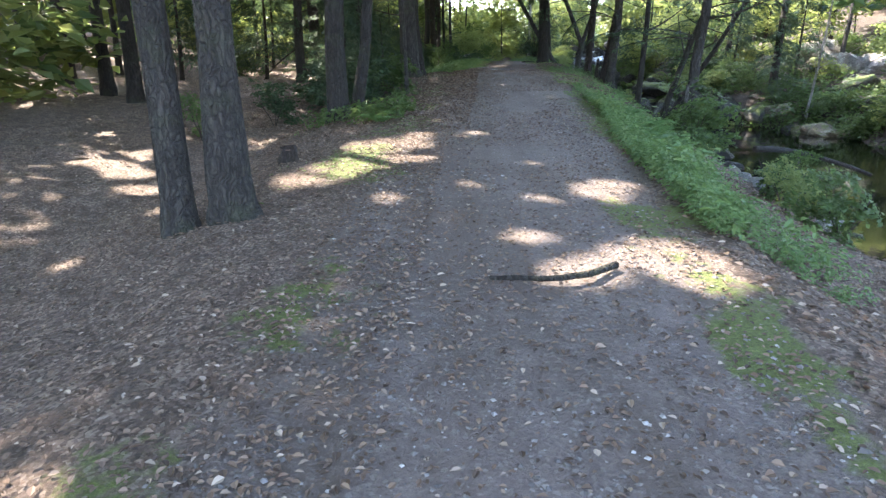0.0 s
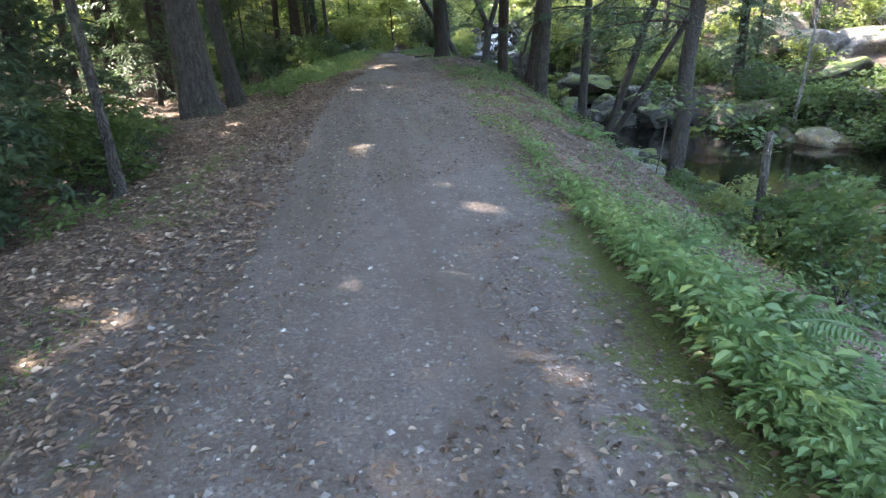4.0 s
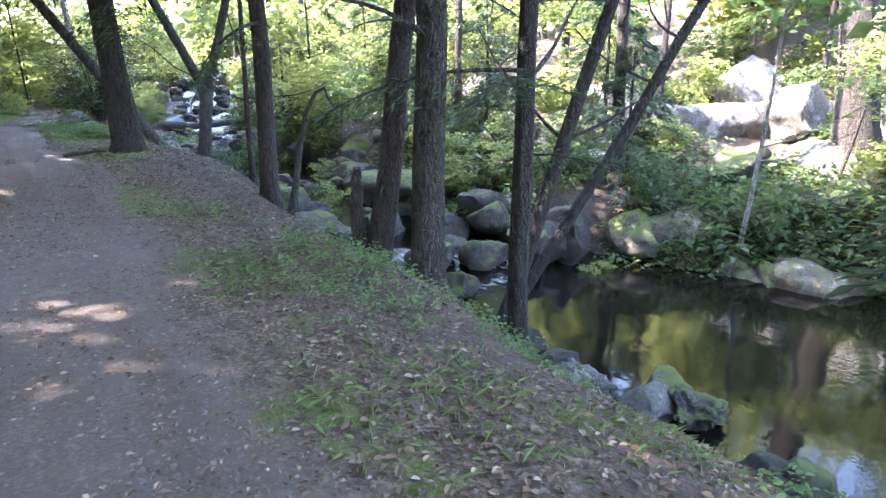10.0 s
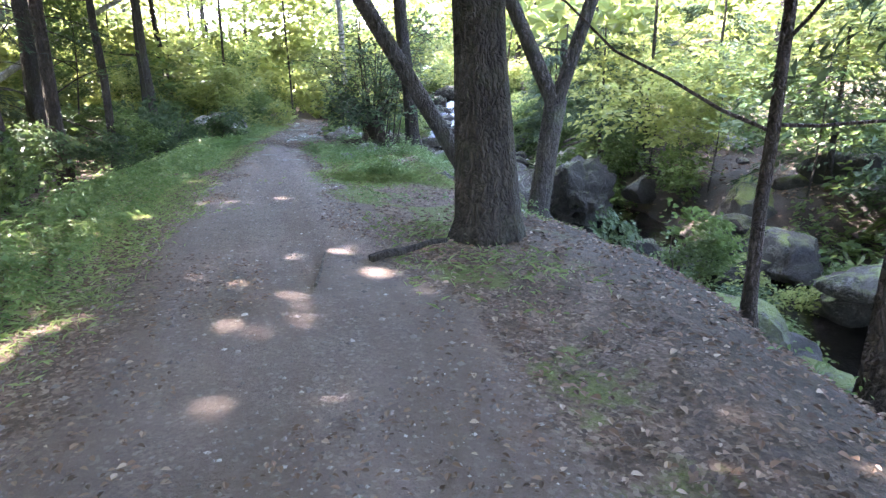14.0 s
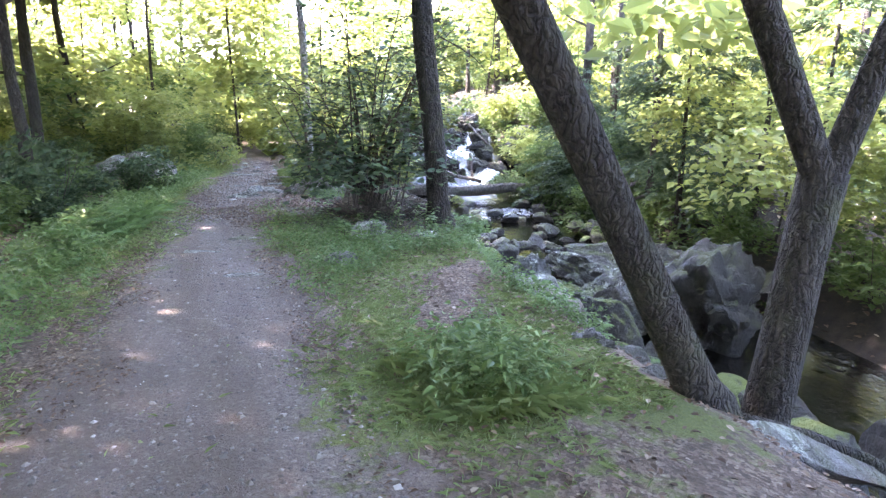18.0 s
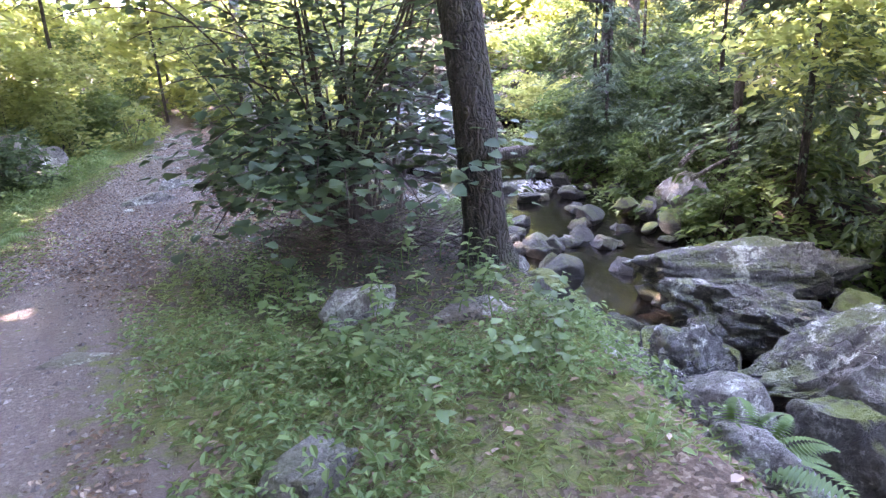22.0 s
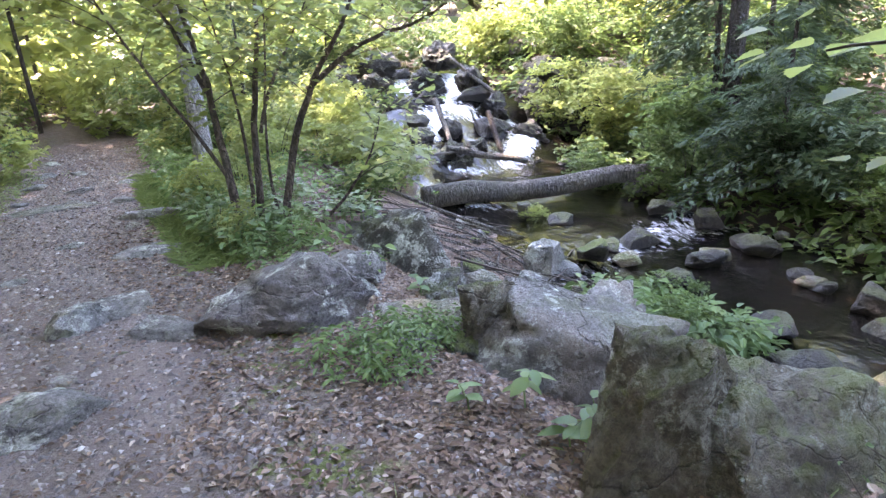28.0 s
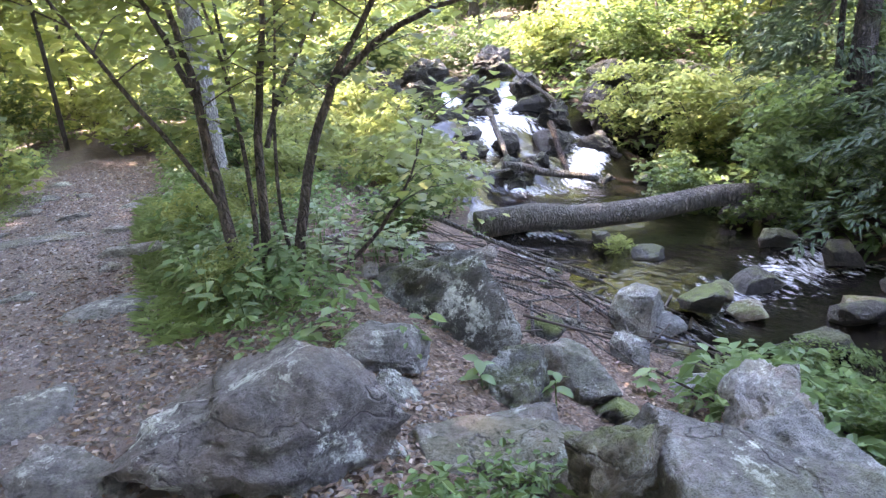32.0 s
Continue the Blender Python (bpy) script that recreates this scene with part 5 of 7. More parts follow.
for k in range(60):
    y = rs.uniform(51.6, 59)
    x = creek_x(y) + rs.normal(0, 1.0)
    u = (x - creek_x(y)) / (creek_w(y) + 0.9)
    if abs(u - 0.22 - 0.25 * math.sin(1.9 * y)) < 0.24 or abs(u + 0.45 + 0.2 * math.sin(2.6 * y + 1)) < 0.15:
        continue
    s = rs.uniform(0.16, 0.42)
    boulder(x, y, float(water_z(y)) + rs.uniform(-0.2, 0.1), s * rs.uniform(1.0, 1.7), s, s * rs.uniform(0.5, 0.9), int(rs.randint(0, 16)), ROCK_WET, "wet dark ledge in the stepped falls", rs.uniform(0, 360), (rs.normal(0, 14), rs.normal(0, 14)), name="falls_rock", group="rocks of the falls")
# scattered on the far bank and hillside
for k in range(120):
    y = rs.uniform(8, 60)
    e = abs(rs.normal(0, 4.5))
    x = creek_x(y) + creek_w(y) + 0.2 + e
    s = rs.uniform(0.18, 0.75)
    boulder(x, y, float(height(x, y)) + 0.1 * s, s * rs.uniform(0.8, 1.4), s, s * rs.uniform(0.5, 0.8), int(rs.randint(0, 16)), (ROCK, ROCK_MOSS, ROCK_WET, ROCK_MOSS)[k % 4], "grey rock on the wooded far bank" if k % 2 == 0 else "mossy rock on the wooded far bank", rs.uniform(0, 360), name="bank_rock", group="rocks of the far bank")
for k in range(70):
    y = rs.uniform(2, 50)
    x = creek_x(y) - creek_w(y) + rs.normal(-0.1, 0.3)
    s = rs.uniform(0.12, 0.34)
    boulder(x, y, float(height(x, y)) + 0.3 * s, s * rs.uniform(0.9, 1.3), s, s * rs.uniform(0.6, 0.9), int(rs.randint(0, 16)), (ROCK, ROCK_WET, ROCK_MOSS)[k % 3], "grey stone at the water's edge" if k % 3 != 2 else "mossy stone at the water's edge", rs.uniform(0, 360), name="shore_rock", group="stones of the near shore")
for k, (x, y, a) in enumerate(((8.42, 22.64, 0.32), (8.75, 22.26, 0.36), (8.14, 21.08, 0.34), (7.72, 20.44, 0.4), (7.65, 19.95, 0.32), (7.99, 19.4, 0.42), (7.91, 18.78, 0.34), (8.22, 18.53, 0.3), (8.74, 24.9, 0.36), (8.2, 23.4, 0.34), (8.03, 17.94, 0.45))):
    boulder(x, y, -1.18 + 0.1 * math.sin(3 * k), 1.25 * a, a, 0.75 * a, 200 + k % 5 if k % 2 else k + 2, (ROCK, ROCK_MOSS, ROCK_WET)[k % 3], ("grey angular rock at the edge of the pool", "mossy angular rock at the edge of the pool", "wet dark rock at the edge of the pool")[k % 3], 53 * k, (6, -10), name="creek_rock", group="rocks in the creek")
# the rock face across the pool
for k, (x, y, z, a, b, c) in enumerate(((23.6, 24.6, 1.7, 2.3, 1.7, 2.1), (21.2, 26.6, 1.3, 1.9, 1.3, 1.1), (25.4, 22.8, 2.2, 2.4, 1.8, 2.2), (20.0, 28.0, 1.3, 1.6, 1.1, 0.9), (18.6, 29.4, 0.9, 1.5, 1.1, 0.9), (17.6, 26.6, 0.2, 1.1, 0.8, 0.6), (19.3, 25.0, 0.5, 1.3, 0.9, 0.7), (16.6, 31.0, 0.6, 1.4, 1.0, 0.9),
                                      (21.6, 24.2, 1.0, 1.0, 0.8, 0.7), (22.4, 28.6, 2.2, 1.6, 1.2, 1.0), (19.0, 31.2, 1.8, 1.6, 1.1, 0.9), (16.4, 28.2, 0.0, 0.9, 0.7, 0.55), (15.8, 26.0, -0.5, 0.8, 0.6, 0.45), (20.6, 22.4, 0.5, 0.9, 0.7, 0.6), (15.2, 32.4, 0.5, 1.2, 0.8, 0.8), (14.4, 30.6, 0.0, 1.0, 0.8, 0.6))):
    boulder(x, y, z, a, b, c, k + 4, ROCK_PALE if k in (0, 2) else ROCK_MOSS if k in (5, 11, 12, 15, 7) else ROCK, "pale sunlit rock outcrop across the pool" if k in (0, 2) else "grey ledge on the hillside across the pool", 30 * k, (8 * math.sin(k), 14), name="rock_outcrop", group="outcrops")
# blue-grey rocks left of the trail
for k, (x, y, z, a, b, c) in enumerate(((2.9, 52.2, 1.25, 0.5, 0.4, 0.4), (3.2, 51.6, 0.95, 0.45, 0.35, 0.3), (2.4, 53.2, 1.5, 0.5, 0.5, 0.35), (3.4, 51.0, 0.8, 0.3, 0.25, 0.2), (1.6, 53.0, 1.3, 0.6, 0.5, 0.4))):
    boulder(x, y, z, a, b, c, k + 7, ROCK, "blue-grey rock beside the trail", 44 * k)

for k in range(60):
    x, y = rs.uniform(6.9, 10.4), rs.uniform(46.0, 50.4)
    s = rs.uniform(0.06, 0.2)
    boulder(x, y, float(height(x, y)) + 0.2 * s, s * rs.uniform(1.0, 1.6), s, s * rs.uniform(0.5, 0.8), int(rs.randint(0, 16)), (ROCK, ROCK_MOSS, ROCK_PALE, ROCK)[k % 4], ("small grey stone on the stony bank", "small mossy stone on the stony bank", "small pale stone on the stony bank", "small grey stone on the stony bank")[k % 4], rs.uniform(0, 360), (rs.normal(0, 10), rs.normal(0, 10)), name="bank_stone", group="stones of the bank by the falls")

# ---- dead wood ----


def limb_thing(name, pts, r0, r1, mat, label, category="branch", group="", sides=8, seed=0, wob=0.12):
    p = np.array(pts, float)
    o = p[0].copy()
    t = np.linspace(0, 1, len(p))
    tt = np.linspace(0, 1, max(6, 2 * len(p)))
    q = np.stack([np.interp(tt, t, p[:, k]) for k in range(3)], 1) - o
    q[1:-1] += np.random.RandomState(seed).normal(0, 0.25 * r0, (len(q) - 2, 3))
    v, f = tube(q, np.linspace(r0, r1, len(q)), sides, wob, seed)
    f.append(tuple(range(sides))[::-1])
    ob = link_mesh(name, v, f, mat, smooth_shade=True)
    ob.matrix_basis = Matrix.Translation(o)
    return tagged(ob, label, category, group)


def on_ground(x, y, up=0.02):
    return (x, y, float(height(x, y)) + up)


limb_thing("fallen_log", [(10.2, 51.3, 0.5), (11.8, 50.5, 0.5), (13.9, 49.35, 0.62)], 0.19, 0.15, DEADWOOD, "weathered grey log fallen across the creek", "log", sides=12)
limb_thing("fallen_log", [(11.9, 52.9, 0.95), (13.2, 52.0, 0.62)], 0.07, 0.06, DEADWOOD, "bleached log lodged in the falls", "log")
limb_thing("fallen_log", [(13.4, 53.4, 1.5), (13.15, 52.6, 0.5)], 0.06, 0.05, BARK_RED, "dark broken log leaning in the falls", "log")
limb_thing("fallen_log", [(12.9, 54.6, 1.75), (12.4, 53.4, 0.95)], 0.06, 0.05, DEADWOOD, "pale log propped against the falls", "log")
limb_thing("fallen_log", [(14.6, 56.2, 2.6), (15.0, 54.9, 1.7)], 0.06, 0.04, DEADWOOD, "bare branch caught above the falls", "log")
limb_thing("fallen_log", [(8.6, 51.4, 1.25), (9.6, 49.6, 0.62), (10.0, 48.9, 0.4)], 0.03, 0.018, DEADWOOD, "pale fallen birch stem on the bank", "log")
limb_thing("fallen_log", [(8.7, 51.6, 1.05), (11.5, 52.2, 1.0)], 0.035, 0.02, DEADWOOD, "grey dead stem lying across the bank", "log")
rs = np.random.RandomState(77)
for k in range(95):
    x, y = rs.uniform(8.2, 10.6), rs.uniform(47.4, 51.0)
    a = rs.normal(-0.6, 0.5) if k % 5 < 3 else rs.uniform(0, 3.1)
    L = rs.uniform(0.5, 1.9)
    c, d = 0.5 * L * math.cos(a + rs.normal(0, 0.22)), 0.5 * L * math.sin(a + rs.normal(0, 0.22))
    p, q = on_ground(x, y, 0.02 + 0.16 * rs.rand()), on_ground(x + L * math.cos(a), y + L * math.sin(a), 0.02 + 0.1 * rs.rand())
    limb_thing("stick", [p, on_ground(x + c, y + d, 0.03 + 0.14 * rs.rand()), q], rs.uniform(0.005, 0.019), 0.004, DEADWOOD if k % 3 else TWIG, "dry grey stick in a heap of flood debris", "branch", "sticks of the debris heap", 6, k)
limb_thing("fallen_branch", [on_ground(0.28, 3.15), on_ground(0.6, 3.05, 0.05), on_ground(0.8, 3.08, 0.05), on_ground(1.02, 3.28, 0.03)], 0.013, 0.024, BARK, "dark dead branch lying across the gravel", "branch")
limb_thing("fallen_branch", [on_ground(4.05, 31.4), on_ground(4.35, 31.5, 0.05), on_ground(4.75, 31.75, 0.04)], 0.035, 0.02, BARK, "dark branch lying at the trail edge", "branch")
limb_thing("fallen_branch", [on_ground(3.6, 30.9, 0.01), on_ground(3.75, 31.6, 0.03)], 0.012, 0.008, DEADWOOD, "thin stick on the gravel", "branch")
limb_thing("fallen_branch", [(6.6, 12.6, -0.35), (8.0, 13.4, -0.5), (9.6, 13.2, -1.0)], 0.07, 0.04, BARK, "dark bent branch fallen towards the creek", "branch")
limb_thing("fallen_branch", [(9.0, 9.5, -0.9), (12.0, 12.2, -1.2), (14.5, 12.4, -0.4)], 0.12, 0.08, BARK_GREY, "long grey trunk fallen over the creek", "log")
limb_thing("fallen_branch", [(6.9, 35.6, 0.75), (8.0, 35.2, 0.35), (8.9, 35.6, -0.4)], 0.06, 0.03, BARK, "dark dead branch hanging over the bank", "branch")
limb_thing("fallen_log", [(-7.5, 50.5, 0.9), (-1.2, 57.5, 6.5)], 0.16, 0.1, BARK_PALE, "pale dead trunk leaning among the trees", "log", sides=10)
limb_thing("fallen_log", [(13.0, 44.6, 0.9), (16.8, 46.4, 1.9)], 0.05, 0.03, DEADWOOD, "bleached fallen trunk on the far bank", "log")
limb_thing("fallen_log", [(12.6, 44.0, 0.8), (15.6, 44.3, 1.5)], 0.04, 0.02, DEADWOOD, "bleached dead branch on the far bank", "log")
limb_thing("snag", [(7.5, 30.1, -0.1), (7.64, 30.18, 0.4), (7.88, 30.26, 1.27), (8.09, 30.18, 2.11), (8.25, 30.0, 2.38), (8.44, 29.76, 1.97)], 0.09, 0.02, BARK_GREY, "bent bare tree with a broken hooked top", "tree")
limb_thing("snag", [on_ground(6.3, 25.4, -0.1), (6.3, 25.42, 0.55), (6.34, 25.45, 1.15), (6.38, 25.45, 1.45)], 0.13, 0.05, BARK_GREY, "broken hollow tree stub beside a living trunk", "tree", sides=10, wob=0.3)
limb_thing("snag", [on_ground(5.4, 13.6, -0.1), (5.42, 13.6, 0.9)], 0.05, 0.04, DEADWOOD, "short broken dead stem on the bank", "tree")
for k, (x, y, r, h) in enumerate(((-1.3, 14.6, 0.17, 0.4), (-1.75, 6.9, 0.1, 0.22), (-2.75, 7.6, 0.12, 0.12))):
    z = float(height(x, y))
    v, f = tube([(0, 0, -0.1), (0, 0, 0.08), (0.01, 0, 0.7 * h), (0.0, 0.01, h)], np.array((1.4, 1.1, 0.95, 0.85)) * r, 12, 0.3, k)
    root = thing("tree_stump", x, y, z, "old rotten dark brown tree stump", "stump", "stumps")
    link_mesh("bark", v, f[:-1], BARK_RED, root)
    link_mesh("top", *tube([(0, 0, 0.8 * h), (0, 0, 0.86 * h)], (0.82 * r, 0.8 * r), 12, 0.2, k + 5), STUMP_CUT, root)

# ---- understory ----
rs = np.random.RandomState(21)
# the leafy bush that overhangs the trail
def twig_leaves(r, pts, count, size, spread, hang=0.08, lobes=True, clear=None):
    """Leaves set along a branch, spread to both sides and hanging a little."""
    p = np.asarray(pts)
    t = r.uniform(0.12, 1.0, count) * (len(p) - 1)
    i = np.minimum(t.astype(int), len(p) - 2)
    base = p[i] + (p[i + 1] - p[i]) * (t - i)[:, None]
    off = r.normal(0, 1, (count, 3)) * spread * (1, 1, 0.45)
    a = np.arctan2(off[:, 1], off[:, 0]) + r.normal(0, 0.5, count)
    d = np.stack((np.cos(a), np.sin(a), r.normal(-hang, 0.22, count)), 1)
    up = np.stack((r.normal(0, 0.24, count), r.normal(0, 0.24, count), np.ones(count)), 1)
    L = size * r.uniform(0.55, 1.2, count)
    W, p = L * r.uniform(0.9, 1.1, count), base + off
    if clear:
        m = clear(p)
        p, d, up, L, W = p[m], d[m], up[m], L[m], W[m]
    return broad_leaves(p, d, up, L, W, 0.16, lobes)


def trail_side(p):
    """The side of the bush that is browsed bare, ahead along the trail."""
    return p[:, 1] < np.where(p[:, 2] > 1.9, 1.0, 0.4) + 0.55 * p[:, 0]


STEMS = []


def shaded_stem(root, pts, r0, r1, seed, mat, sides=6):
    p = np.asarray(pts, float)
    t, tt = np.linspace(0, 1, len(p)), np.linspace(0, 1, 3 * len(p))
    k = max(2, len(p) - 1)
    q = np.stack([np.polyval(np.polyfit(t, p[:, c], min(3, k)), tt) for c in range(3)], 1)
    q += np.random.RandomState(seed).normal(0, 0.18 * r0, q.shape)
    STEMS.append(link_mesh("stem" if root.parent is None else "twig", *tube(q, np.linspace(r0, r1, len(q)), sides, 0.15, seed), mat, root, smooth_shade=True))
    return q


def leafy_bush(x, y, label):
    z = float(height(x, y))
    root = thing("bush", x, y, z, label, "bush", "bushes")
    r = np.random.RandomState(8)
    # rising stems with their side twigs
    for k in range(17):
        a, o = -2.7 + 3.1 * ((k * 0.618) % 1), r.uniform(0.1, 0.55)
        out = np.array((math.cos(a), math.sin(a), 0))
        foot = np.array((0.18 + r.normal(0, 0.2), -0.12 + r.normal(0, 0.2), 0))
        h = r.uniform(2.3, 3.6)
        q = shaded_stem(root, [foot + (0, 0, -0.1), foot + out * (0.16 + 0.4 * o) + (0, 0, 0.4 * h), foot + out * (0.3 + o * 1.2) + (0, 0, 0.75 * h), foot + out * (0.5 + o * 2.2) + (0, 0, h)], 0.02, 0.005, k, TWIG)
        stem = STEMS[-1]
        V = []
        for j in range(5):
            b0 = q[len(q) * (4 + j) // 10]
            aa = a + r.uniform(-1.4, 1.4)
            L = r.uniform(0.6, 1.25)
            tw = [b0, b0 + np.array((math.cos(aa), math.sin(aa), 0.25)) * 0.5 * L, b0 + np.array((math.cos(aa), math.sin(aa), 0.05)) * L]
            if not trail_side(np.array(tw[-1:]))[0]:
                continue
            shaded_stem(stem, tw, 0.008, 0.003, 30 + j, TWIG, 5)
            V.append(twig_leaves(r, tw, 17, 0.085, 0.15, clear=trail_side))
        V.append(twig_leaves(r, q[len(q) // 2:], 20, 0.088, 0.16, clear=trail_side))
        v, f = joined(V)
        link_mesh("foliage", v, f, LEAF_DARK, stem, smooth_shade=True)
    # low branches that reach out over the trail
    for k, (bx, by, bz, n) in enumerate(((-1.1, -2.1, 0.95, 42), (-0.95, -2.0, 0.62, 40), (-0.7, -1.9, 0.85, 36), (-1.1, -1.7, 1.15, 40), (-0.3, -2.15, 0.75, 36), (0.1, -2.0, 1.1, 40), (-0.5, -1.7, 1.45, 40), (0.5, -2.1, 0.85, 40), (0.95, -1.8, 1.0, 40), (-0.9, -1.4, 1.75, 44), (0.3, -1.6, 1.9, 44), (-0.6, -1.2, 2.2, 44), (1.2, -1.3, 1.7, 44), (0.0, -2.3, 1.7, 36), (0.2, -0.6, 2.6, 44), (0.9, -0.3, 2.4, 44), (-0.4, -0.5, 2.6, 40), (-1.35, -1.5, 1.35, 44), (-1.2, -1.1, 1.6, 44), (-0.2, -1.5, 1.3, 44), (0.6, -1.4, 1.3, 44), (1.3, -0.9, 1.2, 44), (0.2, -1.1, 1.6, 44), (-1.42, -1.55, 0.85, 40), (-1.4, -1.85, 0.62, 36), (-1.2, -1.95, 0.72, 40), (-0.95, -1.5, 0.62, 40), (-0.8, -2.05, 0.6, 44), (-0.6, -2.3, 0.75, 44), (-0.1, -2.35, 0.68, 44), (0.4, -2.4, 0.8, 44), (-1.15, -1.2, 0.95, 40), (-1.3, -1.35, 1.15, 40))):
        tip = np.array((bx, by, bz))
        q = shaded_stem(root, [(0, 0, 0.05), tip * 0.3 + (0, 0, 0.55), tip * 0.65 + (0, 0, 0.5), tip], 0.02, 0.004, 60 + k, TWIG)
        v, f = joined([twig_leaves(r, q[len(q) // 2:], 2 * n, 0.1 if bz < 1.25 else 0.085, 0.2, clear=trail_side)])
        link_mesh("foliage", v, f, LEAF_DARK, STEMS[-1], smooth_shade=True)
    # branches that hang out ahead, their lighter leaf colour painted as sunlit
    for k, tip in enumerate(((0.25, 1.05, 1.85), (0.45, 0.95, 2.25), (0.6, 1.2, 1.5), (0.75, 0.9, 1.15))):
        tip = np.array(tip)
        q = shaded_stem(root, [(0.2, 0, 0.05), tip * 0.3 + (0.15, 0, 0.7), tip * 0.7 + (0.1, 0, 0.45), tip], 0.016, 0.004, 400 + k, TWIG)
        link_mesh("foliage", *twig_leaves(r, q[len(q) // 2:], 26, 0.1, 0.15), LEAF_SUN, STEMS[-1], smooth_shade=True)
    # the thicket of thin shoots at its foot
    for k in range(30):
        a = r.uniform(0, 6.28)
        h = r.uniform(0.7, 1.5)
        foot = np.array((0.15 + r.normal(0, 0.25), -0.15 + r.normal(0, 0.25), -0.05))
        out = np.array((math.cos(a), math.sin(a) - 0.3, 0)) * r.uniform(0.1, 0.45)
        shaded_stem(root, [foot, foot + out * 0.5 + (0, 0, 0.5 * h), foot + out + (0, 0, h)], 0.008, 0.003, 200 + k, TWIG, 5)
    # dead twigs and dry leaves that lie under it
    V = []
    for k in range(700):
        a, d = r.uniform(0, 6.28), 1.15 * math.sqrt(r.rand())
        p = np.array((0.3 + d * math.cos(a), -0.55 + d * math.sin(a), 0))
        p[2] = float(height(x + p[0], y + p[1])) - z + r.uniform(0.0, 0.1)
        a = r.uniform(0, 6.28)
        e = np.array((math.cos(a), math.sin(a), r.uniform(0, 0.55))) * r.uniform(0.15, 0.5)
        V.append(tube([p, p + 0.5 * e + (0, 0, 0.02), p + e], np.array((0.006, 0.005, 0.002)), 4, 0.1, k))
    v, f = joined(V)
    tagged(link_mesh("dead_twigs", v + np.array((x, y, z)), f, TWIG), "dark brown dead twigs under the large bush", "twigs", kind="stuff")
    return root


leafy_bush(6.5, 43.2, "large many-stemmed bush with broad dark green leaves over the trail")

# the clump of curved stems beside the boulders
CLUMP = ((0.034, ((6.73, 49.41, 0.95), (6.7, 49.48, 1.63), (6.67, 49.65, 2.4), (6.63, 49.76, 2.94), (6.5, 49.95, 3.9))),
         (0.018, ((6.66, 49.66, 2.42), (6.5, 49.82, 2.98), (6.36, 49.86, 3.22), (6.1, 49.9, 3.5))),
         (0.028, ((6.96, 49.53, 0.95), (7.1, 49.63, 2.23), (7.25, 49.7, 2.94), (7.26, 49.68, 3.9))),
         (0.03, ((7.15, 49.32, 0.95), (7.33, 49.27, 1.9), (7.57, 49.17, 2.49), (7.77, 48.98, 2.91), (7.95, 48.7, 3.5))),
         (0.019, ((7.5, 49.2, 2.4), (8.0, 48.76, 2.83), (8.28, 48.41, 2.95), (8.56, 47.97, 3.25))),
         (0.014, ((7.4, 49.25, 0.95), (7.75, 49.1, 1.3), (7.95, 48.93, 1.67), (8.1, 48.88, 2.1))),
         (0.016, ((6.85, 49.5, 0.95), (6.95, 49.6, 1.8), (6.9, 49.75, 2.7), (6.75, 49.9, 3.7))),
         (0.013, ((7.2, 49.45, 0.95), (7.2, 49.7, 1.9), (7.4, 49.9, 2.9), (7.45, 50.1, 3.7))),
         (0.014, ((6.7, 49.5, 1.6), (6.3, 49.4, 2.3), (5.95, 49.3, 2.9), (5.7, 49.2, 3.4))),
         (0.014, ((7.12, 49.6, 2.0), (7.5, 49.9, 2.6), (7.9, 50.0, 3.2), (8.1, 50.0, 3.8))))
root = thing("shrub", 6.9, 49.45, float(height(6.9, 49.45)), "tall shrub of thin dark curved stems with sparse light leaves", "shrub", "shrubs by the boulders")
o = np.array(root.matrix_basis.translation)
r2 = np.random.RandomState(501)
for k, (rad, pts) in enumerate(CLUMP):
    q = shaded_stem(root, np.array(pts) - o, 1.5 * rad, rad * 0.4, k, STEM_BARK, 8)
    stem = STEMS[-1]
    V = []
    for j in range(7):
        b0 = q[len(q) * (5 + j) // 12]
        aa = r2.uniform(0, 6.28)
        L = r2.uniform(0.5, 1.0)
        tw = [b0, b0 + np.array((math.cos(aa), math.sin(aa), 0.5)) * 0.5 * L, b0 + np.array((math.cos(aa), math.sin(aa), 0.35)) * L]
        shaded_stem(stem, tw, 0.006, 0.002, 90 + j, STEM_BARK, 5)
        V.append(twig_leaves(r2, tw, 46, 0.085, 0.18, 0.2))
    v, f = joined(V)
    link_mesh("foliage", v, f, LEAF_SUN, stem, smooth_shade=True)

# a young tree that leans out over the pool
root = thing("sapling", 6.75, 18.2, float(height(6.75, 18.2)), "young tree with broad leaves arching over the pool", "tree", "saplings of the undergrowth")
o = np.array(root.matrix_basis.translation)
r2 = np.random.RandomState(77)
for k, pts in enumerate((((6.75, 18.2, o[2] - 0.05), (7.0, 18.4, 0.2), (7.1, 18.7, 0.75), (6.9, 19.0, 1.0)), ((7.08, 18.6, 0.6), (7.3, 18.3, 0.85), (7.6, 18.0, 0.7), (7.9, 17.5, 0.4)), ((7.05, 18.5, 0.4), (7.5, 18.1, 0.5), (8.0, 17.6, 0.2), (8.3, 17.2, 0.0)))):
    q = shaded_stem(root, np.array(pts) - o, 0.014, 0.004, k, TWIG)
    link_mesh("foliage", *twig_leaves(r2, q[len(q) // 3:], 60, 0.12, 0.16, 0.15), LEAF, STEMS[-1], smooth_shade=True)

# birch behind them
tree(7.4, 52.8, 0.13, (-0.03, 0), 12, BARK_PALE, "pale-barked birch beside the trail", canopy=2, limbs=3, seed=61)

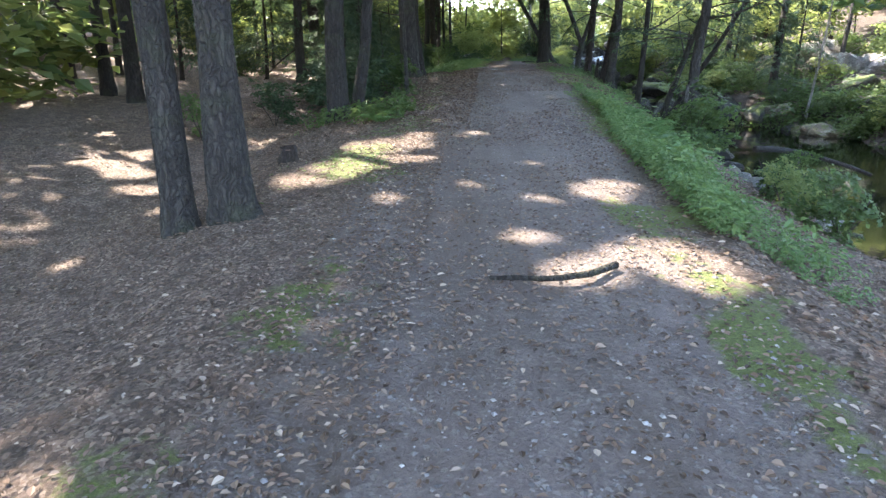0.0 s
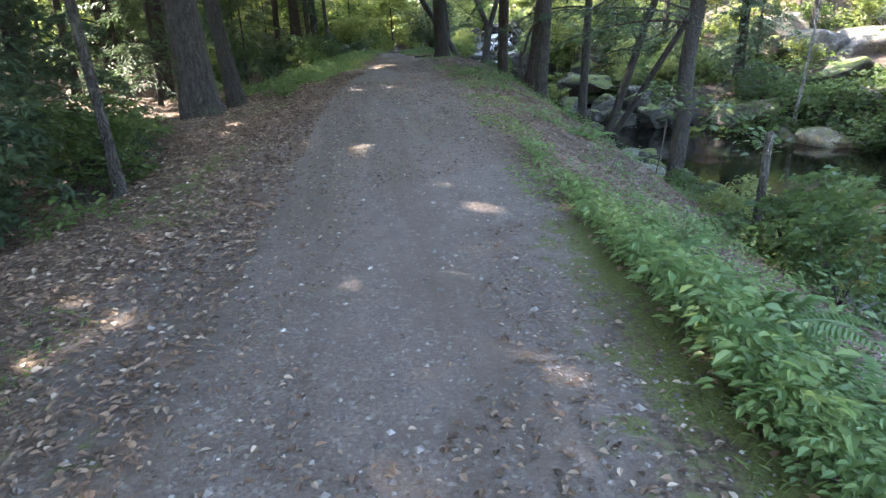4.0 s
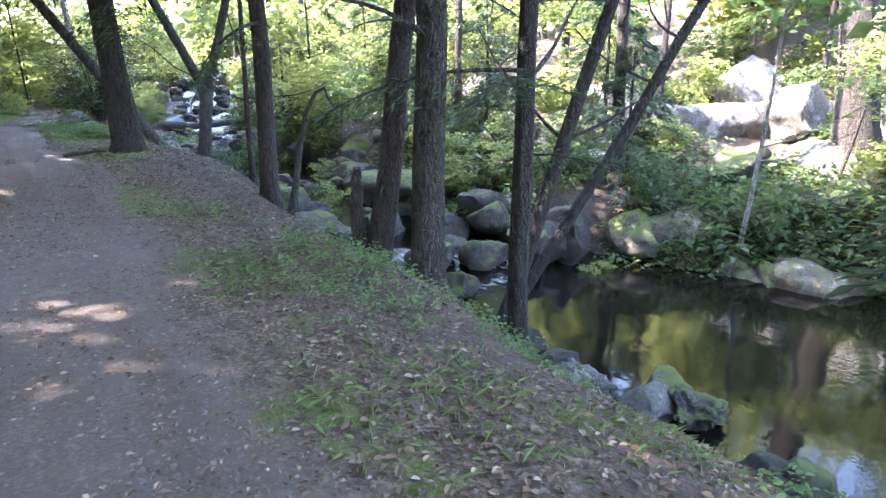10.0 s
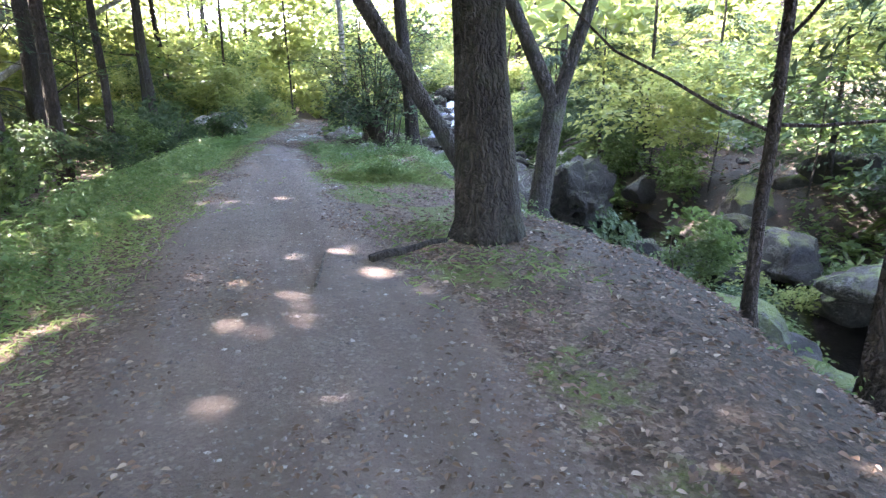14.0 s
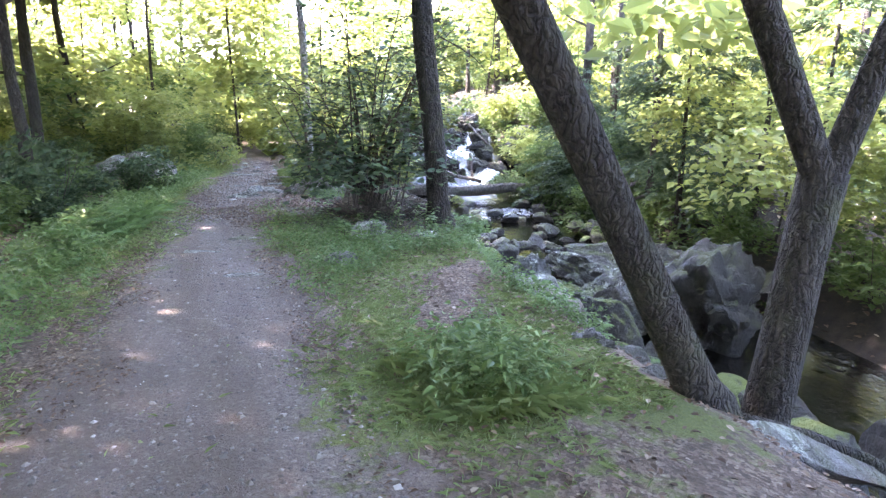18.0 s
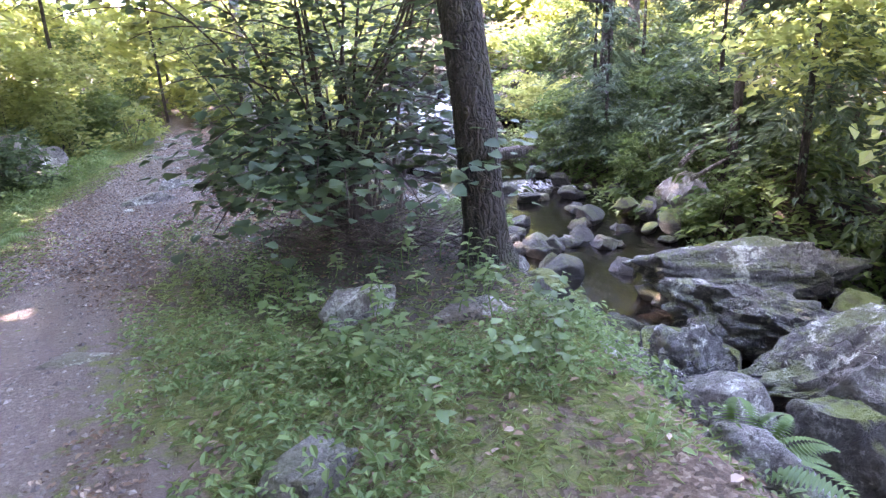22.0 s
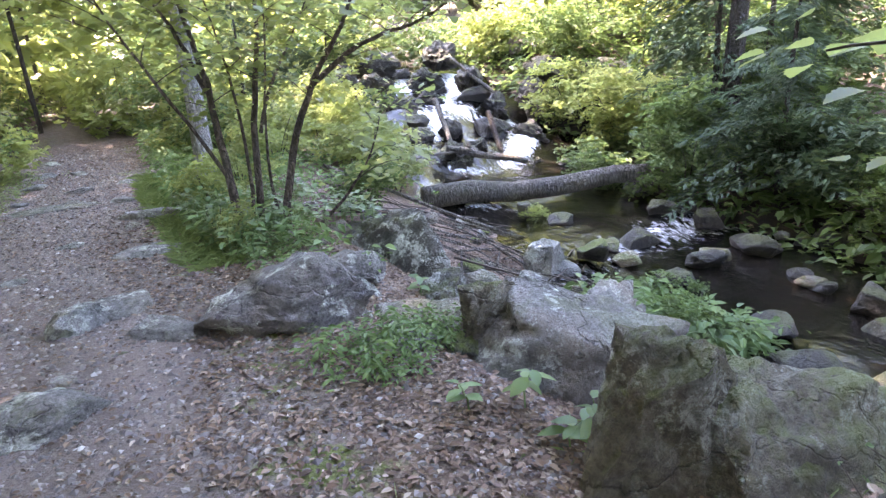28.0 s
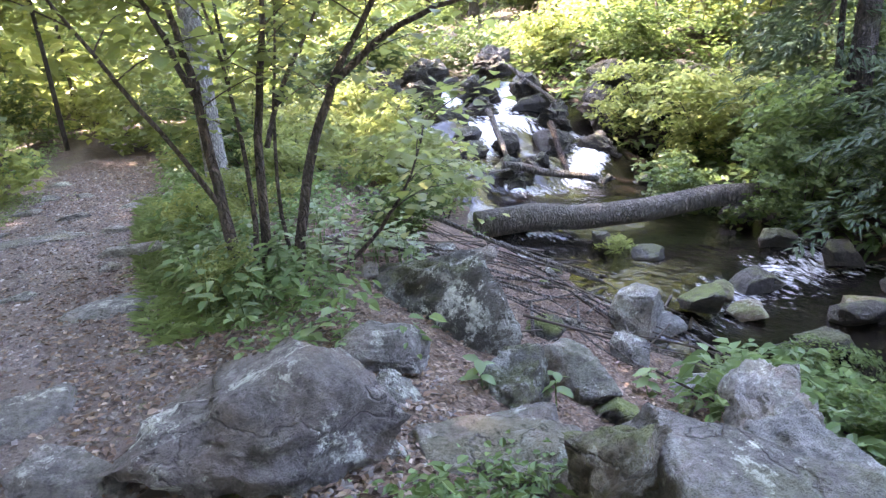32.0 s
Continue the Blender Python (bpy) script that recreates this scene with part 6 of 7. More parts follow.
# bushes at chosen spots
for k, (x, y, s, ms, n) in enumerate((
        (-1.9, 13.3, 0.9, 1, 4), (-1.3, 14.6, 0.8, 0, 4), (-2.6, 15.2, 1.0, 1, 4), (-1.4, 16.4, 0.6, 0, 3), (-3.2, 11.8, 0.7, 1, 3), (-4.0, 10.2, 0.6, 0, 3), (-2.8, 22.0, 0.8, 1, 3),
        (5.6, 13.2, 0.9, 0, 4), (5.0, 12.0, 0.6, 0, 3), (6.2, 14.8, 0.7, 2, 3), (6.0, 10.6, 0.7, 0, 3), (5.2, 8.8, 0.6, 2, 3), (4.6, 6.6, 0.6, 0, 3), (4.4, 4.4, 0.6, 0, 3), (7.0, 17.4, 0.5, 0, 3),
        (7.8, 33.2, 0.8, 1, 4), (8.3, 34.4, 0.7, 0, 4), (7.4, 32.2, 0.6, 0, 3), (9.3, 33.4, 0.8, 1, 4), (0.6, 49.2, 1.5, 1, 6), (1.2, 46.8, 1.3, 1, 5), (0.2, 44.4, 1.2, 0, 5), (2.4, 49.6, 1.0, 1, 4),
        (-0.5, 40.0, 1.0, 1, 4), (-0.2, 36.2, 1.0, 0, 4), (-1.2, 33.0, 1.1, 1, 4), (-2.4, 29.0, 1.0, 0, 4), (10.6, 47.0, 0.45, 0, 3), (9.7, 46.2, 0.4, 0, 3), (12.5, 43.4, 0.7, 0, 4), (12.8, 40.6, 0.9, 0, 4),
        (14.1, 46.9, 1.0, 1, 6), (13.9, 49.0, 0.9, 0, 5), (14.8, 44.4, 1.1, 1, 5), (13.6, 50.6, 0.9, 0, 5), (14.6, 49.6, 1.1, 0, 6), (15.6, 51.6, 1.3, 2, 6), (14.4, 47.6, 1.0, 1, 5), (16.4, 48.6, 1.3, 0, 6), (15.2, 45.6, 1.1, 1, 5), (13.6, 45.6, 0.8, 0, 4), (15.8, 53.2, 1.2, 2, 6),
        (10.6, 53.6, 0.9, 2, 5), (9.8, 52.6, 0.8, 2, 4), (10.9, 56.2, 1.1, 2, 5), (9.2, 54.0, 0.9, 2, 4), (8.4, 52.8, 0.8, 2, 4), (11.4, 50.0, 0.4, 2, 3), (6.9, 50.8, 0.45, 2, 4), (7.4, 51.4, 0.55, 2, 4), (6.5, 49.2, 0.32, 2, 3),
        (16.8, 20.5, 0.55, 2, 4), (16.0, 18.0, 0.55, 2, 4), (15.6, 15.4, 0.7, 2, 4), (17.6, 22.5, 0.5, 2, 4), (14.6, 29.0, 0.9, 0, 4), (13.2, 33.8, 0.9, 1, 4), (12.6, 38.2, 0.9, 0, 4), (14.4, 12.4, 1.1, 0, 5), (13.4, 9.0, 1.1, 0, 5), (12.4, 5.0, 1.1, 0, 5))):
    bush(x, y, s, k, [(BUSHFAR if x > 11.5 and y < 44 else BUSHY)[ms]], ("leafy green shrub", "dark green shrub in the shade", "light green shrub")[ms] + (" on the bank" if x > crest_x(y) else " by the trail"), n)

for k, (x, y, s_) in enumerate(((11.9, 32.6, 0.7), (12.4, 30.9, 0.7), (11.4, 33.2, 0.6), (13.2, 30.2, 0.8), (9.3, 32.6, 0.6), (10.4, 33.6, 0.7), (11.9, 30.0, 0.6), (9.1, 35.2, 0.6), (11.2, 35.4, 0.7), (13.0, 32.6, 0.9), (14.2, 31.6, 0.9), (12.4, 26.4, 0.4), (14.6, 26.8, 0.7), (16.2, 22.0, 0.45), (15.0, 14.6, 0.6), (18.4, 23.4, 0.8), (20.6, 25.6, 0.8), (17.6, 28.4, 0.7), (22.6, 26.8, 1.1), (24.4, 27.6, 1.3), (19.8, 30.0, 1.1), (18.0, 32.6, 1.2), (25.6, 25.2, 1.2), (21.0, 29.6, 1.2), (23.0, 30.4, 1.4), (16.2, 34.2, 1.1), (9.0, 50.8, 0.6), (10.2, 52.0, 0.6), (11.0, 54.4, 0.8), (10.2, 55.0, 0.9))):
    bush(x, y, s_, 700 + k, [(BUSHFAR if x > 15 else BUSHY)[(0, 2, 0, 2)[k % 4]]], "leafy green shrub among the rocks" if k % 2 == 0 else "light green shrub among the rocks", 4, 3)

# hemlocks
for k, (x, y, h) in enumerate(((-1.75, 13.6, 2.3), (-2.3, 14.8, 2.8), (-1.5, 15.6, 1.8), (-2.9, 17.0, 3.0), (14.0, 47.6, 3.6), (14.6, 45.2, 4.0), (15.2, 49.4, 4.2), (12.9, 42.4, 4.4), (15.4, 43.6, 5.0), (16.6, 49.2, 4.6), (16.5, 42.0, 5.0), (14.0, 36.0, 4.2), (15.6, 33.4, 4.4), (14.8, 27.6, 3.6), (-3.2, 24.5, 4.6), (-5.0, 27.5, 5.0), (-6.4, 23.0, 5.0),
                               (-4.2, 31.5, 4.5), (-2.9, 35.0, 4.2), (-4.4, 38.6, 4.6), (-2.4, 42.4, 4.0), (-8.5, 20.5, 5.0), (-9.5, 26.0, 5.4), (-1.6, 28.2, 3.2), (18.0, 38.0, 5), (17.0, 30.0, 4.6), (9.6, 57.4, 3.4), (-6.6, 34.0, 5), (-8.0, 30.0, 5.2), (-5.5, 44.5, 5))):
    hemlock(x, y, h, k)

# young trees through the woods, thickest on the far bank and ahead
count = 0
for k in range(1400):
    x, y = rs.uniform(-30, 44), rs.uniform(4, 95)
    side = x > creek_x(y) + creek_w(y) + 1.0
    ahead = y > 56 and not (left_x(y) - 0.8 < x < right_x(y) + 0.8) and abs(x - creek_x(y)) > creek_w(y) + 0.6
    leftw = x < left_x(y) - (9 if y < 22 else 4)
    if not (side or ahead or leftw) or count > 230:
        continue
    if leftw and y < 22 and rs.rand() < 0.75:
        continue
    if leftw and rs.rand() < 0.3:
        continue
    count += 1
    h = rs.uniform(2.2, 5.5)
    far = abs(x - 6) > 14 or y > 60
    # nearer trees on the far bank and ahead get mostly sunlit leaf copies
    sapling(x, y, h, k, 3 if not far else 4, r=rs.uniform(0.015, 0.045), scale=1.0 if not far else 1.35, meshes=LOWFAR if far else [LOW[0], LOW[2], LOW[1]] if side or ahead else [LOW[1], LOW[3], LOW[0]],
            label="slender young tree with light green leaves" if side or ahead else "young tree with green leaves in the shade")

# shrubs that close the view where the trail turns away
for k in range(150):
    y = rs.uniform(54.5, 74)
    x = rs.uniform(-14, 13)
    if y < 58 and left_x(y) - 0.4 < x < right_x(y) + 0.4 or abs(x - creek_x(y)) < creek_w(y) + 0.8:
        continue
    bush(x, y, rs.uniform(0.8, 1.5), 300 + k, [BUSHFAR[(0, 2, 2)[k % 3]]], "light green shrub at the end of the trail" if k % 3 else "leafy green shrub at the end of the trail", 3, 2)
# shrubs and dead branches in the wood beside the trail
for k in range(70):
    y = rs.uniform(23, 54)
    x = left_x(y) - rs.uniform(2.2, 9)
    bush(x, y, rs.uniform(0.6, 1.2), 500 + k, [BUSHFAR[(0, 1, 0)[k % 3]]], "dark green shrub in the shade" if k % 3 == 1 else "leafy green shrub in the wood", 3, 2)


def plant(x, y, h, leaves, size, seed, mat, label):
    """A broad-leaved plant: one stem and whorls of leaves."""
    r = np.random.RandomState(seed)
    root = thing("plant", x, y, float(height(x, y)), label, "plant", "broad-leaved plants")
    p = np.array([(0, 0, -0.03), (r.normal(0, 0.02), r.normal(0, 0.02), 0.5 * h), (r.normal(0, 0.04), r.normal(0, 0.04), h)])
    link_mesh("stem", *tube(p, (0.005, 0.004, 0.002), 5), HERB, root)
    a = np.arange(leaves) * 2.4
    t = np.linspace(0.45, 1.0, leaves)
    base = np.stack([np.interp(t * h, p[:, 2], p[:, k]) for k in range(3)], 1)
    d = np.stack((np.cos(a), np.sin(a), r.normal(0.05, 0.15, leaves)), 1)
    up = np.tile((0.0, 0, 1), (leaves, 1)) + r.normal(0, 0.15, (leaves, 3))
    L = size * r.uniform(0.75, 1.2, leaves)
    v, f = broad_leaves(base, d, up, L, 0.55 * L, 0.25, False)
    link_mesh("leaves", v, f, mat, root, smooth_shade=True)


for k, (x, y) in enumerate(((6.47, 45.49), (6.7, 45.35), (6.64, 44.86), (6.57, 48.62), (6.74, 47.93), (7.91, 47.26), (6.63, 45.0), (8.9, 47.4), (9.2, 47.0), (7.5, 47.4), (6.1, 44.3), (5.8, 44.0))):
    plant(x, y, (0.14, 0.2, 0.26)[k % 3], 7 + k % 4, 0.12, 40 + k, HERB, "small bright green plant with a whorl of pointed leaves")
for k in range(46):
    x, y = rs.uniform(5.2, 7.0), rs.uniform(39.2, 41.6)
    plant(x, y, rs.uniform(0.18, 0.36), 9, 0.085, 90 + k, HERB if k % 3 else LEAF, "shin-high plant with pointed green leaves in the shade")
# plants under the bush, its shade painted in by the darker leaf colour
for k in range(40):
    x, y = rs.uniform(5.4, 7.8), rs.uniform(41.0, 43.5)
    plant(x, y, rs.uniform(0.08, 0.18), 7, 0.07, 190 + k, LEAF_DARK, "low plant under the bush, leaf colour darkened for its shade")
for k in range(110):
    x, y = rs.uniform(6.35, 8.3), rs.uniform(48.5, 50.6)
    if y < 48.9 and x > 7.3:
        continue
    plant(x, y, rs.uniform(0.16, 0.5), 9, 0.11, 390 + k, HERB if k % 4 else LEAF, "knee-high plant with pointed green leaves at the foot of the shrub")
# shrubs that close the slopes beyond the creek
for k in range(44):
    x, y = (rs.uniform(17.2, 23), rs.uniform(44, 53)) if k % 2 else (rs.uniform(20, 32), rs.uniform(58, 74))
    bush(x, y, rs.uniform(0.9, 1.5), 1200 + k, [BUSHFAR[(0, 1, 0)[k % 3]]], "leafy green shrub on the slope beyond the creek" if k % 3 != 1 else "dark green shrub on the slope beyond the creek", 4, 2)
# cover above the falls and on the far shore of the pool
for k, (x, y, s_) in enumerate(((13.6, 60.6, 1.3), (12.0, 59.8, 1.2), (15.2, 61.2, 1.4), (16.6, 59.6, 1.3), (14.4, 62.6, 1.6), (11.0, 58.4, 1.1), (17.2, 57.4, 1.2), (17.4, 55.2, 1.1), (15.3, 16.4, 0.9), (15.5, 18.4, 1.0), (15.6, 20.4, 1.0), (15.3, 22.2, 0.8), (14.8, 14.2, 1.0), (16.6, 21.4, 1.2), (16.8, 19.2, 1.3), (16.4, 17.0, 1.3), (15.2, 24.6, 0.6), (14.0, 11.0, 1.1), (12.9, 7.0, 1.1))):
    bush(x, y, s_, 800 + k, [BUSHFAR[(0, 1, 2, 0)[k % 4]]], "leafy shrub overhanging the water" if y < 30 else "light green shrub above the falls", 5, 3)

# ---- small growth and litter ----
rs = np.random.RandomState(33)


def scatter(n, y0, y1, pick):
    """Random places along the trail; pick gives x from y and random numbers."""
    y = rs.uniform(y0, y1, n)
    return pick(y), y


def stuff(name, v, f, mat, label, category):
    return tagged(link_mesh(name, v, f, mat), label, category, kind="stuff")


def herbs(x, y, h, leaves, size):
    n = len(x)
    z = height(x, y)
    k = np.repeat(np.arange(n), leaves)
    a = rs.uniform(0, 6.283, n * leaves)
    hh = h[k] * rs.uniform(0.25, 1.0, n * leaves)
    out = rs.uniform(0.02, 0.5, n * leaves) * h[k]
    base = np.stack((x[k] + out * np.cos(a), y[k] + out * np.sin(a), z[k] + hh), 1)
    d = np.stack((np.cos(a), np.sin(a), rs.normal(-0.1, 0.3, n * leaves)), 1)
    up = np.stack((rs.normal(0, 0.3, n * leaves), rs.normal(0, 0.3, n * leaves), np.ones(n * leaves)), 1)
    L = size * rs.uniform(0.5, 1.35, n * leaves) * np.clip(h[k] / 0.25, 0.6, 1.5)
    return oval_leaves(base, d, up, L, L * rs.uniform(0.45, 0.65, n * leaves), 0.16, 0.18)


def grass(x, y, h):
    z = height(x, y)
    n = len(x)
    a = rs.uniform(0, 6.283, n)
    d = np.stack((np.cos(a), np.sin(a), rs.uniform(0.3, 1.3, n)), 1)
    up = np.stack((np.cos(a), np.sin(a), 1.5 * np.ones(n)), 1)
    return blades(np.stack((x, y, z - 0.008), 1), d, up, h, 0.003 + 0.03 * h, 0.0, 0.4)


def off_trail(x, y):
    """Past the ragged right edge of the gravel."""
    return x - right_x(y) + 0.9 * (fbm(x, y, 0.8, 3, 51) - 0.44) > rs.uniform(-0.2, 0.25, len(x))


def keep(x, y, m):
    return x[m], y[m]


# lush herbs along the crest of the bank, first stretch
x, y = scatter(5200, 1.0, 15.5, lambda y: right_x(y) + 0.15 + np.abs(rs.normal(0.35, 0.42, len(y))))
x, y = keep(x, y, fbm(x, y, 0.8, 2, 3) + 0.45 * smooth(3.6, 6.4, y + 0.5 * (x - 2)) - 0.25 * smooth(9, 14, y) > 0.56)
stuff("bank_herbs", *herbs(x, y, rs.uniform(0.06, 0.22, len(x)) + 0.5 * smooth(0.3, 0.65, fbm(x, y, 1.1, 2, 71)) * rs.rand(len(x)) * 0.5, 14, 0.056), HERB, "dense bright green low herbs along the bank", "undergrowth")
# thin cover further on
x, y = scatter(5200, 12, 34, lambda y: right_x(y) + rs.uniform(0.0, 3.0, len(y)))
x, y = keep(x, y, fbm(x, y, 0.75, 3, 8) + rs.normal(0, 0.04, len(y)) > 0.53)
stuff("slope_herbs", *herbs(x, y, rs.uniform(0.05, 0.22, len(x)), 9, 0.06), HERB, "scattered green herbs on the leafy slope", "undergrowth")
# the shelf beyond the stout tree
x, y = scatter(6200, 33.5, 46.5, lambda y: rs.uniform(right_x(y) - 0.3, crest_x(y) + 0.5))
x, y = keep(x, y, (fbm(x, y, 0.6, 3, 14) + 0.3 * smooth(37.5, 40, y) - 0.5 * ((np.abs((x - 5.35) * 0.87 - (y - 37.0) * 0.5) < 0.3) & (y > 36.8) & (y < 38.5)) - 0.4 * (y > 44.2) - 0.35 * (y < 35.3) - 0.3 * ((x > 5.2) & (y < 36.4)) - 0.5 * (np.hypot(x - 6.3, (y - 42.2) * 0.8) < 1.8) > 0.47))
x, y = keep(x, y, off_trail(x, y))
stuff("shelf_herbs", *herbs(x, y, rs.uniform(0.05, 0.24, len(x)), 12, 0.055), HERB, "green herbs and seedlings on the shelf above the creek", "undergrowth")
x, y = scatter(190, 35.5, 36.3, lambda y: 5.15 + rs.normal(0, 0.2, len(y)))
stuff("mound_herbs", *herbs(x, y, rs.uniform(0.12, 0.34, len(x)), 12, 0.05), HERB, "mound of bright green plants at the trail edge", "undergrowth")
x, y = scatter(260, 40.6, 42.6, lambda y: rs.uniform(4.95, 5.75, len(y)))
x, y = keep(x, y, off_trail(x, y))
stuff("herbs_by_the_bush", *herbs(x, y, rs.uniform(0.04, 0.16, len(x)), 10, 0.045), HERB, "low green herbs between the trail and the large bush", "undergrowth")
# herbs under the bush take the dark leaf colour to paint its shade
x, y = scatter(290, 40.6, 43.4, lambda y: rs.uniform(5.3, 7.6, len(y)))
stuff("shade_herbs", *herbs(x, y, rs.uniform(0.06, 0.2, len(x)), 8, 0.05), LEAF_DARK, "low dark green herbs in the shade of the large bush", "undergrowth")
# grass on the verges
x, y = scatter(80000, 22, 56, lambda y: left_x(y) - rs.normal(0.45, 0.5, len(y)))
x, y = keep(x, y, fbm(x, y, 0.9, 3, 5) + 0.14 * smooth(25, 29, y) - 0.35 * smooth(-0.1, 0.5, x - left_x(y)) + rs.normal(0, 0.05, len(y)) > 0.42)
stuff("verge_grass", *grass(x, y, rs.uniform(0.025, 0.085, len(x))), GRASS, "soft green grass along the trail verge", "grass")
x, y = scatter(52000, 33.5, 46, lambda y: rs.uniform(right_x(y) - 0.4, crest_x(y) + 0.2))
x, y = keep(x, y, (fbm(x, y, 0.7, 2, 6) + rs.normal(0, 0.05, len(y)) - 0.3 * (y < 35.3) - 0.35 * ((x > 5.3) & (y < 36.2)) > 0.22) & ~((np.abs((x - 5.35) * 0.87 - (y - 37.0) * 0.5) < 0.16 + 0.16 * rs.rand(len(y))) & (y > 36.8) & (y < 38.5) & (x > 5.1)) & (y < 44.5 + rs.rand(len(y))) & ((y < 40.9) | (x < 5.1) | (rs.rand(len(y)) < 0.08)))
x, y = keep(x, y, off_trail(x, y))
stuff("shelf_grass", *grass(x, y, rs.uniform(0.025, 0.085, len(x))), GRASS, "short green grass beside the trail", "grass")
x, y = scatter(4500, 35.45, 36.3, lambda y: 5.15 + rs.normal(0, 0.2, len(y)))
stuff("tall_grass", *grass(x, y, rs.uniform(0.06, 0.2, len(x))), GRASS, "clump of tall bright grass at the bank", "grass")
x, y = scatter(16000, 5, 24, lambda y: np.where(rs.rand(len(y)) < 0.5, left_x(y) - np.abs(rs.normal(0.1, 0.4, len(y))), right_x(y) + np.abs(rs.normal(0.1, 0.35, len(y)))))
x, y = keep(x, y, fbm(x, y, 0.7, 2, 7) > 0.46)
stuff("thin_grass", *grass(x, y, rs.uniform(0.025, 0.07, len(x))), GRASS, "thin short grass and moss at the trail edge", "grass")
x, y = scatter(30000, 12, 34, lambda y: right_x(y) + rs.uniform(-0.15, 2.4, len(y)))
x, y = keep(x, y, fbm(x, y, 0.6, 3, 47) + rs.normal(0, 0.05, len(y)) > 0.59)
stuff("bank_grass", *grass(x, y, rs.uniform(0.03, 0.11, len(x))), GRASS, "thin grass on the creek bank", "grass")
x, y = scatter(9000, 48.6, 54, lambda y: right_x(y) + np.abs(rs.normal(0.2, 0.5, len(y))))
stuff("far_grass", *grass(x, y, rs.uniform(0.05, 0.16, len(x))), GRASS, "tall green grass by the boulders", "grass")
x, y = scatter(2600, 6, 48, lambda y: creek_x(y) + creek_w(y) + rs.uniform(-0.1, 1.6, len(y)))
x, y = keep(x, y, fbm(x, y, 0.6, 2, 29) > 0.42)
stuff("far_shore_herbs", *herbs(x, y, rs.uniform(0.12, 0.45, len(x)), 9, 0.1), LEAF, "dark green plants along the far shore", "undergrowth")
# herbs on the left side, the far bank and ahead
x, y = scatter(2600, 9, 24, lambda y: left_x(y) - 0.2 - np.abs(rs.normal(0.5, 0.8, len(y))))
x, y = keep(x, y, fbm(x, y, 0.55, 2, 12) > 0.48)
stuff("wood_edge_herbs", *herbs(x, y, rs.uniform(0.08, 0.3, len(x)), 9, 0.08), LEAF, "dark green herbs at the edge of the wood", "undergrowth")
x, y = scatter(5200, 24, 54, lambda y: left_x(y) - 0.3 - np.abs(rs.normal(0, 1.3, len(y))))
stuff("verge_herbs", *herbs(x, y, rs.uniform(0.05, 0.34, len(x)) * (0.4 + 0.6 * smooth(0.2, 1.2, left_x(y) - x)), 10, 0.075), HERB, "green plants behind the grass verge", "undergrowth")
x, y = scatter(9500, 3, 62, lambda y: creek_x(y) + creek_w(y) + 0.25 + np.abs(rs.normal(0, 3.8, len(y))))
x, y = keep(x, y, fbm(x, y, 0.4, 2, 19) > 0.33)
stuff("far_bank_herbs", *herbs(x, y, rs.uniform(0.15, 0.6, len(x)), 9, 0.13), LEAF, "light green undergrowth on the far bank", "undergrowth")
x, y = scatter(2600, 47.5, 62, lambda y: np.where(rs.rand(len(y)) < 0.6, right_x(y) + 0.3 + np.abs(rs.normal(0, 1.6, len(y))), left_x(y) - 0.4 - np.abs(rs.normal(0, 2.5, len(y)))))
x, y = keep(x, y, (x < creek_x(y) - creek_w(y) - 0.5) & ~((x > 7.2) & (y < 50.6)))
stuff("herbs_by_the_falls", *herbs(x, y, rs.uniform(0.1, 0.4, len(x)), 11, 0.07), HERB, "bright green plants beside the falls", "undergrowth")
x, y = scatter(500, 45.8, 47.4, lambda y: 9.9 + rs.normal(0, 0.35, len(y)))
stuff("creekside_plants", *herbs(x, y, rs.uniform(0.15, 0.45, len(x)), 8, 0.08), HERB, "clump of fresh green plants by the water", "undergrowth")


# fallen leaves
def flat_leaves(x, y, size, lift=0.012):
    n = len(x)
    a = rs.uniform(0, 6.283, n)
    d = np.stack((np.cos(a), np.sin(a), rs.normal(0, 0.16, n)), 1)
    up = np.stack((rs.normal(0, 0.22, n), rs.normal(0, 0.22, n), np.ones(n)), 1)
    return oval_leaves(np.stack((x, y, height(x, y) + lift), 1), d, up, size, size * rs.uniform(0.5, 0.75, n), 0.18, 0.12)


x, y = scatter(70000, -1, 26, lambda y: left_x(y) + 0.6 - np.abs(rs.normal(0, 3.2, len(y))))
stuff("leaf_litter", *flat_leaves(x, y, rs.uniform(0.02, 0.058, len(x)) * (0.75 + 0.35 * smooth(6, 14, y))), LITTER, "brown dead leaves covering the forest floor", "fallen leaves")
x, y = scatter(62000, 0, 46, lambda y: rs.uniform(right_x(y) + 0.1, creek_x(y) - creek_w(y)))
x, y = keep(x, y, (y < 33) | (rs.rand(len(y)) < 0.35))
stuff("bank_litter", *flat_leaves(x, y, rs.uniform(0.022, 0.06, len(x))), LITTER, "brown dead leaves on the creek bank", "fallen leaves")
x, y = scatter(52000, 0, 50, lambda y: rs.uniform(left_x(y) - 0.2, right_x(y)))
x, y = keep(x, y, fbm(x, y, 0.5, 3, 25) + 0.22 * (1 - smooth(0.3, 1.7, x - left_x(y))) * (y < 22) + 0.25 * (np.abs(2 * (x - left_x(y)) / (right_x(y) - left_x(y)) - 1)) ** 2 > 0.5)
stuff("trail_leaves", *flat_leaves(x, y, rs.uniform(0.014, 0.042, len(x)), 0.01), LITTER, "scattered dead leaves on the trail", "fallen leaves")
x, y = scatter(7000, 0, 12, lambda y: rs.uniform(left_x(y) - 0.3, right_x(y) + 0.4))
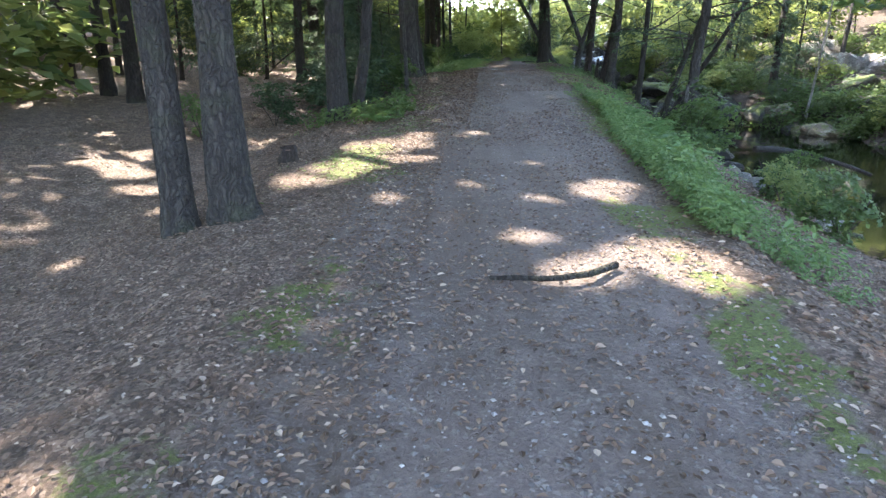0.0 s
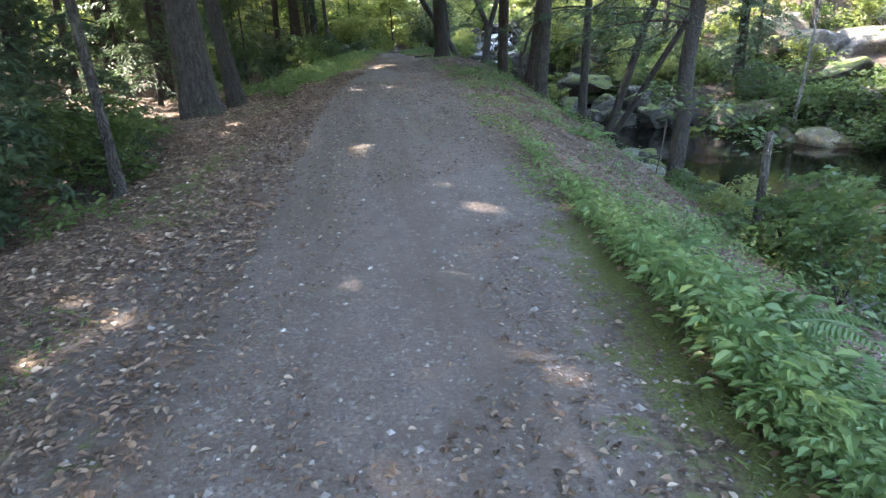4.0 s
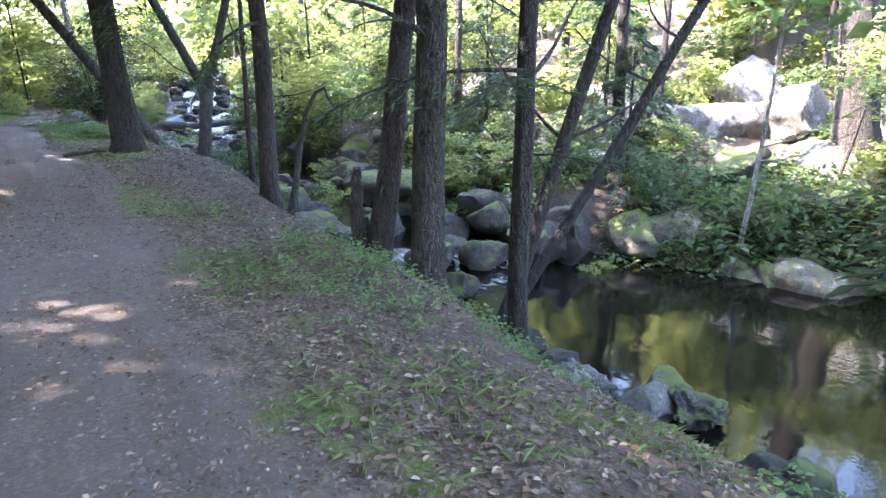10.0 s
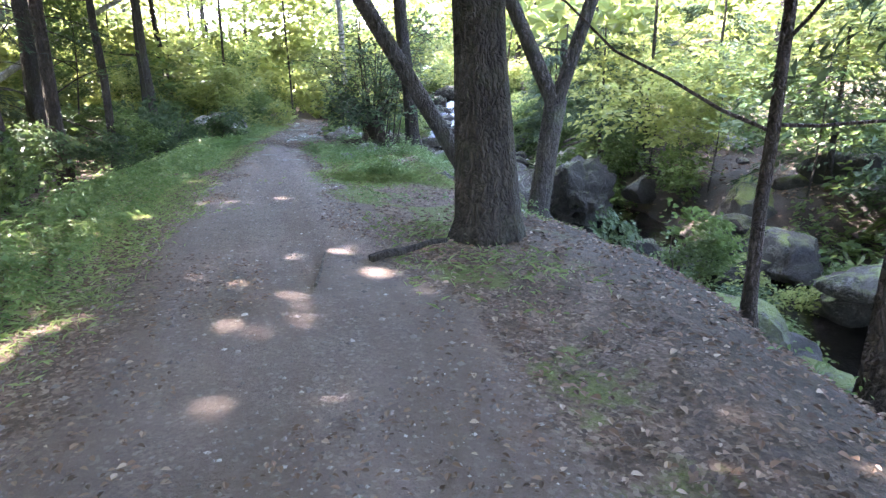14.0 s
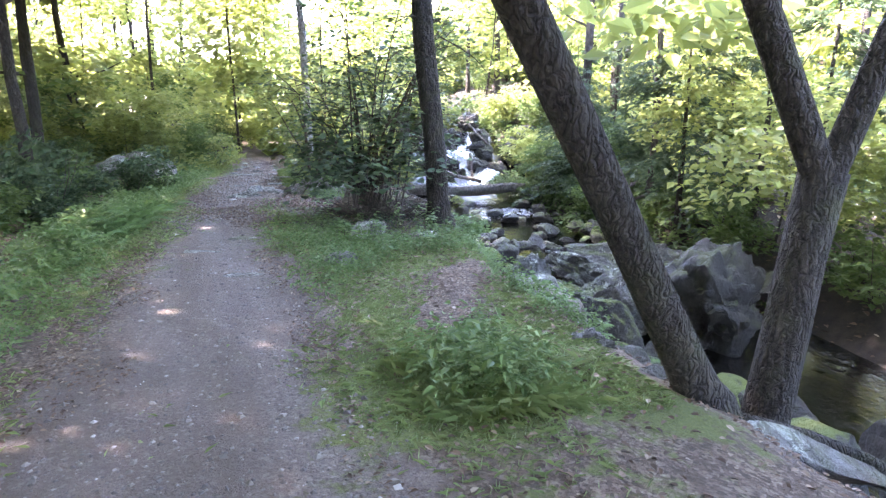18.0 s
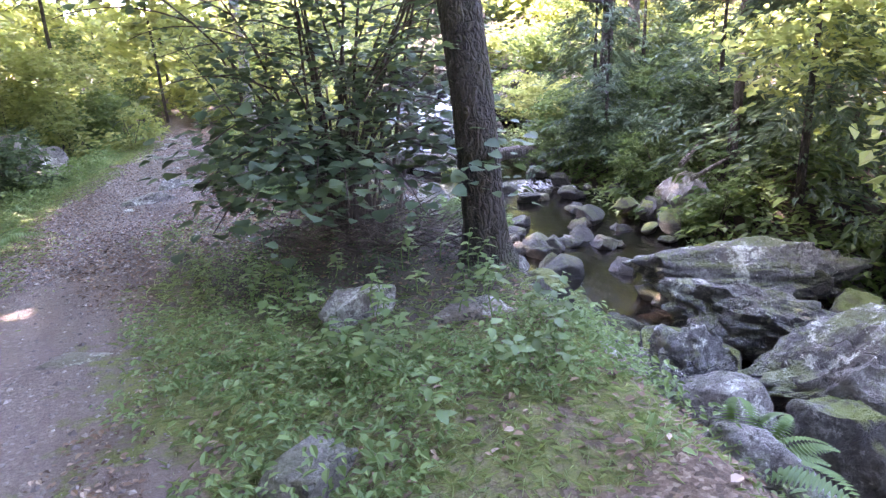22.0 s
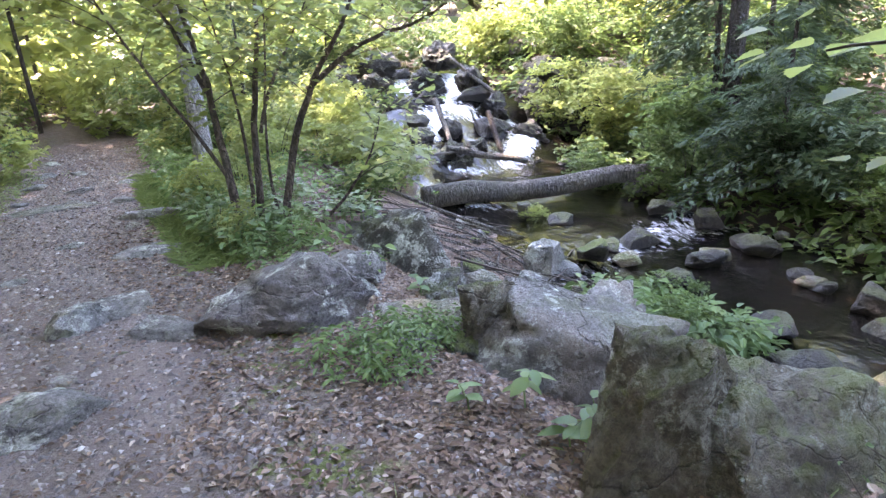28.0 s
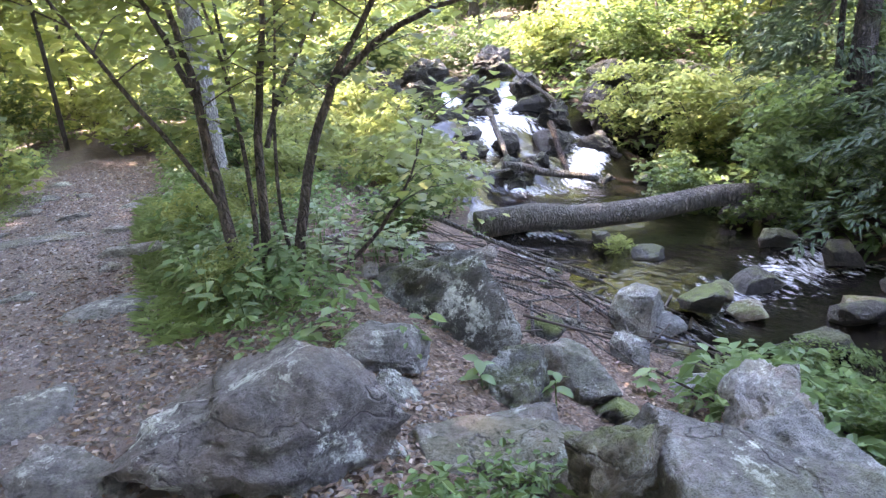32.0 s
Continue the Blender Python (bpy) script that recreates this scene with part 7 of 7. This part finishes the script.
x, y = keep(x, y, fbm(x, y, 0.9, 3, 26) + rs.normal(0, 0.1, len(y)) - 0.02 * y > 0.4)
stuff("trodden_leaves", *flat_leaves(x, y, rs.uniform(0.012, 0.05, len(x)), 0.01), LITTER, "trodden bits of dead leaves on the dark gravel", "fallen leaves")
x, y = scatter(14000, 44, 50.5, lambda y: rs.uniform(right_x(y) - 0.6, crest_x(y) + 2.6))
stuff("litter_by_boulders", *flat_leaves(x, y, rs.uniform(0.02, 0.055, len(x))), LITTER, "dead leaves between the boulders", "fallen leaves")
x, y = scatter(9000, 8, 60, lambda y: creek_x(y) + creek_w(y) + 0.4 + np.abs(rs.normal(0, 4, len(y))))
stuff("far_litter", *flat_leaves(x, y, rs.uniform(0.06, 0.14, len(x))), LITTER, "dead leaves on the far bank", "fallen leaves")


# gravel
def pebbles(x, y, s):
    n = len(x)
    a = rs.uniform(0, 6.283, n)
    c, sn = np.cos(a), np.sin(a)
    e = rs.uniform(0.6, 1.0, n)
    z = height(x, y)
    ring = [(c * s, sn * s), (-sn * s * e, c * s * e), (-c * s * rs.uniform(0.7, 1, n), -sn * s * 0.9), (sn * s * e, -c * s * e)]
    pts = [np.stack((x + u, y + w, z + 0.1 * s), 1) for u, w in ring]
    pts.append(np.stack((x + rs.normal(0, 0.25, n) * s, y + rs.normal(0, 0.25, n) * s, z + s * rs.uniform(0.35, 0.75, n)), 1))
    v = np.stack(pts, 1).reshape(-1, 3)
    i = np.arange(n)[:, None] * 5
    f = np.concatenate([i + (k, (k + 1) % 4, 4) for k in range(4)], 1).reshape(-1, 3)
    return v, f


x, y = scatter(72000, -1, 50, lambda y: rs.uniform(left_x(y) - 0.1, right_x(y) + 0.1))
x, y = keep(x, y, fbm(x, y, 0.8, 3, 61) + rs.normal(0, 0.08, len(y)) > 0.4)
stuff("gravel", *pebbles(x, y, 0.004 + 0.014 * rs.rand(len(x)) ** 3), PEBBLE, "grey and brown gravel loose on the trail", "gravel")
x, y = scatter(9000, 0, 50, lambda y: rs.uniform(left_x(y), right_x(y)))
x, y = keep(x, y, fbm(x, y, 0.6, 3, 62) + rs.normal(0, 0.06, len(y)) > 0.44)
stuff("larger_gravel", *pebbles(x, y, 0.008 + 0.022 * rs.rand(len(x)) ** 2), PEBBLE, "larger loose stones on the trail", "gravel")


x, y = scatter(30000, 42.5, 58, lambda y: rs.uniform(left_x(y) - 0.1, np.minimum(crest_x(y) + 0.4, right_x(y) + 1.2)))
stuff("gravel_by_the_boulders", *pebbles(x, y, 0.007 + 0.024 * rs.rand(len(x)) ** 1.7), PEBBLE, "loose gravel between the boulders", "gravel")
x, y = scatter(15000, 42.5, 59, lambda y: rs.uniform(left_x(y) - 0.1, np.minimum(crest_x(y) + 0.4, right_x(y) + 1.2)))
stuff("trail_litter", *flat_leaves(x, y, rs.uniform(0.015, 0.045, len(x)), 0.012), LITTER, "bits of dead leaves on the gravel", "fallen leaves")


# ferns
def fern_mesh(seed):
    r = np.random.RandomState(seed)
    V, F, k = [], [], 0
    for b in range(9):
        a = b * 0.7 + r.normal(0, 0.2)
        L = r.uniform(0.35, 0.6)
        t = np.linspace(0.1, 1, 22)
        out = np.array((math.cos(a), math.sin(a)))
        stem = np.stack((out[0] * L * t, out[1] * L * t, L * (0.95 * t - 0.75 * t ** 2.2)), 1)
        w = 0.24 * L * np.sin(np.pi * np.clip(t, 0, 1) ** 0.7) + 0.012
        for sgn in (-1, 1):
            d = np.stack((-out[1] * sgn + 0.35 * out[0] + 0 * t, out[0] * sgn + 0.35 * out[1] + 0 * t, -0.2 + 0 * t), 1)
            v, f = blades(stem, d, np.tile((0.0, 0, 1), (len(t), 1)), w, 0.02 + 0.12 * w, 0.1, 0.1)
            V.append(v)
            F.append(f + k)
            k += len(v)
    me = bpy.data.meshes.new("fern")
    me.from_pydata(np.concatenate(V).tolist(), [], np.concatenate(F).tolist())
    me.materials.append(FERN)
    return me


FERNS = [fern_mesh(i) for i in range(3)]
spots = [(2.85, 8.4), (2.95, 8.9), (3.05, 9.3), (3.1, 9.9), (2.7, 7.6), (3.2, 10.6), (4.9, 16.8), (3.35, 11.8), (2.6, 41.6), (2.9, 42.2), (2.5, 42.8), (2.3, 41.0), (2.8, 43.3), (2.2, 40.2), (2.0, 39.4), (2.6, 44.0), (2.75, 42.5), (3.0, 42.9), (3.05, 43.7), (2.45, 41.9), (2.2, 42.3), (3.2, 44.4), (7.2, 38.9), (7.5, 38.2), (7.6, 37.7), (9.9, 38.6), (10.3, 40.4), (-0.9, 9.0), (1.7, 38.2), (1.4, 37.0), (7.4, 33.8), (9.4, 53.0), (9.9, 53.8), (3.0, 8.1), (2.75, 8.1)]
for k, (x, y) in enumerate(spots):
    ob = new("fern", FERNS[k % 3])
    s = rs.uniform(0.75, 1.2)
    ob.matrix_basis = Matrix.LocRotScale((x, y, float(height(x, y)) + 0.02), Euler((0, 0, rs.uniform(0, 6.3))), Vector((s, s, s)))
    tagged(ob, "bright green arching fern", "fern", "ferns")
